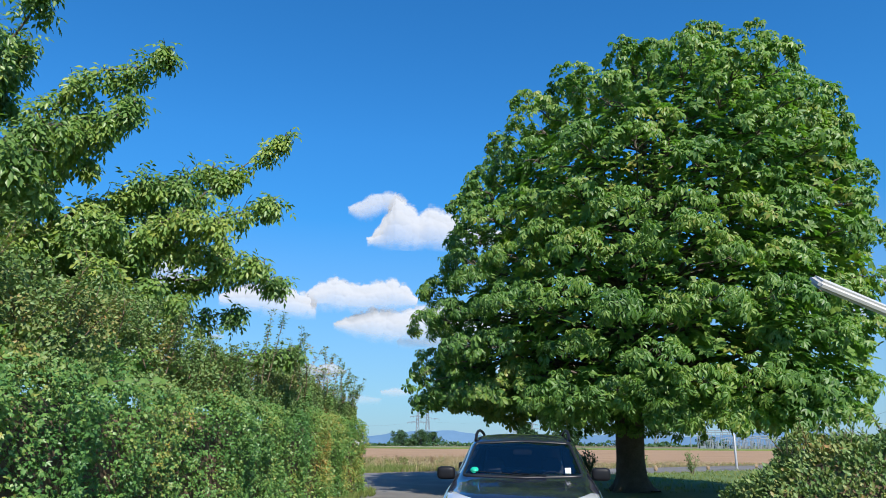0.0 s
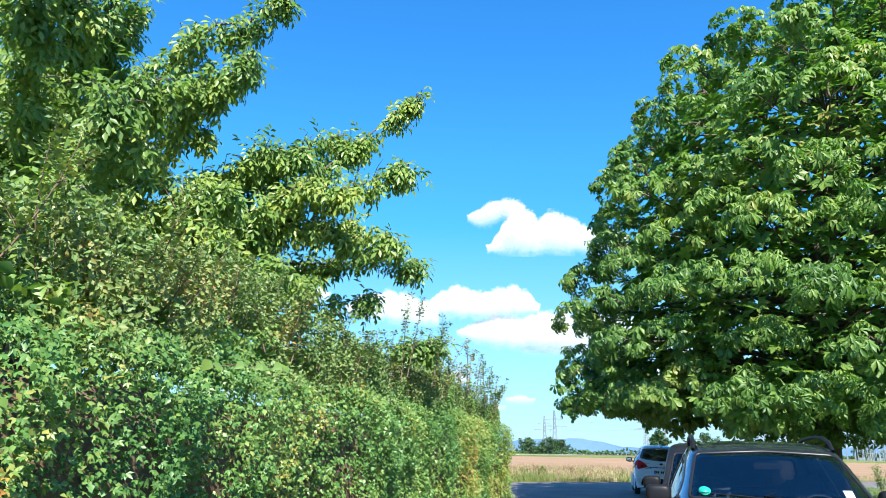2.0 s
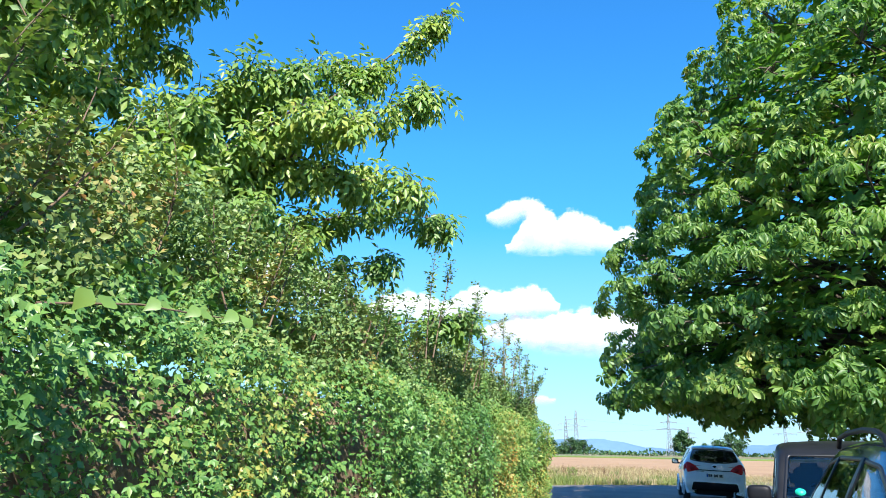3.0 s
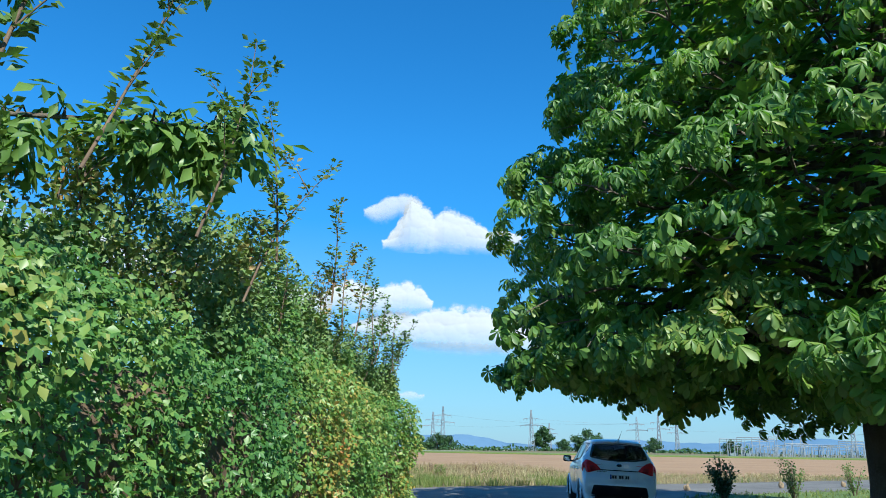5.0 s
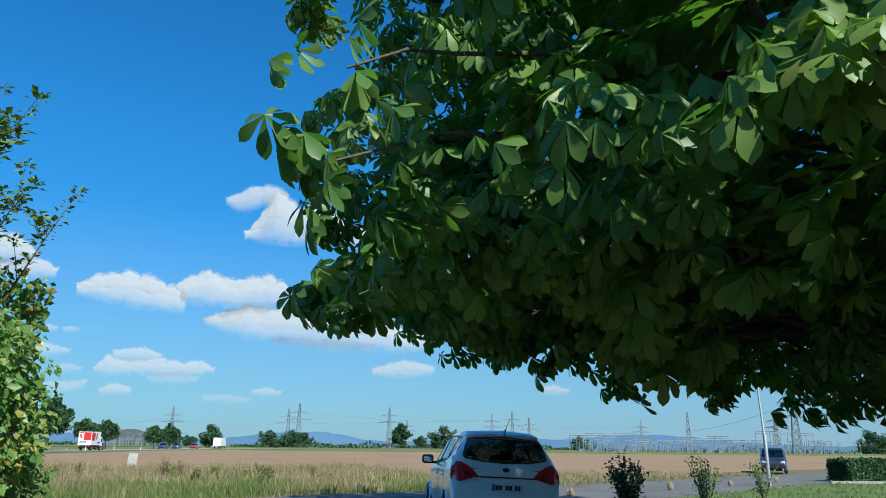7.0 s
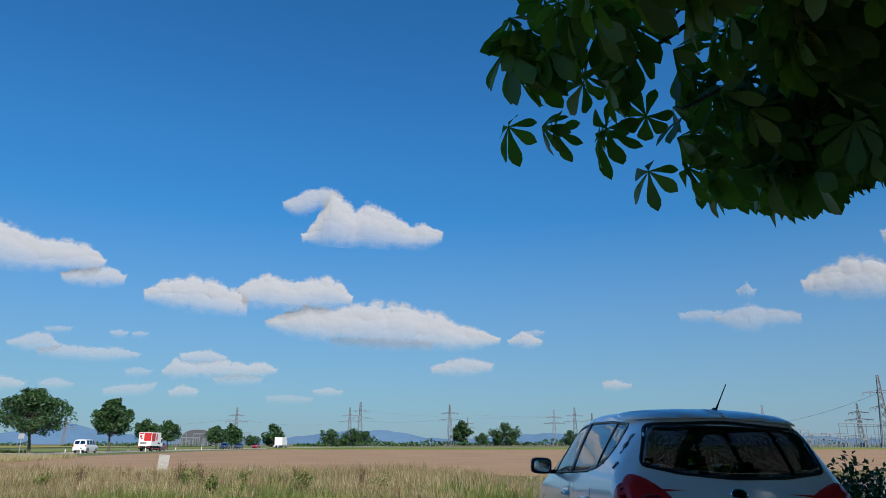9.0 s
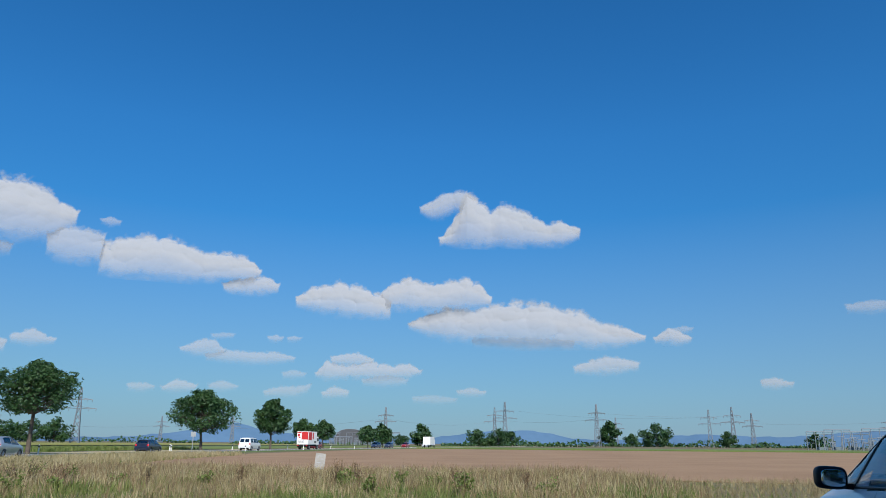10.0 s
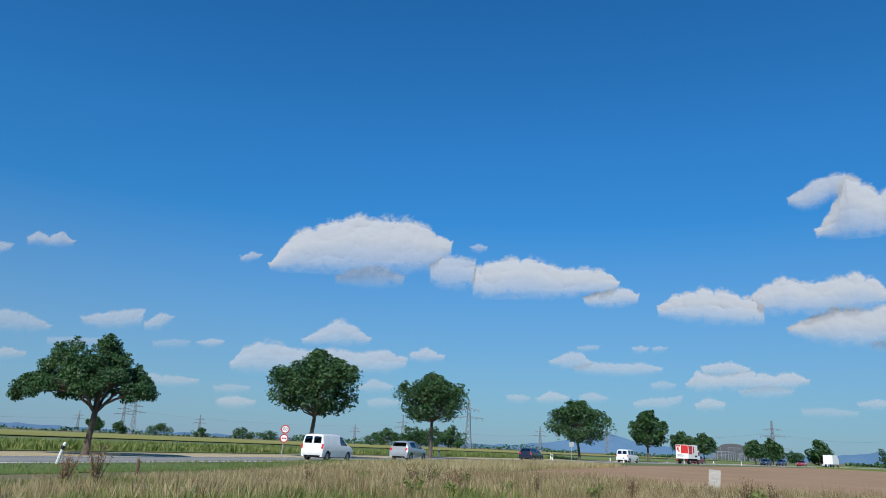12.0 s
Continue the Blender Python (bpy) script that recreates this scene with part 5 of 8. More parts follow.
def patch(tree, outline, axis, proud=0.004, thick=0.008, hole=None, cut=0.07):
    """A thin panel in the outline's shape laid on the skin; with a hole it is a rim."""
    place, way = AXIS[axis]
    bm = bmesh.new()
    ring = [bm.verts.new((x, y, 0)) for x, y in outline]
    if hole is not None:
        inner = [bm.verts.new((x, y, 0)) for x, y in hole]
        for i in range(len(ring)):
            j = (i + 1) % len(ring)
            bm.faces.new((ring[i], ring[j], inner[j], inner[i]))
    else:
        bmesh.ops.triangulate(bm, faces=[bm.faces.new(ring)])
        for _ in range(4):
            long = [e for e in bm.edges if e.calc_length() > cut]
            if not long:
                break
            bmesh.ops.subdivide_edges(bm, edges=long, cuts=1)
            bmesh.ops.triangulate(bm, faces=[f for f in bm.faces if len(f.verts) > 4])
    w = Vector(way)
    for v in bm.verts:
        o = Vector(place(v.co.x, v.co.y))
        hit, nrm, _, _ = tree.ray_cast(o, w)
        if hit is None:
            hit, nrm, _, _ = tree.find_nearest(o + w * 2.0)
        if nrm.dot(w) > 0:
            nrm = -nrm
        v.co = hit + nrm * proud
    bmesh.ops.recalc_face_normals(bm, faces=bm.faces[:])
    if sum(f.normal.dot(w) for f in bm.faces) > 0:
        bmesh.ops.reverse_faces(bm, faces=bm.faces[:])
    back = bmesh.ops.extrude_face_region(bm, geom=bm.faces[:])
    done = {g for g in back["geom"] if isinstance(g, bmesh.types.BMVert)}
    for v in bm.verts:
        if v not in done:
            v.co += w * thick
    for f in bm.faces:
        f.smooth = True
    return bm


def wheel_parts(parent, x, y, r=0.31, w=0.2):
    s = 1 if x > 0 else -1
    bm = bmesh.new()
    prof = [(r * 0.62, -w / 2), (r * 0.93, -w / 2), (r, -w * 0.34), (r, w * 0.34), (r * 0.93, w / 2), (r * 0.62, w / 2)]
    n = 24
    V = [[bm.verts.new((x + b, y + a * math.cos(2 * math.pi * k / n), r + a * math.sin(2 * math.pi * k / n))) for a, b in prof] for k in range(n)]
    for k in range(n):
        for i in range(len(prof) - 1):
            f = bm.faces.new((V[k][i], V[(k + 1) % n][i], V[(k + 1) % n][i + 1], V[k][i + 1]))
            f.smooth = True
    wheel = part("wheel", bm, M_TYRE, parent, "black rubber tyre")
    bm = bmesh.new()
    xo = x + s * (w / 2 - 0.02)
    hub = bm.verts.new((xo + s * 0.01, y, r))
    R = [bm.verts.new((xo - s * (0.03 if k % 2 else 0.0), y + r * 0.64 * math.cos(2 * math.pi * k / 20), r + r * 0.64 * math.sin(2 * math.pi * k / 20))) for k in range(20)]
    for k in range(20):
        bm.faces.new((hub, R[k], R[(k + 1) % 20]))
    part("rim", bm, M_RIM, wheel, "silver alloy rim")
    return wheel


def seat_parts(parent, x, y, z=0.55):
    bm = bmesh.new()
    box(bm, x - 0.24, x + 0.24, y - 0.1, y + 0.42, z - 0.25, z - 0.05, bevel=0.05)
    box(bm, x - 0.23, x + 0.23, y - 0.22, y - 0.08, z - 0.1, z + 0.50, bevel=0.05)
    box(bm, x - 0.13, x + 0.13, y - 0.22, y - 0.12, z + 0.56, z + 0.76, bevel=0.045)
    box(bm, x - 0.07, x - 0.05, y - 0.18, y - 0.16, z + 0.48, z + 0.58)
    box(bm, x + 0.05, x + 0.07, y - 0.18, y - 0.16, z + 0.48, z + 0.58)
    return part("seat", bm, M_SEAT, parent, "dark grey cloth seat with headrest")


def mirror_parts(parent, x, y, z, mat, s):
    def pillow(hx, hy, hz, at):
        bm = bmesh.new()
        bmesh.ops.create_cube(bm, size=2.0)
        bmesh.ops.subdivide_edges(bm, edges=bm.edges[:], cuts=5, use_grid_fill=True)
        for v in bm.verts:
            k = (abs(v.co.x) ** 4 + abs(v.co.y) ** 4 + abs(v.co.z) ** 4) ** 0.25
            v.co = Vector((at[0] + v.co.x / k * hx, at[1] + v.co.y / k * hy, at[2] + v.co.z / k * hz))
        for f in bm.faces:
            f.smooth = True
        return bm

    bm = pillow(0.115, 0.07, 0.08, (x, y, z))
    box(bm, min(x, x - s * 0.2), max(x, x - s * 0.2), y - 0.02, y + 0.03, z - 0.075, z - 0.035, bevel=0.01)
    m = part("wing_mirror", bm, mat, parent)
    part("mirror_glass", pillow(0.09, 0.006, 0.058, (x, y - 0.066, z)), M_CHROME, m, "mirror glass")
    return m


def car(name, label, at, rz, stations, body, windows, size=1.0, wheels=(0.78, 3.28), glass=None, seats=True, trim=True, category="car", group="", wheel_r=0.31, rubber=0.028):
    """A car with a skin, cut windows with seals and panes, wheels, mirrors and seats. windows: name, axis, outline."""
    t = thing(name, label, category, at, rz, group)
    t.scale = (size, size, size)
    glass = glass or M_GLASS
    G = loft(stations)
    n, m = G.shape[:2]
    V = G.reshape(-1, 3)
    i, j = np.meshgrid(np.arange(n - 1), np.arange(m - 1), indexing="ij")
    Q = np.stack([i * m + j, i * m + j + 1, (i + 1) * m + j + 1, (i + 1) * m + j], -1).reshape(-1, 4)
    whole = BVHTree.FromPolygons([tuple(v) for v in V], [tuple(q) for q in Q])
    c = V[Q].mean(1)
    nrm = np.cross(V[Q[:, 1]] - V[Q[:, 0]], V[Q[:, 3]] - V[Q[:, 0]])
    nrm /= np.maximum(np.linalg.norm(nrm, axis=1, keepdims=True), 1e-9)
    gone = np.zeros(len(Q), bool)
    for _, axis, outline in windows:
        cut = shrink(outline, 0.022)
        if axis in ("left", "right"):
            s = -1 if axis == "left" else 1
            gone |= inside(cut, c[:, 1:3]) & (c[:, 0] * s > 0.3) & (c[:, 2] > 0.6)
        else:
            half = (c[:, 1] < 1.2) if axis == "rear" else (c[:, 1] > 1.6)
            gone |= inside(cut, c[:, [0, 2]]) & half & (np.abs(nrm[:, 1]) > 0.25)
    for wy in wheels:
        gone |= (np.hypot(c[:, 1] - wy, c[:, 2] - wheel_r) < wheel_r + 0.05) & (np.abs(c[:, 0]) > 0.5) & (c[:, 2] < 2 * wheel_r + 0.1)
    shell = part("body", mesh_of("body", V, Q[~gone], (body,), smooth=True), None, t)
    tree = whole
    for label_w, axis, outline in windows:
        o = dense(outline)
        part(label_w + "_seal", patch(tree, o, axis, 0.003, 0.006, shrink(o, rubber)), M_SEAL, shell)
        pane = part(label_w, patch(tree, shrink(o, 0.015), axis, 0.0015, 0.004), M_PRIVACY if label_w == "rear_window" else glass, shell, "glossy car window glass")
        pane.visible_shadow = False
    for wy in wheels:
        for s in (-1, 1):
            wheel_parts(t, s * (max(v[5] for v in stations) - 0.12), wy, wheel_r)
        arch = [(math.cos(a) * (wheel_r + 0.055) + wy, math.sin(a) * (wheel_r + 0.055) + wheel_r) for a in np.linspace(-0.35, math.pi + 0.35, 18)]
        if trim:
            hw = max(v[5] for v in stations) - 0.012
            for s in (-1, 1):
                part("arch_trim", tubes_mesh("arch_trim", [([(s * hw, a, b) for a, b in arch], [0.022] * len(arch))], (M_TRIM if name == "suv" else body,), 6), None, t)
    L = max(v[0] for v in stations)
    part("underbody", box_bm(-0.55, 0.55, 0.15, L - 0.15, 0.2, 0.34), M_UNDER, t)
    if seats:
        part("cabin_floor", box_bm(-0.8, 0.8, 0.3, L - 1.0, 0.35, 0.42), M_UNDER, t)
        for sx in (-0.38, 0.38):
            seat_parts(t, sx, L * 0.5, 0.54)
        for sx in (-0.45, 0.0, 0.45):
            if sx or name != "suv":
                seat_parts(t, sx, L * 0.27, 0.46)
        bm = bmesh.new()
        box(bm, -0.7, 0.7, L * 0.66, L * 0.80, 0.62, 0.98, bevel=0.06)
        part("dashboard", bm, M_TRIM, t)
        ring = [(-0.36 + 0.18 * math.cos(a), L * 0.645 - 0.06 * math.sin(a), 0.98 + 0.17 * math.sin(a)) for a in np.linspace(0, 2 * math.pi, 19)]
        part("steering_wheel", tubes_mesh("steering_wheel", [(ring, [0.016] * 19)], (M_TRIM,), 6), None, t)
    return t, tree


def bars(parent, name, axis_at, rows, mat):
    """Unreadable lettering as plain bars in the plane y = const: x0, x1, z0, z1."""
    y, s = axis_at
    for x0, x1, z0, z1 in rows:
        part(name, box_bm(x0, x1, min(y, y + s * 0.004), max(y, y + s * 0.004), z0, z1), mat, parent)


def make_white_hatchback():
    paint_w = paint("silver white car paint", (0.80, 0.83, 0.87), 0.28, 0.0)
    back = rounded([(-0.745, 1.165), (-0.42, 1.115), (0.0, 1.095), (0.42, 1.115), (0.745, 1.165), (0.645, 1.47), (0.0, 1.51), (-0.645, 1.47)], 0.06)
    wind = rounded([(-0.68, 1.08), (0.68, 1.08), (0.58, 1.52), (-0.58, 1.52)], 0.06)
    side = rounded([(0.58, 1.30), (0.66, 1.20), (0.84, 1.125), (1.15, 1.085), (1.75, 1.055), (3.06, 1.005), (2.66, 1.35), (2.25, 1.475), (1.75, 1.51), (1.10, 1.505), (0.60, 1.475)], 0.06)
    wins = [("rear_window", "rear", back), ("windscreen", "front", wind), ("side_window", "left", side), ("side_window", "right", side)]
    t, tree = car("hatchback", "silver-white compact hatchback parked at the end of the lane", (2.27, 27.78, 0.03), -3.0, [(a, b, c, d * 1.06, e, f * 1.06, g, h * 1.06) for a, b, c, d, e, f, g, h in HATCH], paint_w, wins, 1.0, glass=M_DARK_GLASS, rubber=0.019)
    t.scale = (0.93, 1.0, 1.02)
    t.rotation_euler = (0, radians(2.4), radians(-3.0))
    for ax in ("left", "right"):
        for y0, y1, lean in ((1.70, 1.80, 0.05), (0.86, 0.90, 0.02), (2.60, 2.64, -0.10)):
            top, foot = (1.50, 1.065) if 1 < y0 < 2 else (1.485, 1.13) if y0 < 1 else (1.36, 1.03)
            part("pillar", patch(tree, [(y0, foot), (y1, foot), (y1 + lean, top), (y0 + lean, top)], ax, 0.007, 0.02), M_SEAL, t, "black window pillar")
    for s in (-1, 1):
        lamp = rounded(np.array([(0.88, 1.04), (0.84, 0.84), (0.80, 0.81), (0.62, 0.86), (0.46, 0.90), (0.58, 1.01), (0.72, 1.085), (0.82, 1.11)]) * np.array([s, 1]), 0.04)
        lo = part("tail_lamp", patch(tree, lamp, "rear", 0.016, 0.03), M_RED_LAMP, t, "red wrap-round tail lamp")
        ins = rounded(np.array([(0.76, 0.97), (0.72, 0.86), (0.56, 0.88), (0.64, 0.98)]) * np.array([s, 1]), 0.03)
        part("lamp_lens", patch(tree, ins, "rear", 0.021, 0.004), M_DARK_RED, lo)
        side = rounded([(0.02, 0.84), (0.16, 0.88), (0.20, 1.0), (0.14, 1.10), (0.04, 1.06)], 0.04)
        part("lamp_side", patch(tree, side, "left" if s < 0 else "right", 0.012, 0.02), M_RED_LAMP, lo)
        mirror_parts(t, s * 1.05, 2.62, 1.09, M_TRIM, s)
    part("spoiler", patch(tree, rounded([(-0.67, 1.475), (0.0, 1.51), (0.67, 1.475), (0.635, 1.545), (0, 1.58), (-0.635, 1.545)], 0.03), "rear", 0.03, 0.05), paint_w, t, "body-coloured rear spoiler")
    part("tailgate_strip", patch(tree, [(-0.56, 0.885), (0.56, 0.885), (0.56, 0.905), (-0.56, 0.905)], "rear", 0.008, 0.006), M_TRIM, t)
    emblem = [(0.07 * math.cos(a), 1.005 + 0.036 * math.sin(a)) for a in np.linspace(0, 2 * math.pi, 20, endpoint=False)]
    e = part("emblem", patch(tree, emblem, "rear", 0.012, 0.006), M_CHROME, t, "oval badge")
    part("emblem_face", patch(tree, np.array([(0.058 * math.cos(a), 1.005 + 0.026 * math.sin(a)) for a in np.linspace(0, 2 * math.pi, 16, endpoint=False)]), "rear", 0.015, 0.004), M_TRIM, e)
    pl = part("number_plate", box_bm(-0.26, 0.26, -0.045, -0.03, 0.70, 0.81, bevel=0.004), M_PLATE, t, "white number plate")
    bars(pl, "plate_bar", (-0.045, -1), [(-0.20, -0.15, 0.72, 0.79), (-0.14, -0.09, 0.72, 0.79), (-0.03, 0.02, 0.72, 0.79), (0.03, 0.08, 0.72, 0.79), (0.13, 0.17, 0.72, 0.79), (0.18, 0.22, 0.72, 0.79)], M_DECAL)
    part("plate_flag", box_bm(-0.255, -0.215, -0.049, -0.0455, 0.705, 0.805), plain("blue plate band", (0.01, 0.06, 0.35), 0.4), pl)
    part("bumper_insert", patch(tree, rounded([(-0.72, 0.34), (0.72, 0.34), (0.66, 0.56), (-0.66, 0.56)], 0.05), "rear", 0.008, 0.01), M_TRIM, t, "black lower bumper")
    for k in range(7):
        x0 = -0.56 + k * 0.035
        part("badge_bar", patch(tree, [(x0, 0.845), (x0 + 0.024, 0.845), (x0 + 0.024, 0.868), (x0, 0.868)], "rear", 0.008, 0.004), M_CHROME, t)
    ant = [(0.08, 0.62, 1.585), (0.10, 0.58, 1.66), (0.145, 0.52, 1.80)]
    part("aerial", tubes_mesh("aerial", [(ant, (0.012, 0.006, 0.004)), ([(0.08, 0.66, 1.58), (0.08, 0.62, 1.60), (0.08, 0.58, 1.60)], (0.03, 0.026, 0.01))], (M_TRIM,), 8), None, t)
    # door seams and handles
    for y0 in (1.72, 0.92):
        for ax in ("left", "right"):
            part("door_seam", patch(tree, [(y0 - 0.005, 0.38), (y0 + 0.005, 0.38), (y0 + 0.03, 0.97), (y0 + 0.02, 0.97)], ax, 0.002, 0.004), M_SEAL, t)
            part("door_handle", patch(tree, rounded([(y0 + 0.06, 0.86), (y0 + 0.26, 0.86), (y0 + 0.26, 0.895), (y0 + 0.06, 0.895)], 0.015), ax, 0.025, 0.03), paint_w, t)
    # the treble clef and the ink-blot flower on the rear pillar
    def stroke(points):
        found = [tree.ray_cast(Vector((-3, u, v)), Vector((1, 0, 0)))[0] for u, v in points]
        return [q + Vector((-0.004, 0, 0)) for q in found if q is not None]

    clef = [(0, -0.12), (0.10, -0.08), (0.12, 0.05), (0, 0.12), (-0.14, 0.05), (-0.17, -0.12), (-0.05, -0.25), (0.12, -0.22), (0.2, -0.05), (0.12, 0.12), (-0.06, 0.28), (-0.1, 0.42),
            (0.0, 0.56), (0.1, 0.60), (0.12, 0.5), (0.03, 0.3), (-0.01, 0.0), (0.03, -0.3), (0.04, -0.45), (-0.03, -0.55), (-0.12, -0.5), (-0.09, -0.43)]
    run = stroke([(0.40 - 0.20 * u, 1.315 + 0.125 * v) for u, v in clef])
    part("clef_decal", tubes_mesh("clef_decal", [(run, [0.003] * len(run))], (M_DECAL,), 5), None, t, "black treble clef sticker")
    rng = np.random.default_rng(5)
    runs = []
    for k in range(22):
        w = 2 * math.pi * k / 22
        r0, r1 = 0.008, rng.uniform(0.02, 0.055)
        line = stroke([(0.36 - q * math.cos(w) * 0.95 - 0.4 * q * math.sin(w), 1.165 + q * math.sin(w) * 0.72) for q in (r0, (r0 + r1) / 2, r1)])
        if len(line) == 3:
            runs.append((line, (0.004, 0.003, 0.0012)))
    part("splash_decal", tubes_mesh("splash_decal", runs, (M_DECAL,), 5), None, t, "black splash sticker")
    return t


def make_black_suv():
    p = paint("black blue car paint", (0.004, 0.007, 0.022), 0.16, 0.0, 0.8)
    side = rounded([(0.52, 1.08), (0.98, 1.025), (1.90, 0.995), (3.14, 0.97), (2.74, 1.25), (2.38, 1.43), (1.94, 1.475), (1.10, 1.485), (0.68, 1.43)], 0.06)
    back = rounded([(-0.66, 1.08), (0.66, 1.08), (0.58, 1.45), (-0.58, 1.45)], 0.07)
    wind = rounded([(-0.735, 1.10), (0.0, 1.085), (0.735, 1.10), (0.62, 1.50), (0.0, 1.53), (-0.62, 1.50)], 0.06)
    wins = [("rear_window", "rear", back), ("windscreen", "front", wind), ("side_window", "left", side), ("side_window", "right", side)]
    t, tree = car("suv", "black off-road estate car parked beside the lane", (1.25, 11.26, 0.03), 173.2, SUV, p, wins, 0.93, (0.86, 3.66), M_DARK_GLASS, wheel_r=0.35)
    for ax in ("left", "right"):
        for y0, y1, lean in ((1.88, 1.98, 0.04), (1.00, 1.06, 0.05)):
            part("pillar", patch(tree, [(y0, 0.98), (y1, 0.98), (y1 + lean, 1.47), (y0 + lean, 1.47)], ax, 0.007, 0.02), M_SEAL, t, "black window pillar")
    for s in (-1, 1):
        mirror_parts(t, s * 0.97, 2.72, 1.12, M_TRIM, s)
        lamp = rounded(np.array([(0.42, 0.79), (0.80, 0.84), (0.84, 0.94), (0.74, 0.96), (0.46, 0.90)]) * np.array([s, 1]), 0.03)
        part("headlamp", patch(tree, lamp, "front", 0.012, 0.02), M_CLEAR_LAMP, t, "clear headlamp")
        kid = rounded(np.array([(0.06, 0.66), (0.30, 0.67), (0.32, 0.80), (0.22, 0.85), (0.06, 0.84)]) * np.array([s, 1]), 0.03)
        g = part("grille", patch(tree, kid, "front", 0.012, 0.01), M_TRIM, t, "black grille in a chrome frame")
        part("grille_frame", patch(tree, kid, "front", 0.018, 0.012, shrink(kid, 0.02)), M_CHROME, g)
        rail = [(s * 0.60, 0.62, 1.55), (s * 0.605, 0.72, 1.625), (s * 0.61, 1.1, 1.655), (s * 0.61, 1.6, 1.665), (s * 0.61, 2.0, 1.645), (s * 0.615, 2.22, 1.60), (s * 0.62, 2.32, 1.52)]
        part("roof_rail", tubes_mesh("roof_rail", [(rail, [0.02] * 7)], (M_TRIM,), 8), None, t, "black roof rail")
        rear_l = rounded(np.array([(0.60, 0.84), (0.87, 0.84), (0.86, 1.00), (0.64, 1.02)]) * np.array([s, 1]), 0.03)
        part("tail_lamp", patch(tree, rear_l, "rear", 0.012, 0.02), M_RED_LAMP, t)
        crease = [(s * 0.50, 3.40, 1.0), (s * 0.47, 3.9, 1.0), (s * 0.38, 4.3, 1.0)]
        pts = []
        for a, b, _ in crease:
            hit = tree.ray_cast(Vector((a, b, 4)), Vector((0, 0, -1)))[0]
            pts.append(hit + Vector((0, 0, -0.004)))
        part("bonnet_crease", tubes_mesh("bonnet_crease", [(pts, (0.012, 0.014, 0.01))], (p,), 8), None, t)
        w0 = [(s * 0.10 - 0.18, 3.30, 1.0), (s * 0.10 + 0.22, 3.22, 1.0), (s * 0.10 + 0.52 if s > 0 else 0.02, 3.16, 1.0)]
        wp = []
        for a, b, _ in w0:
            hit = tree.ray_cast(Vector((a, b, 4)), Vector((0, 0, -1)))[0]
            wp.append(hit + Vector((0, 0.01, 0.014)))
        part("wiper", tubes_mesh("wiper", [(wp, (0.007, 0.006, 0.004))], (M_TRIM,), 6), None, t)
    disc = [(0.042 * math.cos(a), 0.875 + 0.036 * math.sin(a)) for a in np.linspace(0, 2 * math.pi, 20, endpoint=False)]
    e = part("emblem", patch(tree, disc, "front", 0.014, 0.008), M_CHROME, t, "round badge")
    for q, mt in ((0, M_WHITE), (1, M_DECAL)):
        quarter = [(0, 0.875)] + [(0.033 * math.cos(a), 0.875 + 0.028 * math.sin(a)) for a in np.linspace(q * math.pi / 2, (q + 1) * math.pi / 2, 6)]
        part("badge_quarter", patch(tree, quarter, "front", 0.018, 0.003), mt, e)
    st = np.array([(0.05 * math.cos(a), 0.033 * math.sin(a)) for a in np.linspace(0, 2 * math.pi, 16, endpoint=False)])
    part("green_badge", patch(tree, st + np.array([0.58, 1.17]), "front", 0.003, 0.002), M_GREEN, t, "green round windscreen badge")
    part("toll_sticker", patch(tree, [(-0.58, 1.14), (-0.51, 1.14), (-0.51, 1.20), (-0.58, 1.20)], "front", 0.003, 0.002), M_WHITE, t, "white windscreen sticker")
    part("rear_view_mirror", box_bm(-0.12, 0.12, 2.62, 2.66, 1.34, 1.41, bevel=0.015), M_TRIM, t)
    part("front_bumper", patch(tree, rounded([(-0.70, 0.36), (0.70, 0.36), (0.68, 0.52), (-0.68, 0.52)], 0.04), "front", 0.012, 0.02), M_TRIM, t)
    pl = part("number_plate", box_bm(-0.26, 0.26, 4.575, 4.59, 0.50, 0.61, bevel=0.004), M_PLATE, t, "white number plate")
    bars(pl, "plate_bar", (4.59, 1), [(-0.20, -0.13, 0.52, 0.59), (-0.10, -0.03, 0.52, 0.59), (0.04, 0.10, 0.52, 0.59), (0.13, 0.20, 0.52, 0.59)], M_DECAL)
    return t


def van_windows(panel=True):
    side = rounded([(2.35, 1.06), (3.35, 1.03), (2.95, 1.45), (2.70, 1.64), (2.38, 1.66)], 0.05)
    mid = rounded([(1.35, 1.08), (2.25, 1.06), (2.28, 1.68), (1.35, 1.69)], 0.05)
    rear_s = rounded([(0.32, 1.09), (1.22, 1.08), (1.22, 1.69), (0.36, 1.66)], 0.05)
    wins = [("windscreen", "front", rounded([(-0.74, 1.12), (0.74, 1.12), (0.66, 1.66), (-0.66, 1.66)], 0.06))]
    for o in ((side,) if panel else (side, mid, rear_s)):
        wins += [("side_window", "left", o), ("side_window", "right", o)]
    for s in (-1, 1):
        o = np.array([(0.06, 1.16), (0.70, 1.16), (0.65, 1.62), (0.06, 1.64)]) * np.array([s, 1])
        wins.append(("rear_window", "rear", rounded(o, 0.05)))
    return wins


def lamps_for(t, tree, rear, front):
    for s in (-1, 1):
        part("tail_lamp", patch(tree, np.array(rear) * np.array([s, 1]), "rear", 0.012, 0.02), M_RED_LAMP, t)
        part("headlamp", patch(tree, np.array(front) * np.array([s, 1]), "front", 0.012, 0.02), M_CLEAR_LAMP, t)


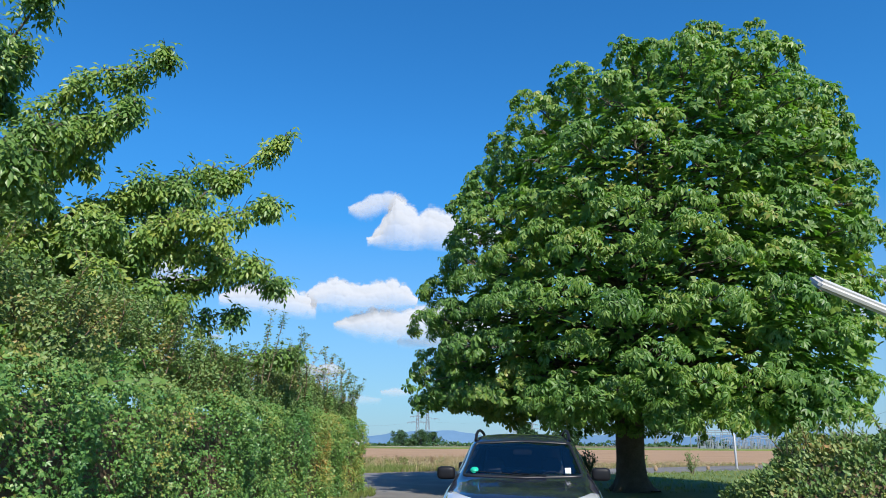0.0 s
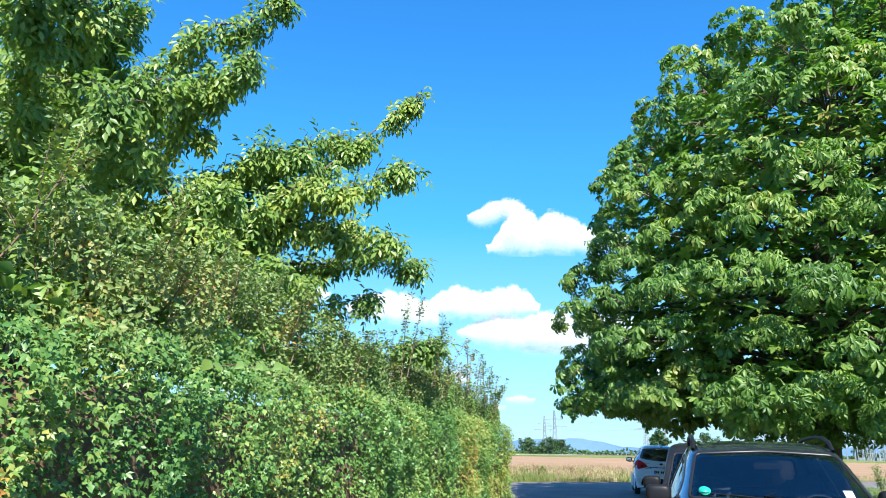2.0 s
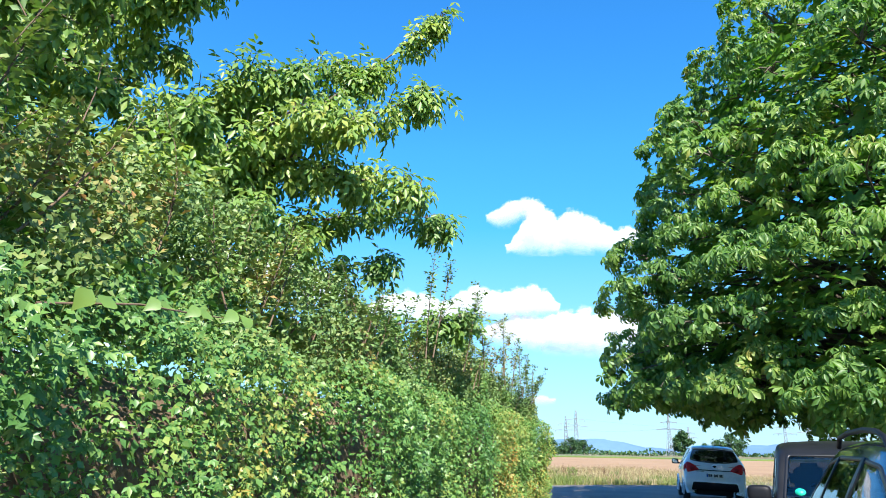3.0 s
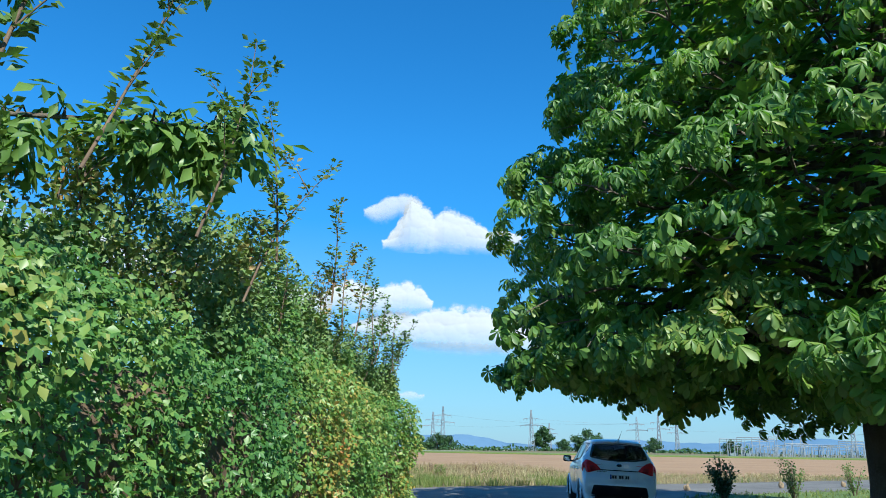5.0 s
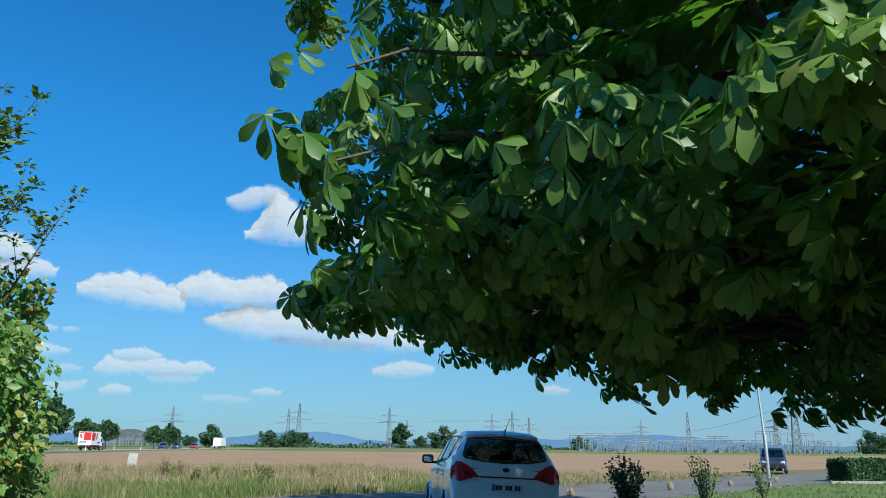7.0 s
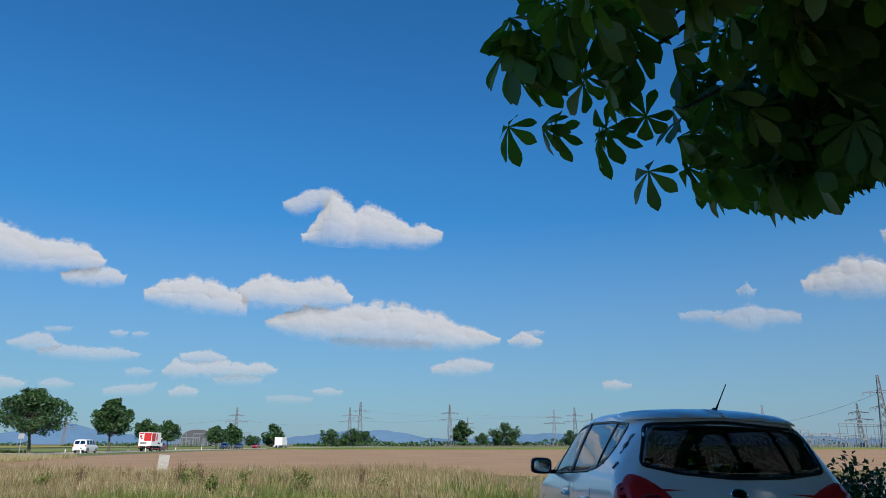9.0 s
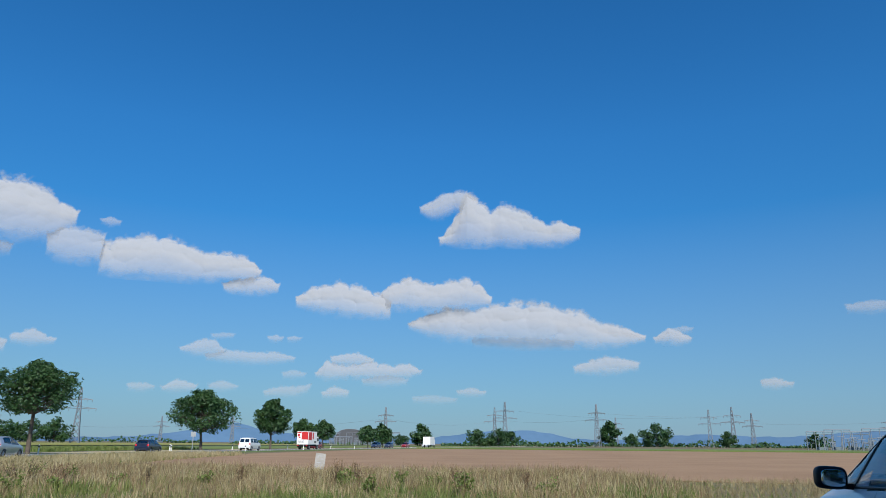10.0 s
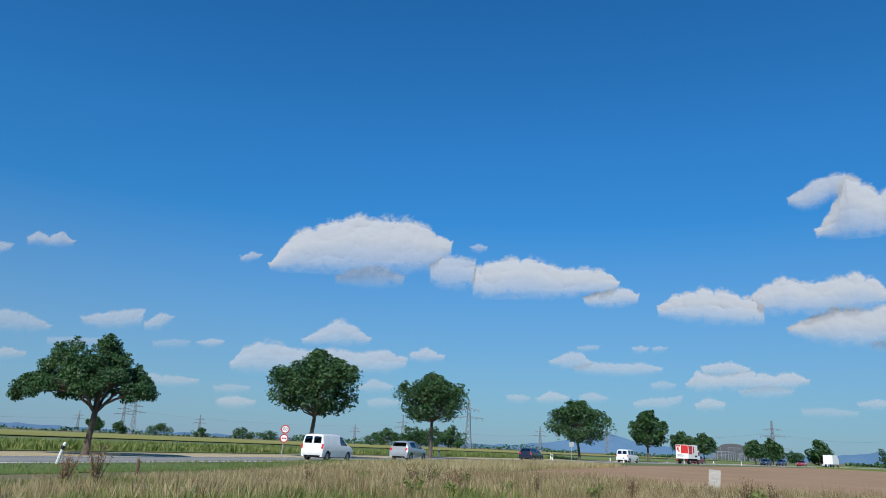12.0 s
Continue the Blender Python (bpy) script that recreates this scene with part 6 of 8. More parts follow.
def hatch_windows():
    side_f = rounded([(1.75, 0.99), (3.05, 0.965), (2.62, 1.36), (2.2, 1.49), (1.80, 1.52)], 0.05)
    side_r = rounded([(0.70, 1.10), (1.70, 1.00), (1.74, 1.52), (1.00, 1.51), (0.72, 1.46)], 0.05)
    wins = [("rear_window", "rear", rounded([(-0.66, 1.13), (0.66, 1.13), (0.6, 1.46), (-0.6, 1.46)], 0.07)), ("windscreen", "front", rounded([(-0.68, 1.08), (0.68, 1.08), (0.58, 1.52), (-0.58, 1.52)], 0.06))]
    for o in (side_f, side_r):
        wins += [("side_window", "left", o), ("side_window", "right", o)]
    return wins


REAR_LAMP, FRONT_LAMP = [(0.86, 1.0), (0.82, 0.80), (0.62, 0.82), (0.64, 1.0)], [(0.45, 0.68), (0.76, 0.70), (0.74, 0.82), (0.5, 0.80)]
VAN_REAR, VAN_FRONT = [(0.88, 1.12), (0.88, 0.80), (0.76, 0.80), (0.77, 1.12)], [(0.45, 0.70), (0.78, 0.74), (0.76, 0.90), (0.5, 0.84)]


def make_second_parked_car():
    p = paint("dark grey car paint", (0.009, 0.010, 0.013), 0.35, 0.0, 0.05)
    p.node_tree.nodes["Principled BSDF"].inputs["Specular IOR Level"].default_value = 0.12
    st = [(a * 0.63, b * 0.84, c * 0.84, d * 0.94, e * 0.84, f * 0.87, g, h * 0.87) for a, b, c, d, e, f, g, h in VAN]
    fit = {"left": (0.63, 0.84), "right": (0.63, 0.84), "rear": (0.90, 0.84), "front": (0.90, 0.84)}
    wins = [(n, x, np.asarray(o) * np.array(fit[x])) for n, x, o in van_windows(True)]
    long = rounded([(0.32, 1.08), (2.22, 1.06), (2.26, 1.68), (0.36, 1.67)], 0.06)
    wins += [("rear_side_window", ax, np.asarray(long) * np.array(fit[ax])) for ax in ("left", "right")]
    t, tree = car("small_car", "dark grey boxy two-seat car parked behind the black car", (1.72, 14.40, 0.03), 166.5, st, p, wins, 1.0, (0.46, 2.24))
    lamps_for(t, tree, np.array(VAN_REAR) * (0.86, 0.84), np.array(VAN_FRONT) * (0.86, 0.84))
    for k in (-1, 1):
        mirror_parts(t, k * 0.88, 1.98, 1.00, M_TRIM, k)
    badge = np.array([(0.05 * math.cos(a), 0.033 * math.sin(a)) for a in np.linspace(0, 2 * math.pi, 16, endpoint=False)])
    part("green_badge", patch(tree, badge + np.array([0.50, 1.03]), "front", 0.003, 0.002), M_GREEN, t, "green round windscreen badge")
    return t


def make_dark_van():
    t, tree = car("van", "dark blue-grey van parked on the side lane", (29.3, 61.0, 0.03), 146.0, VAN, paint("dark blue grey car paint", (0.018, 0.022, 0.032), 0.35, 0.2), van_windows(False), 0.86, (0.75, 3.5), M_DARK_GLASS, False, False, "van")
    lamps_for(t, tree, VAN_REAR, VAN_FRONT)


def make_traffic():
    def far_car(name, label, at, rz, st, body, wins, size, cat, lamp, wheels=(0.78, 3.28)):
        t, tree = car(name, label, at, rz, st, body, wins, size, wheels, M_DARK_GLASS, False, False, cat, "vehicles on the main road")
        lamps_for(t, tree, *lamp)
        return t

    white = paint("white vehicle paint", (0.72, 0.73, 0.73), 0.35, 0.0)
    hl, vl = (REAR_LAMP, FRONT_LAMP), (VAN_REAR, VAN_FRONT)
    far_car("delivery_van", "white panel van driving along the main road", (*road_at(63.6, 1.7), 0.05), road_turn(62), VAN, white, van_windows(True), 1.0, "van", vl, (0.75, 3.5))
    far_car("estate_car", "silver estate car driving along the main road", (*road_at(76.6, 1.7), 0.05), road_turn(74), HATCH, paint("silver car paint", (0.42, 0.45, 0.48), 0.3, 0.5), hatch_windows(), 1.02, "car", hl)
    far_car("compact_car", "dark blue small car driving along the main road", (*road_at(106.6, 1.7), 0.05), road_turn(105), HATCH, paint("dark blue car paint", (0.012, 0.018, 0.04), 0.3, 0.3), hatch_windows(), 0.98, "car", hl)
    far_car("minibus", "white passenger minibus driving along the main road", (*road_at(140.6, 1.7), 0.05), road_turn(139), VAN, white, van_windows(False), 1.12, "van", vl, (0.75, 3.5))
    far_car("red_car", "dark red small car on the main road", (*road_at(183.6, -1.7), 0.05), road_turn(182) + 180, HATCH, paint("dark red car paint", (0.22, 0.015, 0.02), 0.3, 0.1), hatch_windows(), 1.0, "car", hl)
    for d, col, nm, lb in ((226, (0.02, 0.03, 0.06), "queued_car", "dark blue car far along the main road"), (238, (0.03, 0.04, 0.07), "queued_car", "dark blue car far along the main road"), (256, (0.30, 0.02, 0.02), "queued_car", "red car far along the main road"), (282, (0.5, 0.52, 0.55), "queued_car", "silver car far along the main road")):
        far_car(nm, lb, (*road_at(d + 1.6, -1.7), 0.05), road_turn(d) + 180, HATCH, paint(lb, col, 0.3, 0.2), hatch_windows(), 1.0, "car", hl)
    # the box lorry
    x, y = road_at(166.6, 1.7)
    t = thing("box_lorry", "small lorry with a white and red box body", "lorry", (x, y, 0.05), road_turn(165), "vehicles on the main road")
    part("cargo_box", box_bm(-1.2, 1.2, 0.0, 4.6, 0.95, 3.45, bevel=0.03), M_WHITE, t, "white box body with red panels")
    red = plain("red lorry graphics", (0.55, 0.03, 0.03), 0.4)
    for x0, x1, z0, z1 in ((-0.2, 1.15, 1.9, 3.35), (-1.15, -0.3, 3.1, 3.35), (-1.0, -0.6, 2.5, 2.95), (-0.8, -0.45, 2.2, 2.45)):
        part("red_panel", box_bm(x0, x1, -0.006, -0.001, z0, z1), red, t)
    for y0, y1, z0, z1 in ((0.2, 1.9, 1.8, 3.3), (2.3, 2.9, 2.0, 3.2)):
        part("red_panel", box_bm(1.201, 1.206, y0, y1, z0, z1), red, t)
    for z in (1.35, 1.55):
        part("lettering_bar", box_bm(-0.9, 0.3, -0.006, -0.001, z, z + 0.1), M_DECAL, t)
    part("lettering_bar", box_bm(1.201, 1.206, 3.2, 4.3, 1.3, 1.6), M_DECAL, t)
    part("chassis", box_bm(-0.9, 0.9, 0.1, 6.2, 0.55, 0.92, bevel=0.02), M_UNDER, t)
    part("bumper", box_bm(-1.1, 1.1, -0.05, 0.05, 0.45, 0.62, bevel=0.02), M_TRIM, t)
    bm = bmesh.new()
    box(bm, -1.05, 1.05, 4.75, 6.3, 0.7, 2.5, bevel=0.18, seg=3)
    part("cab", bm, M_WHITE, t)
    part("cab_window", box_bm(1.051, 1.056, 5.2, 6.0, 1.6, 2.25), M_SEAL, t)
    for wy in (1.1, 5.4):
        for s in (-1, 1):
            wheel_parts(t, s * 0.95, wy, 0.42, 0.3)
    for s in (-1, 1):
        part("tail_lamp", box_bm(s * 0.9 - 0.15, s * 0.9 + 0.15, -0.06, -0.05, 0.66, 0.78), M_RED_LAMP, t)
    # the white lorry and the flat trailer far off
    x, y = road_at(269.6, 1.7)
    t = thing("white_lorry", "white box lorry far along the main road", "lorry", (x, y, 0.05), road_turn(268), "vehicles on the main road")
    part("cargo_box", box_bm(-1.25, 1.25, 0, 6, 0.9, 3.5, bevel=0.03), M_WHITE, t)
    part("cab", box_bm(-1.1, 1.1, 6.1, 7.8, 0.6, 2.7, bevel=0.15), M_WHITE, t)
    for wy in (1.4, 6.8):
        for s in (-1, 1):
            wheel_parts(t, s * 1.0, wy, 0.45, 0.3)


make_white_hatchback()
make_black_suv()
make_second_parked_car()
make_dark_van()
make_traffic()


# ---- pylons, substation, hills, clouds ----
M_STEEL = surface("galvanised grey steel", [(0.3, (0.15, 0.18, 0.21)), (0.7, (0.23, 0.265, 0.30))], 1.0, 20.0, 0.7, 0.1, 0.0)
# the blue of distance haze is put into the hills' base colour
M_HILL = surface("distant hills with blue haze painted in", [(0.3, (0.075, 0.145, 0.235)), (0.7, (0.10, 0.18, 0.28))], 0.006, 0.03, 1.0, 0.0, spec=0.0)
M_STATION = plain("dull grey-green transformer paint", (0.12, 0.16, 0.17), 0.7)
M_HALL = plain("dark grey roof sheet", (0.07, 0.075, 0.085), 0.7)
M_SIGN_POST = plain("grey steel post", (0.38, 0.39, 0.40), 0.5, 0.5)


def pylon(az, d, h, arms=(0.62, 0.78), width=0.30, turn=0.0, face=0):
    """A lattice power pylon with crossarms."""
    x, y, _ = polar(az, d)
    t = thing("power_pylon", "grey lattice steel power pylon with crossarms", "pylon", (x, y, 0), turn + az * -1, "power pylons on the plain")
    wb, wt = h * 0.075, h * 0.012
    th = 0.11 + d * 0.00016
    runs, n = [], 9
    zz = [h * (1 - (1 - i / n) ** 1.25) for i in range(n + 1)]
    half = [wb + (wt - wb) * (z / h) ** 0.75 for z in zz]
    for sx, sy in ((-1, -1), (-1, 1), (1, -1), (1, 1)):
        runs.append(([(sx * w, sy * w, z) for w, z in zip(half, zz)], [th] * (n + 1)))
    for i in range(n):
        for a, b in (((-1, -1), (1, -1)), ((1, -1), (-1, -1)), ((-1, 1), (1, 1)), ((1, 1), (-1, 1))):
            runs.append(([(a[0] * half[i], a[1] * half[i], zz[i]), (b[0] * half[i + 1], b[1] * half[i + 1], zz[i + 1])], [th * 0.6] * 2))
    part("mast", tubes_mesh("mast", runs, (M_STEEL,), 4, False), None, t)
    for k, f in enumerate(arms):
        z, s = h * f, h * width * (1.0 if k == 0 else 0.72) / 1.0
        arm = [([(-s, 0, z), (0, 0, z + h * 0.035), (s, 0, z)], [th * 0.8] * 3), ([(-s, 0, z), (s, 0, z)], [th * 0.8] * 2)]
        arm += [([(q * s, 0, z), (q * s, 0, z - h * 0.045)], [th * 0.7] * 2) for q in (-0.95, -0.55, 0.55, 0.95)]
        part("crossarm", tubes_mesh("crossarm", arm, (M_STEEL,), 4, False), None, t)
    return t


def make_pylons():
    for az, d, h in ((-60.8, 900, 22), (-57.9, 620, 24), (-57.2, 640, 28), (-52.7, 800, 22), (-41.2, 800, 20), (-37.5, 560, 22), (-32.4, 420, 28), (-26.9, 700, 23), (-21.9, 760, 26), (-10.4, 520, 26), (-1.9, 760, 38), (-1.1, 800, 46),
                     (5.9, 620, 34), (7.3, 700, 26), (14.0, 640, 30), (15.6, 640, 32), (16.9, 640, 27), (25.4, 620, 24), (35.1, 330, 17)):
        pylon(az, d, h, turn=(az * 7) % 40 - 20)
    pylon(36.6, 260, 22, (0.76, 0.55), 0.22, 10)
    pylon(29.1, 330, 17, (0.55,), 0.05, 0)


def make_cables():
    c = thing("power_line", "thin sagging power cables between the pylons", "power line", kind="structure")
    runs = []
    for (a0, d0, z0), (a1, d1, z1) in (((-1.1, 800, 38), (14.0, 640, 24)), ((5.9, 620, 22), (-1.9, 760, 26)), ((5.9, 620, 27), (15.6, 640, 25)), ((15.6, 640, 20), (25.4, 620, 19)), ((36.6, 260, 16.7), (60, 260, 16)),
                                       ((36.6, 260, 12), (60, 260, 12)), ((36.6, 260, 16.7), (29.1, 330, 9)), ((-57.2, 640, 18), (-37.5, 560, 15)), ((-37.5, 560, 15), (-26.9, 700, 15)), ((-26.9, 700, 15), (-10.4, 520, 18)), ((-10.4, 520, 18), (-1.9, 760, 25)), ((-60.8, 900, 15), (-80, 700, 18))):
        p0, p1 = Vector(polar(a0, d0, z0)), Vector(polar(a1, d1, z1))
        pts = [p0.lerp(p1, f) - Vector((0, 0, 0.03 * (p1 - p0).length * 4 * f * (1 - f) * 0.6)) for f in np.linspace(0, 1, 12)]
        runs.append((pts, [0.05] * 12))
    part("cable", tubes_mesh("cable", runs, (M_STEEL,), 4, False), None, c)["kind"] = "stuff"


def make_substation(name, az0, az1, d, seed, n):
    """Gantries, posts and boxes of a transformer yard."""
    rng = np.random.default_rng(seed)
    t = thing(name, "grey transformer station with rows of steel gantries", "substation")
    for k in range(n):
        a = az0 + (az1 - az0) * (k + 0.5) / n
        dd = d + rng.uniform(-25, 40)
        h = rng.choice([5.0, 6.5, 8.0])
        w = (az1 - az0) / n * math.pi / 180 * dd * 0.75
        x, y, _ = polar(a, dd)
        runs = []
        for s in (-1, -0.33, 0.33, 1):
            runs.append(([(x + s * w, y, 0), (x + s * w, y, h)], [0.16, 0.12]))
        runs.append(([(x - w, y, h), (x + w, y, h)], [0.16, 0.16]))
        runs.append(([(x - w, y, h - 0.8), (x + w, y, h - 0.8)], [0.12, 0.12]))
        for i in range(14):
            q = x - w + 2 * w * rng.uniform(0, 1)
            hh = rng.uniform(2.5, 5.0)
            yy = y - rng.uniform(2, 20)
            runs.append(([(q, yy, 0), (q, yy, hh)], [0.14, 0.10]))
            if i % 2:
                runs.append(([(q - 1.2, yy, hh), (q + 1.2, yy, hh)], [0.10, 0.10]))
        part("gantry", tubes_mesh("gantry", runs, (M_STEEL,), 4, False), None, t)["kind"] = "stuff"
    bm = bmesh.new()
    for k in range(n // 2):
        x, y, _ = polar(rng.uniform(az0, az1), d + rng.uniform(-20, 30))
        s = rng.uniform(0.8, 1.6)
        box(bm, x - s, x + s, y - 1.5, y + 1.5, 0, rng.uniform(1.2, 2.2))
    part("transformer", bm, M_STATION, t)["kind"] = "stuff"
    # the fence in front
    runs = []
    for a in np.arange(az0, az1, 0.45):
        p = polar(a, d - 40)
        runs.append(([p, (p[0], p[1], 2.2)], [0.07, 0.07]))
    part("fence", tubes_mesh("fence", runs, (M_STEEL,), 4, False), None, t)["kind"] = "stuff"


def make_domed_hall():
    """A big dark vaulted hall behind the station, with ribs over its roof."""
    x, y, _ = polar(-13.1, 560)
    t = thing("domed_hall", "large dark grey hall with a ribbed vaulted roof", "hall", (x, y, 0), 13)
    w, h, deep = 11.5, 11.0, 14.0
    arc = [(w * math.copysign(abs(math.cos(a)) ** 0.7, math.cos(a)), h * math.sin(a) ** 0.8) for a in np.linspace(0.001, math.pi - 0.001, 19)]
    V = [(p, s * deep, z) for s in (-1, 1) for p, z in arc]
    n = len(arc)
    roof = mesh_of("roof", V, np.array([(i, i + 1, n + i + 1, n + i) for i in range(n - 1)]), (M_HALL,))
    part("roof", roof, None, t)
    for s in (-1, 1):
        bm = bmesh.new()
        bm.faces.new([bm.verts.new((p, s * deep, z)) for p, z in arc])
        part("gable_wall", bm, M_HALL, t)
    for k in range(9):
        q = -deep + 2 * deep * k / 8
        part("rib", tubes_mesh("rib", [([(p * 1.01, q, z * 1.01) for p, z in arc], [0.16] * n)], (M_STEEL,), 4, False), None, t)
    for i in range(2, n - 2, 2):
        p, z = arc[i]
        part("purlin", tubes_mesh("purlin", [([(p * 1.01, -deep - 0.1, z * 1.01), (p * 1.01, deep + 0.1, z * 1.01)], [0.14, 0.14])], (M_STEEL,), 4, False), None, t)


def make_hills():
    az = np.linspace(-110, 110, 441)
    base = 0.30 + 0.05 * np.sin(az * 0.35)
    el = base + 1.0 * np.exp(-((az + 22.4) / 2.6) ** 2) + 0.38 * np.exp(-((az + 18.0) / 5) ** 2) + 0.25 * np.exp(-((az + 26.5) / 2) ** 2)
    el += 0.72 * np.exp(-((az + 2.0) / 4.2) ** 2) + 0.3 * np.exp(-((az - 1.5) / 2.0) ** 2) + 0.55 * np.exp(-((az - 13.5) / 4.5) ** 2) + 0.75 * np.exp(-((az - 26) / 6.5) ** 2) - 0.22 * np.exp(-((az + 45) / 12) ** 2)
    el += 0.035 * np.sin(az * 2.9) + 0.02 * np.sin(az * 7.3 + 1)
    d = 2550.0
    V, Q = [], []
    for a, e in zip(az, el):
        x, y, _ = polar(a, d)
        x2, y2, _ = polar(a, d + 120)
        V += [(x, y, -6.0), (x2, y2, (d + 120) * math.tan(radians(max(0.05, e))))]
    for i in range(len(az) - 1):
        Q.append((i * 2, i * 2 + 1, i * 2 + 3, i * 2 + 2))
    tagged(new("backdrop_hills", mesh_of("backdrop_hills", V, np.array(Q), (M_HILL,))), "low wooded hills on the horizon, blue with painted haze", "hills", kind="structure")


def cloud_material():
    """Cloud, ragged and thin at its rims."""
    m, n, l, b = material("white cumulus cloud")
    df, tr, mx = n.new("ShaderNodeBsdfDiffuse"), n.new("ShaderNodeBsdfTransparent"), n.new("ShaderNodeMixShader")
    df.inputs["Color"].default_value = (0.32, 0.333, 0.355, 1)
    # normals lean to a fixed side to imitate light scattered through the cloud
    geo, even, add, unit = n.new("ShaderNodeNewGeometry"), n.new("ShaderNodeVectorMath"), n.new("ShaderNodeVectorMath"), n.new("ShaderNodeVectorMath")
    even.operation, add.operation, unit.operation = "SCALE", "ADD", "NORMALIZE"
    even.inputs["Scale"].default_value = 1.0
    add.inputs[1].default_value = (0.05, -0.40, 0.40)
    l.new(geo.outputs["Normal"], even.inputs[0])
    l.new(even.outputs[0], add.inputs[0])
    l.new(add.outputs[0], unit.inputs[0])
    l.new(unit.outputs[0], df.inputs["Normal"])
    flat = n.new("ShaderNodeVectorMath")
    flat.operation = "MULTIPLY"
    flat.inputs[1].default_value = (1.0, 0.08, 1.3)
    soft, thin, nz, co = n.new("ShaderNodeAttribute"), n.new("ShaderNodeAttribute"), n.new("ShaderNodeTexNoise"), n.new("ShaderNodeTexCoord")
    soft.attribute_name, thin.attribute_name = "soft", "thin"
    nz.inputs["Scale"].default_value, nz.inputs["Detail"].default_value, nz.inputs["Roughness"].default_value = 0.03, 4.0, 0.5
    l.new(co.outputs["Object"], flat.inputs[0])
    l.new(flat.outputs[0], nz.inputs["Vector"])
    a, r, full = n.new("ShaderNodeMath"), n.new("ShaderNodeMapRange"), n.new("ShaderNodeMath")
    a.operation, full.operation = "MULTIPLY_ADD", "MULTIPLY"
    a.inputs[1].default_value = 0.26
    l.new(nz.outputs["Fac"], a.inputs[0])
    l.new(soft.outputs["Fac"], a.inputs[2])
    r.interpolation_type = "SMOOTHSTEP"
    r.inputs["From Min"].default_value, r.inputs["From Max"].default_value = 0.03, 0.78
    l.new(a.outputs[0], r.inputs["Value"])
    l.new(r.outputs[0], full.inputs[0])
    l.new(thin.outputs["Fac"], full.inputs[1])
    l.new(full.outputs[0], mx.inputs[0])
    l.new(tr.outputs[0], mx.inputs[1])
    l.new(df.outputs[0], mx.inputs[2])
    l.new(mx.outputs[0], n["Material Output"].inputs["Surface"])
    return m


M_CLOUD = cloud_material()


def lattice(u, v, seed):
    """Smooth value noise from 0 to 1 over a plane."""
    grid = np.random.default_rng(seed).uniform(0, 1, (64, 64))
    i, j = np.floor(u).astype(int), np.floor(v).astype(int)
    f, g = u - i, v - j
    f, g = f * f * (3 - 2 * f), g * g * (3 - 2 * g)
    a, b, c, e = grid[i % 64, j % 64], grid[(i + 1) % 64, j % 64], grid[i % 64, (j + 1) % 64], grid[(i + 1) % 64, (j + 1) % 64]
    return (a * (1 - f) + b * f) * (1 - g) + (c * (1 - f) + e * f) * g


def heaps(u, v, seed, octaves=3):
    """Rounded bumps, each about one unit wide, with smaller ones on them."""
    total, k, gain = 0.0, 0.0, 1.0
    for o in range(octaves):
        jit = np.random.default_rng(seed + 31 * o).uniform(0.05, 0.95, (40, 40, 2))
        i, j = np.floor(u).astype(int), np.floor(v).astype(int)
        near = np.full(u.shape, 9.0)
        for di in (-1, 0, 1):
            for dj in (-1, 0, 1):
                p = jit[(i + di) % 40, (j + dj) % 40]
                near = np.minimum(near, (i + di + p[..., 0] - u) ** 2 + (j + dj + p[..., 1] - v) ** 2)
        total = total + gain * np.sqrt(np.clip(1.0 - near, 0, 1))
        k += gain
        gain *= 0.36
        u, v = u * 2.3 + 5.1, v * 2.3 + 1.7
    return total / k


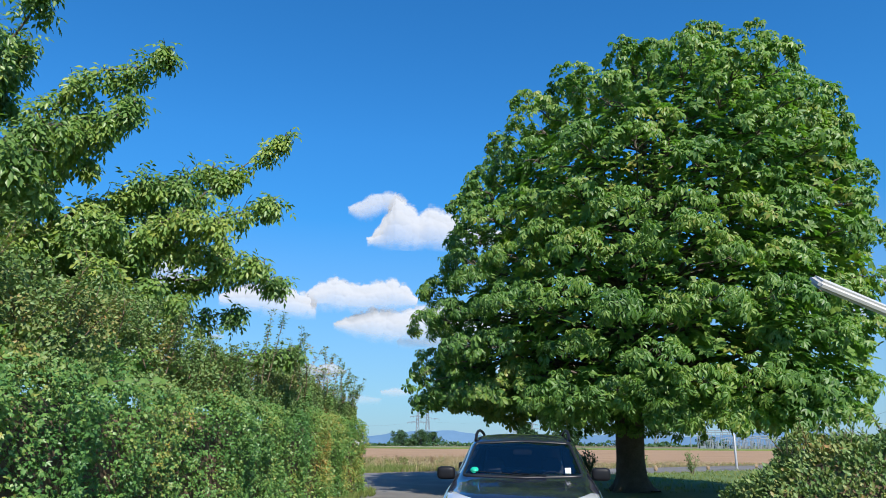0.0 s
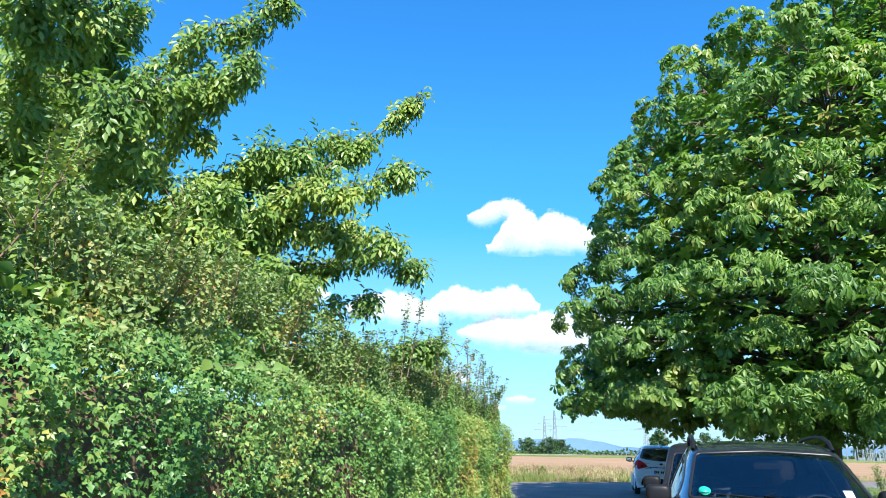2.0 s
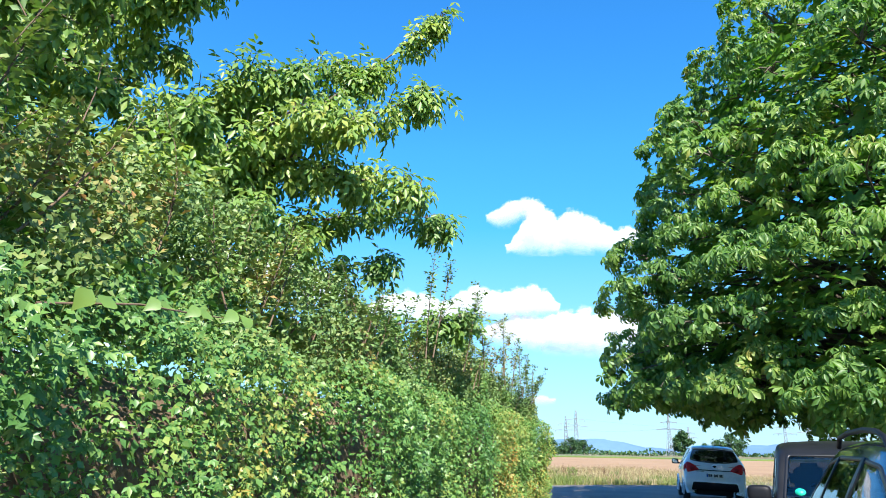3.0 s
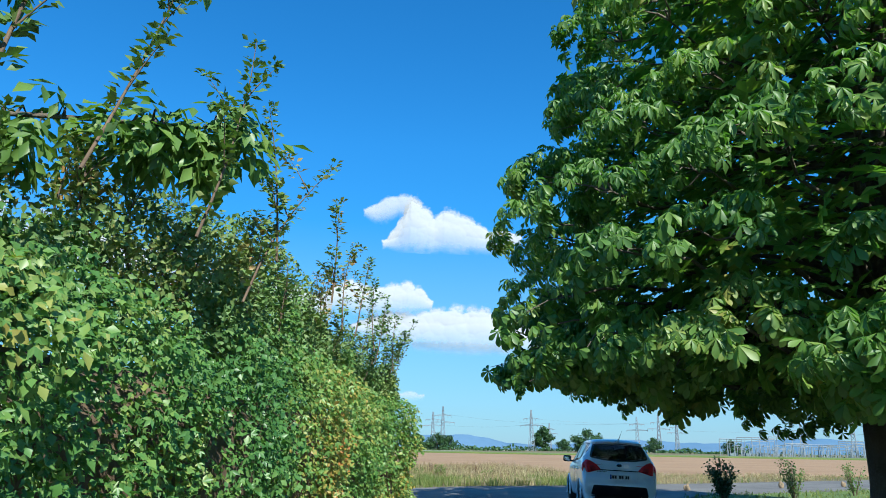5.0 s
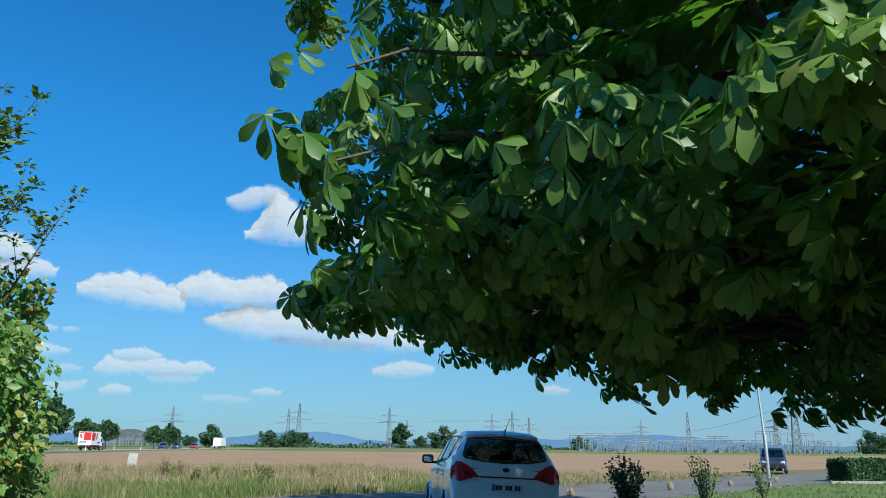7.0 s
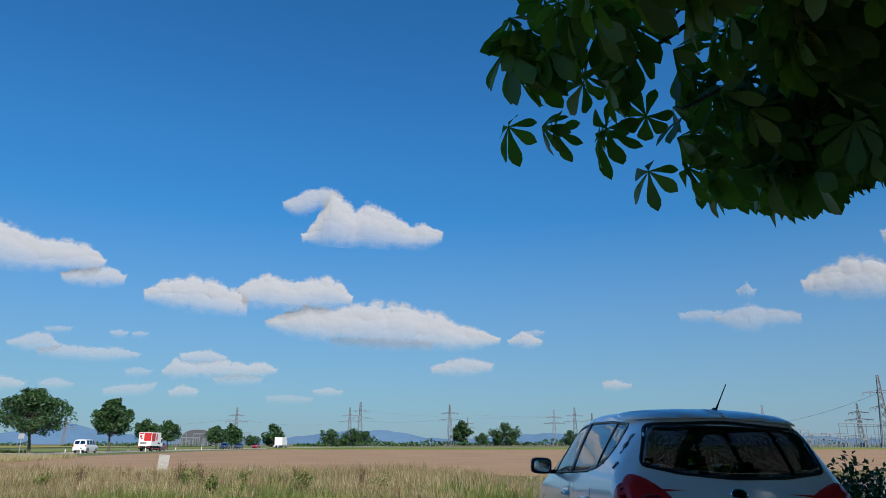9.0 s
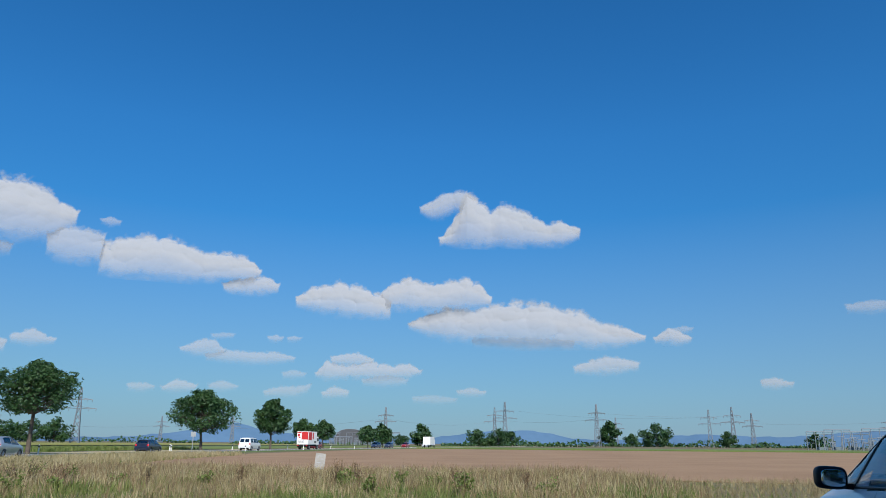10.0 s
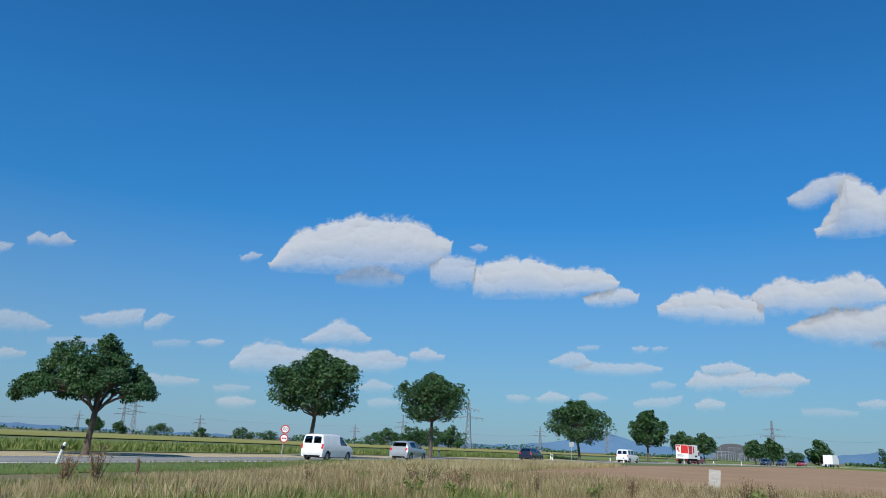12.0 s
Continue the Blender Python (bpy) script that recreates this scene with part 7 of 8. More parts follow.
def cloud(rows, seed, thin=0.9):
    """A cumulus cloud: rows of azimuth, height of its base and of its top, in degrees."""
    d = 3000.0
    k = d * math.pi / 180
    r = np.array(rows, float)
    az0, az1, lowest, highest = r[0, 0], r[-1, 0], r[:, 1].min(), r[:, 2].max()
    mid, tall = (az0 + az1) / 2, highest - lowest
    step = 0.07
    nu, nv = int((az1 - az0 + 1.0) / step) + 2, int((tall + 1.1) / step) + 2
    a, e = np.meshgrid(np.linspace(az0 - 0.5, az1 + 0.5, nu), np.linspace(lowest - 0.45, highest + 0.65, nv), indexing="ij")
    base, top = np.interp(a, r[:, 0], r[:, 1]), np.interp(a, r[:, 0], r[:, 2])
    high = np.maximum(top - base, 0.10)
    cell = float(np.clip(0.38 * tall, 0.30, 1.15))
    puff = heaps(a / cell + seed * 3.7, e / cell * 1.15 + seed * 1.9, seed * 10)
    billow = heaps(a / cell * 0.62 + seed * 1.3, e / cell * 0.75 + seed * 2.7, seed * 10 + 7, 2)
    fine = lattice(a * 6.0 + seed, e * 7.0 + 3, seed * 5)
    ends = np.minimum(a - az0, az1 - a) / 0.22
    rim = np.minimum(np.minimum((top - 0.06 * high - e) / (0.22 * high + 0.10), (e - base + 0.05) / (0.45 * high + 0.30)), ends + 0.25)
    up = np.clip((e - base) / high, 0, 1)
    dens = np.clip(rim, -1.6, 1.5) * 0.8 + (1.45 * (puff - 0.50) + 0.22 * (fine - 0.5)) * (0.45 + 0.75 * up) + 0.04
    dome = np.sqrt(np.clip((top - e) / high, 0.0, 1.3))
    out = k * (0.20 * high * dome + 0.40 * cell * (billow + 0.30 * puff) * (0.75 + 0.25 * up))
    V = np.stack([(a - mid) * k, -out, (e - lowest) * k], -1).reshape(-1, 3)
    i, j = np.meshgrid(np.arange(nu - 1), np.arange(nv - 1), indexing="ij")
    o = (i * nv + j).reshape(-1)
    Q = np.stack([o, o + nv, o + nv + 1, o + 1], -1)
    D = dens.reshape(-1)
    keep = D[Q].max(1) > -0.25
    if not keep.any():
        return
    used = np.unique(Q[keep])
    back = np.zeros(len(V), int)
    back[used] = np.arange(len(used))
    me = mesh_of("backdrop_cloud", V[used], back[Q[keep]], (M_CLOUD,), smooth=True)
    me.attributes.new("soft", "FLOAT", "POINT").data.foreach_set("value", D[used].astype(np.float32))
    # lower opacity stands in for shaded bases and, on low clouds, for haze
    me.attributes.new("thin", "FLOAT", "POINT").data.foreach_set("value", (thin * (0.50 + 0.50 * np.clip(up.reshape(-1)[used] * 1.6, 0, 1)) * (0.8 if lowest < 7.2 else 1.0)).astype(np.float32))
    ob = new("backdrop_cloud", me)
    x, y, _ = polar(mid, d)
    ob.matrix_world = pose(x, y, d * math.tan(radians(lowest)), 0, 0, -mid)
    tagged(ob, "white fair-weather cumulus cloud in the blue sky", "cloud", "clouds in the sky", "structure")


def make_clouds():
    # the goose-shaped cloud
    cloud([(-7.9, 18.2, 18.6), (-7.0, 17.7, 19.0), (-6.1, 17.8, 19.6), (-5.1, 18.4, 19.8), (-4.1, 18.1, 19.9), (-3.5, 17.5, 19.3)], 1, 0.8)
    cloud([(-6.2, 15.7, 16.2), (-5.3, 15.6, 17.1), (-4.6, 15.5, 18.8), (-4.0, 15.5, 19.8), (-3.1, 15.4, 19.1), (-2.0, 15.5, 18.1), (-1.2, 15.6, 18.7), (-0.1, 15.5, 18.4), (1.3, 15.5, 17.8), (2.5, 15.5, 17.0), (3.8, 15.5, 17.3), (5.1, 16.0, 16.7)], 2, 0.97)
    # the long cloud bank
    cloud([(-17.7, 10.5, 11.1), (-16.7, 10.3, 11.7), (-15.3, 10.1, 12.0), (-14.5, 10.0, 12.2), (-13.3, 9.9, 12.0), (-11.7, 9.8, 11.6), (-10.4, 9.8, 11.0)], 3, 0.97)
    cloud([(-11.1, 10.7, 11.5), (-10.4, 10.5, 12.1), (-8.7, 10.5, 12.8), (-7.6, 10.4, 12.3), (-6.3, 10.4, 12.3), (-4.1, 10.6, 12.8), (-3.1, 10.7, 12.4), (-2.2, 10.8, 11.4)], 4, 0.97)
    cloud([(-8.7, 9.1, 9.4), (-7.2, 8.6, 9.9), (-5.6, 8.3, 10.4), (-3.5, 8.1, 10.2), (-1.9, 8.0, 10.5), (0.2, 7.8, 10.8), (2.5, 7.7, 10.5), (3.5, 7.6, 10.0), (5.0, 7.5, 10.0), (6.3, 7.5, 9.2), (8.1, 7.6, 8.8), (9.8, 7.9, 8.2)], 5, 0.97)
    cloud([(-3.5, 7.6, 8.1), (0.6, 7.3, 8.1), (4.3, 7.4, 7.9)], 6, 0.4)
    # the big cloud and its neighbour
    cloud([(-35.9, 12.9, 14.1), (-35.3, 12.5, 14.6), (-34.0, 12.4, 14.7), (-32.5, 12.6, 14.5)], 7, 0.75)
    cloud([(-32.3, 12.0, 14.0), (-30.9, 11.8, 14.4), (-29.4, 11.9, 14.7), (-28.1, 11.9, 14.9), (-26.6, 11.9, 14.4), (-25.0, 12.0, 13.8), (-23.4, 12.1, 14.0), (-22.2, 12.1, 13.9), (-21.3, 12.3, 13.5), (-20.9, 12.6, 13.0)], 8, 0.97)
    cloud([(-23.4, 11.3, 11.8), (-22.5, 11.2, 12.1), (-21.2, 11.2, 12.4), (-20.1, 11.3, 12.4), (-19.4, 11.5, 12.0)], 9, 0.85)
    cloud([(-48.9, 13.0, 13.3), (-48.2, 13.0, 14.5), (-47.3, 13.1, 15.6), (-46.2, 13.1, 16.3), (-44.2, 13.2, 16.9), (-42.4, 13.2, 17.7), (-41.1, 13.3, 17.4), (-38.2, 13.6, 17.6), (-36.5, 13.9, 17.1), (-35.4, 14.4, 16.6), (-34.5, 15.2, 16.1)], 10, 0.98)
    cloud([(-43.6, 12.3, 12.8), (-42.1, 12.2, 13.4), (-40.3, 12.2, 13.7), (-38.3, 12.5, 13.1)], 11, 0.55)
    cloud([(-51.2, 13.3, 13.6), (-50.5, 13.4, 14.0), (-49.9, 13.7, 13.9)], 12, 0.6)
    # rows of small clouds lower down
    cloud([(-51.0, 5.1, 5.6), (-50.3, 5.1, 6.5), (-48.7, 5.1, 7.2), (-47.2, 5.2, 6.9), (-45.4, 5.5, 6.6), (-43.7, 5.7, 6.9), (-41.2, 5.5, 6.7), (-39.3, 5.6, 7.1), (-37.7, 6.0, 6.6)], 13, 0.85)
    cloud([(-45.8, 7.4, 7.6), (-44.6, 7.4, 8.3), (-43.1, 7.5, 9.3), (-41.9, 7.6, 8.8), (-40.7, 7.7, 8.0)], 14, 0.7)
    cloud([(-37.2, 6.6, 7.0), (-36.0, 6.5, 7.4), (-34.7, 6.7, 6.9)], 15, 0.8)
    cloud([(-66.0, 12.5, 12.9), (-65.6, 12.6, 13.3), (-64.8, 12.6, 13.1), (-64.1, 12.7, 13.6), (-63.3, 12.9, 13.1)], 16, 0.65)
    cloud([(-68.5, 11.4, 11.7), (-67.7, 11.5, 12.2), (-67.1, 11.9, 12.2)], 17, 0.6)
    cloud([(-68.2, 6.3, 7.3), (-66.3, 6.5, 7.7), (-64.9, 6.6, 7.5), (-63.8, 6.8, 7.0)], 18, 0.65)
    cloud([(-61.7, 7.5, 7.8), (-60.5, 7.3, 8.2), (-59.1, 7.5, 8.5), (-57.9, 7.8, 8.8)], 19, 0.6)
    cloud([(-57.5, 7.5, 7.9), (-56.6, 7.6, 8.6), (-55.8, 8.3, 8.5)], 20, 0.6)
    cloud([(-67.1, 4.6, 4.9), (-66.0, 4.6, 5.2), (-65.0, 4.8, 5.0)], 21, 0.7)
    cloud([(-58.8, 3.9, 4.4), (-57.8, 3.8, 4.4), (-56.0, 3.5, 4.1), (-54.6, 3.6, 4.1), (-53.4, 3.8, 4.0)], 22, 0.6)
    cloud([(-53.6, 6.7, 6.8), (-52.7, 6.6, 7.1), (-51.9, 6.8, 7.0)], 23, 0.7)
    cloud([(-56.7, 6.2, 6.5), (-55.5, 6.3, 6.8), (-54.4, 6.5, 6.8)], 24, 0.35)
    cloud([(-51.7, 2.3, 2.7), (-50.4, 2.2, 2.9), (-49.1, 2.5, 2.7)], 25, 0.7)
    cloud([(-52.0, 3.3, 3.6), (-50.9, 3.3, 3.8), (-49.6, 3.5, 3.7)], 26, 0.45)
    cloud([(-41.2, 4.0, 4.2), (-40.1, 4.0, 4.8), (-38.7, 4.1, 4.4)], 27, 0.6)
    cloud([(-40.3, 2.8, 3.2), (-39.1, 2.8, 3.4), (-38.1, 3.0, 3.2)], 28, 0.5)
    cloud([(-63.6, 5.7, 6.1), (-62.2, 5.8, 6.3), (-60.1, 6.0, 6.4)], 29, 0.4)
    cloud([(-26.1, 6.6, 6.8), (-25.1, 6.4, 7.2), (-24.3, 6.4, 7.5), (-23.6, 6.4, 7.3), (-23.1, 6.5, 6.8)], 30, 0.75)
    cloud([(-24.2, 6.1, 6.4), (-22.8, 6.0, 6.7), (-20.6, 5.9, 6.6), (-19.2, 6.0, 6.7), (-17.8, 6.2, 6.4)], 31, 0.7)
    cloud([(-23.9, 7.7, 7.9), (-23.2, 7.7, 8.0), (-22.5, 7.8, 8.0)], 32, 0.4)
    cloud([(-19.7, 7.7, 7.9), (-19.2, 7.6, 8.0), (-18.8, 7.7, 7.9)], 33, 0.5)
    cloud([(-18.2, 7.7, 7.9), (-17.8, 7.7, 8.0), (-17.4, 7.8, 7.9)], 34, 0.45)
    cloud([(-14.7, 6.0, 6.5), (-13.8, 6.0, 6.7), (-12.7, 6.0, 6.8), (-11.7, 6.0, 6.4)], 35, 0.85)
    cloud([(-15.9, 5.1, 5.3), (-15.2, 4.9, 6.1), (-14.0, 5.0, 5.8), (-11.4, 5.0, 6.1), (-10.0, 5.1, 5.8), (-8.7, 5.1, 6.0), (-7.8, 5.4, 5.6)], 36, 0.92)
    cloud([(-12.2, 4.5, 4.8), (-10.5, 4.4, 5.1), (-8.9, 4.6, 4.9)], 37, 0.55)
    cloud([(-15.3, 3.5, 3.8), (-14.5, 3.5, 4.2), (-13.5, 3.6, 3.9)], 38, 0.75)
    cloud([(-19.7, 3.5, 3.8), (-18.6, 3.5, 4.1), (-17.5, 3.5, 4.1), (-16.5, 3.9, 4.3)], 39, 0.55)
    cloud([(-18.4, 4.9, 5.2), (-17.7, 4.9, 5.4), (-16.9, 5.0, 5.2)], 40, 0.5)
    cloud([(4.5, 5.5, 5.9), (5.8, 5.4, 6.3), (6.8, 5.4, 6.5), (7.9, 5.5, 6.4), (9.2, 5.7, 6.1)], 41, 0.92)
    cloud([(10.7, 7.7, 8.0), (11.7, 7.6, 8.6), (12.4, 7.5, 8.3), (13.2, 7.7, 7.9)], 42, 0.85)
    cloud([(12.2, 8.4, 8.6), (12.8, 8.3, 8.7), (13.3, 8.4, 8.6)], 43, 0.45)
    cloud([(17.9, 4.2, 4.6), (18.8, 4.1, 4.7), (19.8, 4.2, 4.4)], 44, 0.85)
    cloud([(-8.2, 3.2, 3.5), (-6.5, 3.1, 3.6), (-5.0, 3.2, 3.4)], 45, 0.4)
    cloud([(-4.7, 3.8, 4.0), (-3.7, 3.7, 4.2), (-2.7, 3.8, 4.0)], 46, 0.65)
    cloud([(24.0, 9.2, 9.6), (25.4, 9.0, 9.7), (26.8, 9.1, 9.6)], 47, 0.5)
    cloud([(26.5, 8.9, 9.3), (27.8, 8.4, 9.6), (28.9, 8.1, 9.8), (30.0, 8.5, 9.5), (31.2, 8.5, 9.3), (32.2, 8.5, 9.0)], 48, 0.6)
    cloud([(28.3, 10.8, 11.1), (28.9, 10.6, 11.6), (29.3, 10.7, 11.0)], 49, 0.5)
    cloud([(32.8, 10.6, 11.3), (33.5, 10.4, 11.8), (34.6, 10.2, 12.1), (35.6, 10.1, 12.5), (36.7, 10.0, 12.5), (37.6, 9.9, 12.1), (38.4, 9.9, 11.5), (39.0, 10.2, 10.9)], 50, 0.97)
    cloud([(38.2, 13.5, 14.2), (39.2, 13.3, 14.8), (40.1, 13.2, 14.9), (40.8, 13.4, 14.1)], 51, 0.85)
    cloud([(-32.6, 15.5, 15.7), (-32.1, 15.3, 15.9), (-31.5, 15.5, 15.7)], 52, 0.5)
    cloud([(-29.4, 3.7, 4.0), (-28.5, 3.6, 4.1), (-27.8, 3.8, 3.9)], 53, 0.55)
    cloud([(-27.1, 3.7, 3.9), (-26.2, 3.7, 4.4), (-24.9, 3.8, 4.1)], 54, 0.7)
    cloud([(-23.8, 3.9, 4.2), (-22.9, 3.8, 4.4), (-21.9, 4.0, 4.1)], 55, 0.55)


make_hills()
make_pylons()
make_cables()
make_substation("substation", 20.5, 38.5, 300, 91, 16)
make_substation("substation", -15.0, -9.5, 480, 92, 6)
make_domed_hall()
make_clouds()


# ---- meadow grass, posts, signs, stones ----
M_GRASS_DRY = foliage("dry meadow grass", [(0.1, (0.21, 0.18, 0.085)), (0.4, (0.37, 0.31, 0.165)), (0.7, (0.48, 0.41, 0.24)), (1.0, (0.58, 0.50, 0.33))], 0.35, 0.7, 0.38, (1.1, 1.05, 0.8), 0.2)
M_GRASS_BROWN = foliage("brown seeding grass", [(0.1, (0.15, 0.105, 0.055)), (0.5, (0.24, 0.175, 0.10)), (0.9, (0.33, 0.26, 0.16))], 0.5, 0.75, 0.3, (1.1, 1.0, 0.8), 0.15)
M_GRASS_GREEN = foliage("green grass and weeds", [(0.1, (0.09, 0.14, 0.035)), (0.5, (0.16, 0.21, 0.06)), (0.9, (0.28, 0.28, 0.11))], 0.4, 0.6, 0.38, (1.2, 1.3, 0.6), 0.3)


def tuft(blades, spread, seed, width=0.016):
    """A tuft of bent grass blades one metre tall."""
    rng = np.random.default_rng(seed)
    V, T, Q = [], [], []
    for i in range(blades):
        a, lean = rng.uniform(0, 2 * math.pi), rng.uniform(0.05, 0.45)
        b = np.array([math.cos(a), math.sin(a), 0]) * spread * rng.uniform(0.1, 1)
        s = np.array([-math.sin(a), math.cos(a), 0]) * width * rng.uniform(0.7, 1.4)
        h = rng.uniform(0.6, 1.0)
        d = np.array([math.cos(a), math.sin(a), 0]) * lean
        m, e = b + d * 0.35 + np.array([0, 0, 0.6 * h]), b + d + np.array([0, 0, h])
        o = len(V)
        V += [b - s, b + s, m + s, m - s, e]
        Q.append((o, o + 1, o + 2, o + 3))
        T.append((o + 3, o + 2, o + 4))
    return np.array(V), [np.array(T), np.array(Q)]


def upright(n, rng, lean=0.24):
    return turns(np.stack([rng.normal(0, lean, n), rng.normal(0, lean, n), np.ones(n)], -1), rng.uniform(0, 6.28, n))


def grass(name, label, places, heights, mat, seed, wide=0.016, spread=0.14, blades=5):
    rng = np.random.default_rng(seed)
    t = thing(name, label, "grass", kind="stuff")
    pick = rng.integers(0, 3, len(places))
    V, F = merge([scatter(tuft(blades, spread, seed + k, wide), places[pick == k], upright(int((pick == k).sum()), rng), heights[pick == k]) for k in range(3)])
    part("blades", mesh_of("blades", V, F, (mat,)), None, t)["kind"] = "stuff"


def off_lane(x, y):
    return ~inside(LANE, np.stack([x, y], -1))


def make_grass():
    rng = np.random.default_rng(61)
    n = 56000
    x, y = rng.uniform(-33, 24, n), rng.uniform(30, 62, n)
    edge = np.interp(x, (-33, -21, 0, 12, 21, 24), (91.6, 59.6, 57.1, 54.6, 58.1, 59.6))
    road = np.array([road_mid(v) for v in y]) + np.interp(y, (30, 44, 56), (14.0, 12.0, 8.0))
    keep = (y < edge + rng.normal(0, 0.8, n)) & off_lane(x, y) & (x > road) & ((x < 3) | (y > 41 + 0.75 * (x - 5)))
    keep &= (rng.uniform(0, 1, n) < np.where(x > 4, 0.6, 1.0)) & ((y > 35) | (x < -12))
    x, y = x[keep], y[keep]
    tall = 0.42 + 0.13 * lumps(np.stack([x, y, 0 * x], -1), 0.45) + rng.uniform(-0.12, 0.2, len(x))
    tall *= np.interp(y, (30, 41, 48), (0.75, 0.9, 1.0)) * np.where(x > 4, 0.55, 1.0) * np.interp(x, (-24, -16), (0.62, 1.0))
    green = (lumps(np.stack([x, y, 0 * x], -1), 0.8, 3.0) + np.interp(y, (37.6, 48.6), (0.95, -0.55)) + rng.normal(0, 0.5, len(x)) - 0.7 * np.clip((-11 - x) / 5, 0, 1)) > 0.05
    P = np.stack([x, y, 0 * x], -1)
    grass("dry_grass", "tall dry straw-coloured meadow grass before the field", P[~green], tall[~green], M_GRASS_DRY, 62, 0.010, 0.15, 6)
    seed = ~green & (rng.uniform(0, 1, len(x)) < 0.30)
    grass("seeding_grass", "brown seeding grass standing in the meadow", P[seed] + rng.normal(0, 0.1, (int(seed.sum()), 3)) * np.array([1, 1, 0]), tall[seed] * 1.15, M_GRASS_BROWN, 64, 0.009, 0.14, 7)
    grass("green_weeds", "green weeds mixed into the dry meadow grass", P[green], tall[green] * 0.72, M_GRASS_GREEN, 66, 0.024)
    n = 9000
    y = rng.uniform(36, 100, n)
    o = rng.uniform(3.6, 16, n)
    q = np.array([road_at(a, b) for a, b in zip(y, o)])
    h = (0.35 + 0.2 * rng.uniform(0, 1, n)) * np.interp(y, (44, 60), (0.55, 1.0))
    gr = (o < np.interp(y, (44, 60), (12.5, 7.5))) | (rng.uniform(0, 1, n) < 0.25)
    Q = np.stack([q[:, 0], q[:, 1], np.full(n, 0.02)], -1)
    grass("verge_grass", "green verge grass beside the main road", Q[gr], h[gr] * 0.7, M_GRASS_GREEN, 71, 0.02)
    grass("dry_grass", "dry meadow grass near the main road", Q[~gr], h[~gr] * 1.2, M_GRASS_DRY, 75, 0.018)
    n = 7000
    x, y = rng.uniform(3.6, 26, n), rng.uniform(22, 50, n)
    keep = off_lane(x, y) & (y < 36 + 0.75 * (x - 6))
    P = np.stack([x, y, np.full(n, 0.04)], -1)[keep]
    grass("lawn_grass", "short green lawn grass", P, rng.uniform(0.06, 0.16, len(P)), M_GRASS_GREEN, 81, 0.05, 0.5)
    n = 1500
    y = rng.uniform(2, 22.3, n)
    x = np.array([hedge_x(v) for v in y]) + rng.uniform(-0.1, 0.35, n)
    grass("hedge_foot_grass", "grass and weeds at the foot of the hedge", np.stack([x, y, np.full(n, 0.02)], -1), rng.uniform(0.06, 0.25, n), M_GRASS_GREEN, 85, 0.03, 0.2)
    n = 6000
    y, o = rng.uniform(20, 150, n), -rng.uniform(10.6, 30, n)
    q = np.array([road_at(a, b) for a, b in zip(y, o)])
    grass("crop_plants", "rows of leafy green crop beyond the road", np.stack([q[:, 0], q[:, 1], np.full(n, 0.08)], -1), rng.uniform(0.4, 0.7, n), M_GRASS_GREEN, 89, 0.06, 0.3, 6)


def make_posts():
    black = plain("black post band", (0.015, 0.015, 0.015), 0.6)

    def post(y, off, lean=0.0, label="white roadside marker post with a black band"):
        x, yy = road_at(y + 1.6, off)
        t = thing("marker_post", label, "post", (x, yy, 0), 0, "marker posts along the main road")
        t.rotation_euler = (0, radians(lean), 0)
        part("post_body", box_bm(-0.07, 0.07, -0.05, 0.05, -0.05, 0.98, bevel=0.03), M_WHITE, t)
        part("black_band", box_bm(-0.073, 0.073, -0.053, 0.053, 0.68, 0.86, bevel=0.01), black, t)

    post(40.1, 4.1, 24, "white roadside marker post leaning to one side")
    for y in (73.9, 94.1, 125.4, 146.9, 171, 196):
        post(y, -4.0)
    for y in (108, 134, 160, 190):
        post(y, 4.0)
    stake = thing("wooden_stake", "short weathered brown stake standing in the dry meadow grass", "stake", (-23.3, 40.7, 0))
    bm = box_bm(-0.05, 0.05, -0.04, 0.04, -0.05, 0.62, bevel=0.012)
    for v in bm.verts:
        if v.co.z > 0.55:
            v.co.z -= 0.08 * (v.co.x + 0.05) / 0.1
    part("stake_body", bm, M_TWIG, stake)


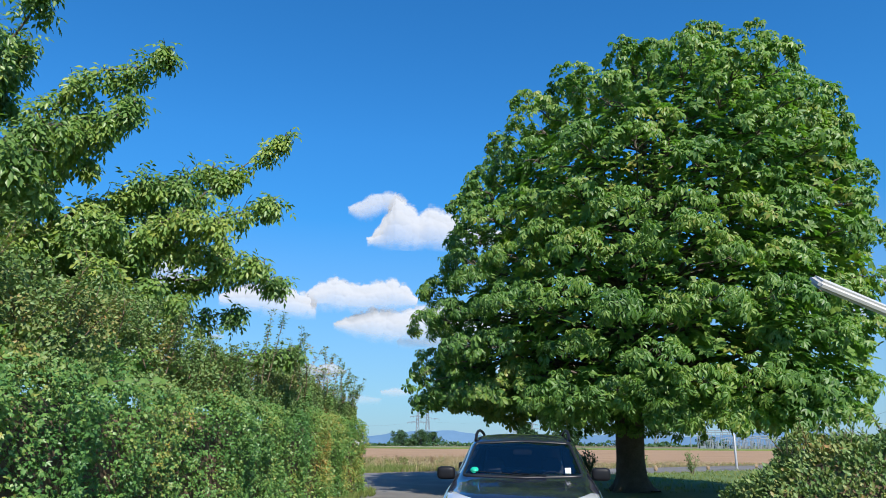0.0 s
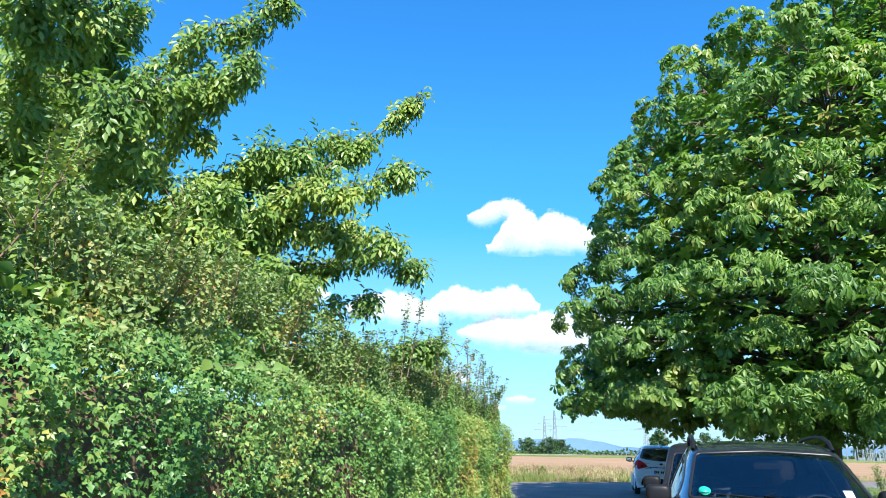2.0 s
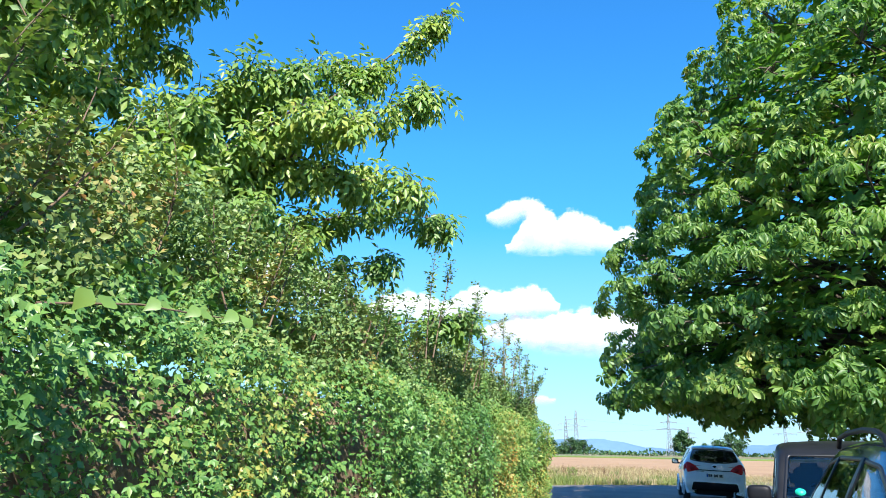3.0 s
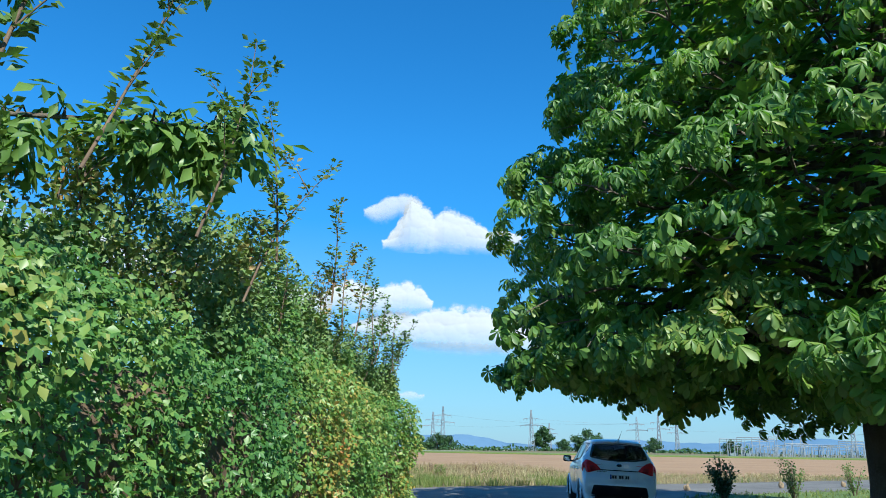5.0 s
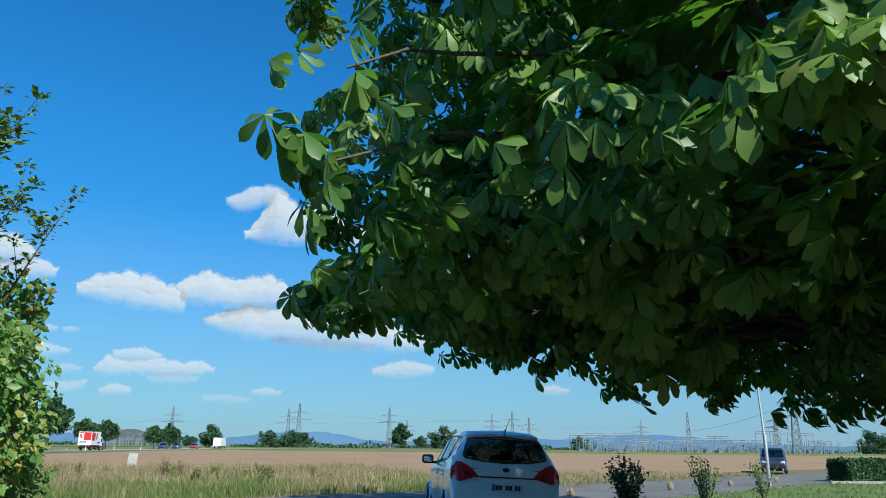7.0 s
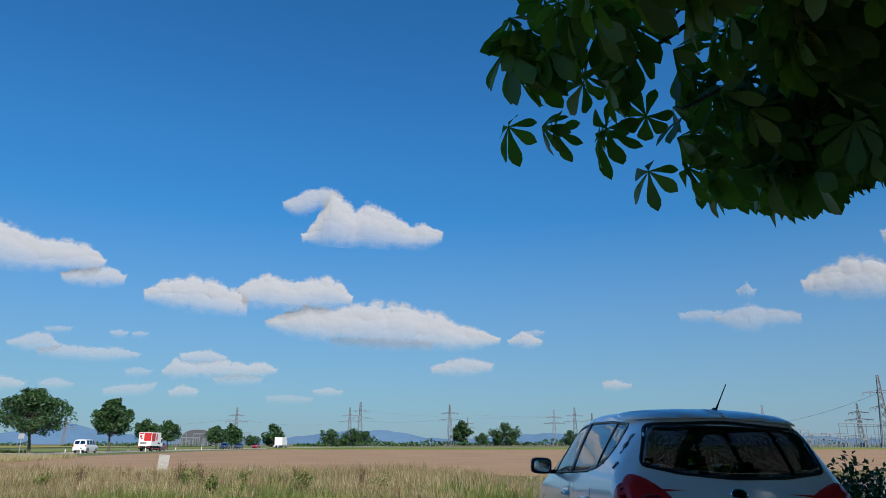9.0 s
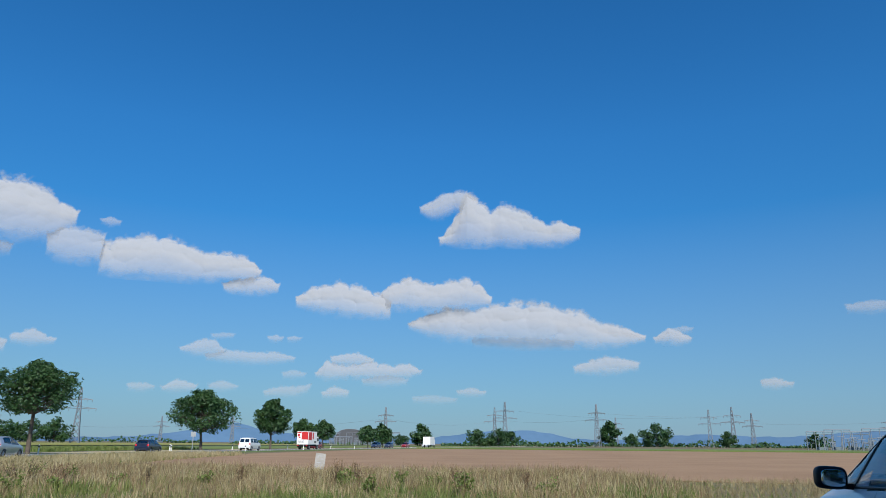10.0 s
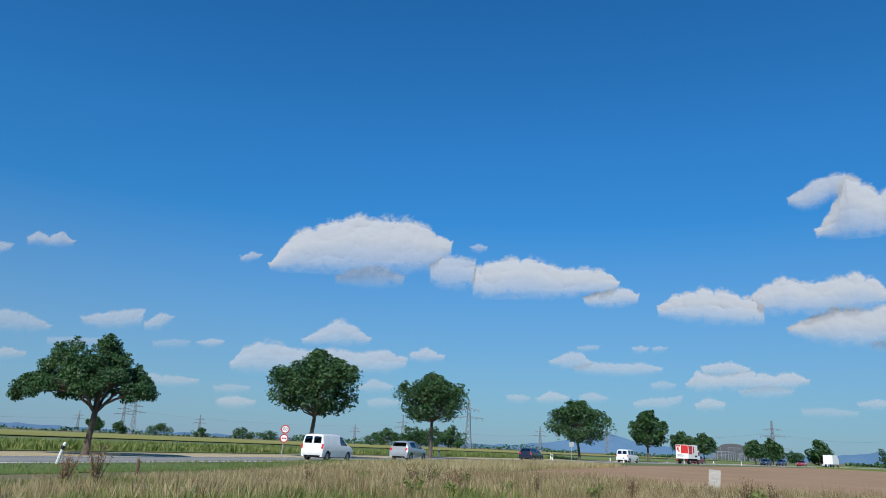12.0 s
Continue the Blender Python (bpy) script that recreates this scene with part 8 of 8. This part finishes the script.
def make_signs():
    red = plain("red sign border", (0.45, 0.02, 0.02), 0.4)
    x, y = -44.1, 66.4
    t = thing("road_sign", "two round red-edged road signs on a grey post", "road sign", (x, y, 0), 52)
    t.rotation_euler = (0, radians(3), radians(52))
    part("post", tubes_mesh("post", [([(0, 0, -0.05), (0, 0, 2.42)], [0.04, 0.04])], (M_SIGN_POST,), 8), None, t)
    for z in (2.13, 1.45):
        bm = bmesh.new()
        bmesh.ops.create_cone(bm, cap_ends=True, segments=28, radius1=0.325, radius2=0.325, depth=0.03, matrix=Matrix.Translation((0, -0.06, z)) @ Matrix.Rotation(radians(90), 4, "X"))
        d = part("sign_disc", bm, red, t, "round red-edged sign")
        bm = bmesh.new()
        bmesh.ops.create_cone(bm, cap_ends=True, segments=28, radius1=0.245, radius2=0.245, depth=0.03, matrix=Matrix.Translation((0, -0.066, z)) @ Matrix.Rotation(radians(90), 4, "X"))
        part("sign_face", bm, M_WHITE, d)
        if z > 2:
            text = bpy.data.curves.new("speed_number", "FONT")
            text.body, text.size, text.align_x, text.align_y, text.extrude = "80", 0.34, "CENTER", "CENTER", 0.002
            carrier = bpy.data.objects.new("speed_number", text)
            me = bpy.data.meshes.new_from_object(carrier)
            bpy.data.objects.remove(carrier)
            me.transform(Matrix.Translation((0, -0.086, z)) @ Matrix.Rotation(radians(90), 4, "X"))
            part("speed_number", me, M_DECAL, d, "black speed limit number")
        else:
            part("symbol_bar", box_bm(-0.17, -0.02, -0.088, -0.082, z - 0.05, z + 0.05), red, d)
            part("symbol_bar", box_bm(0.03, 0.17, -0.088, -0.082, z - 0.05, z + 0.05), M_DECAL, d)
    # the pale board in the meadow
    b = thing("meadow_board", "small pale grey leaning board in the dry grass", "board", (-10.4, 59.6, 0), 14)
    b.rotation_euler = (radians(-4), radians(5), radians(14))
    part("panel", box_bm(-0.24, 0.24, -0.03, 0.03, -0.05, 0.90, bevel=0.012), M_CONCRETE, b)
    for x0, x1, z0, z1 in ((-0.14, 0.10, 0.76, 0.80), (-0.14, -0.10, 0.66, 0.80), (0.02, 0.14, 0.62, 0.66), (-0.16, 0.04, 0.44, 0.48)):
        part("faded_mark", box_bm(x0, x1, -0.034, -0.031, z0, z1), M_SIGN_POST, b)
    # a bare sign seen from behind by the road
    x, y = road_at(114.6, 4.6)
    s = thing("sign_back", "grey back of a small road sign on a post", "road sign", (x, y, 0), 20)
    part("post", tubes_mesh("post", [([(0, 0, -0.05), (0, 0, 2.6)], [0.05, 0.05])], (M_SIGN_POST,), 8), None, s)
    part("panel", box_bm(-0.3, 0.3, -0.02, 0.02, 2.0, 2.6, bevel=0.005), M_SIGN_POST, s)


def make_street_lamps():
    # the lamp by the lawn's far edge
    t = thing("street_lamp", "slender grey street lamp with a flat head", "street lamp", (17.3, 43.6, 0))
    part("pole", tubes_mesh("pole", [([(0, 0, -0.05), (0, 0, 0.6), (0.0, 0, 2.0), (-0.02, 0, 2.05), (-0.12, 0, 4.75)], [0.075, 0.07, 0.068, 0.045, 0.035])], (M_SIGN_POST,), 10), None, t)
    part("lamp_head", box_bm(-1.05, -0.1, -0.1, 0.1, 4.70, 4.78, bevel=0.03), M_SIGN_POST, t)
    # the lamp over the lawn near the lane
    q = thing("street_lamp", "street lamp with a long pale flat head", "street lamp", (5.15, 6.75, 0))
    part("pole", tubes_mesh("pole", [([(0, 0, -0.05), (0, 0, 1.0), (0, 0, 2.2), (-0.25, 0, 2.42), (-0.75, 0, 2.56)], [0.06, 0.055, 0.045, 0.035, 0.03])], (M_SIGN_POST,), 10), None, q)
    bm = bmesh.new()
    box(bm, -0.42, 0.42, -0.13, 0.13, -0.045, 0.045, bevel=0.03, seg=3)
    for v in bm.verts:
        v.co.y *= 1.0 - 0.22 * (v.co.x / 0.42)
    bmesh.ops.transform(bm, matrix=Matrix.Translation((-1.16, 0, 2.78)) @ Matrix.Rotation(radians(24), 4, "Y") @ Matrix.Rotation(radians(28), 4, "X"), verts=bm.verts[:])
    part("lamp_head", bm, plain("pale grey lamp housing", (0.40, 0.40, 0.39), 0.5), q, "long pale grey lamp housing")


M_STONE = surface("brown sandstone", [(0.3, (0.17, 0.12, 0.075)), (0.7, (0.33, 0.25, 0.16))], 6.0, 50.0, 0.95, 0.6)


def make_stones():
    rng = np.random.default_rng(95)
    for at, s, lb in (((7.0, 38.0), 0.17, "pale sandstone block beside the lane"), ((11.85, 41.2), 0.15, "rough stone beside the lane"), ((15.6, 43.6), 0.14, "rough stone beside the lane"), ((19.8, 46.8), 0.14, "rough stone beside the lane")):
        bm = bmesh.new()
        bmesh.ops.create_icosphere(bm, subdivisions=3, radius=s * 0.75)
        for v in bm.verts:
            v.co = Vector((v.co.x * 0.9, v.co.y * 0.8, max(-0.04, v.co.z * 1.25 + 0.10))) * (1 + 0.45 * noise.noise(v.co * 7 + Vector((at[0], 0, 0))))
        me = bpy.data.meshes.new("boulder")
        bm.to_mesh(me)
        bm.free()
        me.materials.append(M_STONE)
        ob = tagged(new("boulder", me), lb, "stone", "stones along the lane")
        ob.location = (*at, 0.03)


def make_box_hedge():
    rng = np.random.default_rng(97)
    t = thing("box_hedge", "low clipped dark green hedge behind the lawn", "hedge", (27.6, 47.6, 0))
    n = 9000
    P = np.stack([rng.uniform(-4, 4, n), rng.uniform(-0.7, 0.7, n), rng.uniform(0, 1.0, n)], -1)
    ax = rng.integers(0, 3, n)
    P[ax == 0, 1] = np.where(rng.uniform(0, 1, (ax == 0).sum()) < 0.7, -0.7, 0.7)
    P[ax == 1, 2] = 1.0
    P[(ax == 2), 0] = -4
    P += rng.normal(0, 0.03, (n, 3))
    P[:, 2] = np.abs(P[:, 2])
    V, F = scatter(small_blade(1.0, 0.7), P, turns(rng.normal(0, 1, (n, 3)) + np.array([0, -0.3, 0.5]), rng.uniform(0, 6, n)), rng.uniform(0.08, 0.15, n))
    part("foliage", mesh_of("foliage", V, F, (M_LEAF_FAR,)), None, t)["kind"] = "stuff"
    part("inner_body", box_bm(-3.9, 3.9, -0.62, 0.62, 0, 0.94, bevel=0.05), M_LEAF_FAR, t)


def make_weeds():
    """Brown seeding weeds that stand in the dry meadow, and a shoot of broad leaves out of the hedge."""
    brown = foliage("brown seeding weed", [(0.1, (0.12, 0.075, 0.04)), (0.5, (0.22, 0.145, 0.085)), (0.9, (0.30, 0.22, 0.13))], 0.8, 0.7, 0.2, (1.1, 1.0, 0.8), 0.2)
    rng = np.random.default_rng(131)
    spots = [(-15.2, 45.0, 0.95, 1.5), (-14.4, 45.5, 0.8, 1.2), (-20.4, 37.6, 1.1, 0.9), (-20.8, 37.0, 0.9, 0.8), (-12.0, 46.2, 0.9, 0.4), (-6.3, 46.8, 0.95, 0.5), (-5.7, 47.0, 0.8, 0.5), (-9.6, 47.6, 0.7, 0.5), (-17.6, 42.6, 0.8, 0.5), (-2.8, 47.8, 0.7, 0.5), (-0.6, 46.2, 0.75, 0.5)]
    for k, (x, y, h, w) in enumerate(spots):
        twiggy_bush("dry_weed", "brown seeding weed standing in the dry meadow grass", (x, y, 0), h, w, brown if k % 4 else M_GRASS_DRY, int(500 * w + 100), 140 + k, (0.03, 0.07), int(6 + 10 * w), group="weeds in the meadow")
    for k in range(16):
        x, y = rng.uniform(-19, 1), rng.uniform(42.6, 48.6)
        if -4 < x and y < 42:
            continue
        twiggy_bush("green_weed", "leafy green weed standing in the dry meadow grass", (x, y, 0), rng.uniform(0.4, 0.7), rng.uniform(0.4, 0.9), M_GRASS_GREEN, 260, 170 + k, (0.05, 0.12), 8, group="weeds in the meadow")
    v = thing("vine_shoot", "shoot of broad light green leaves reaching out of the hedge", "plant", (-3.22, 6.9, 1.97))
    stem = [(-0.15, -0.1, -0.05), (0.02, 0.3, 0.02), (0.06, 0.7, 0.05), (0.05, 1.15, 0.10)]
    part("stem", tubes_mesh("stem", [(stem, (0.006, 0.005, 0.004, 0.002))], (M_TWIG,), 5), None, v)
    for k in range(8):
        f = 0.1 + 0.125 * k
        q = np.array([np.interp(f, (0, 0.35, 0.7, 1), [s[a] for s in stem]) for a in range(3)])
        V, F = scatter(fine_blade(1.0, 0.85), q[None] + np.array([[0.02, 0, (0.03 if k % 2 else -0.03)]]), frames_to(np.array([[0.5, rng.normal(0, 0.5), -0.4 if k % 2 else 0.5]]), np.array([[0.8, -0.4, 0.5]])), [rng.uniform(0.07, 0.11)])
        part("leaf", mesh_of("leaf", V, F, (M_LEAF_TREE,)), None, v)


make_grass()
make_weeds()
make_posts()
make_signs()
make_street_lamps()
make_stones()
make_box_hedge()
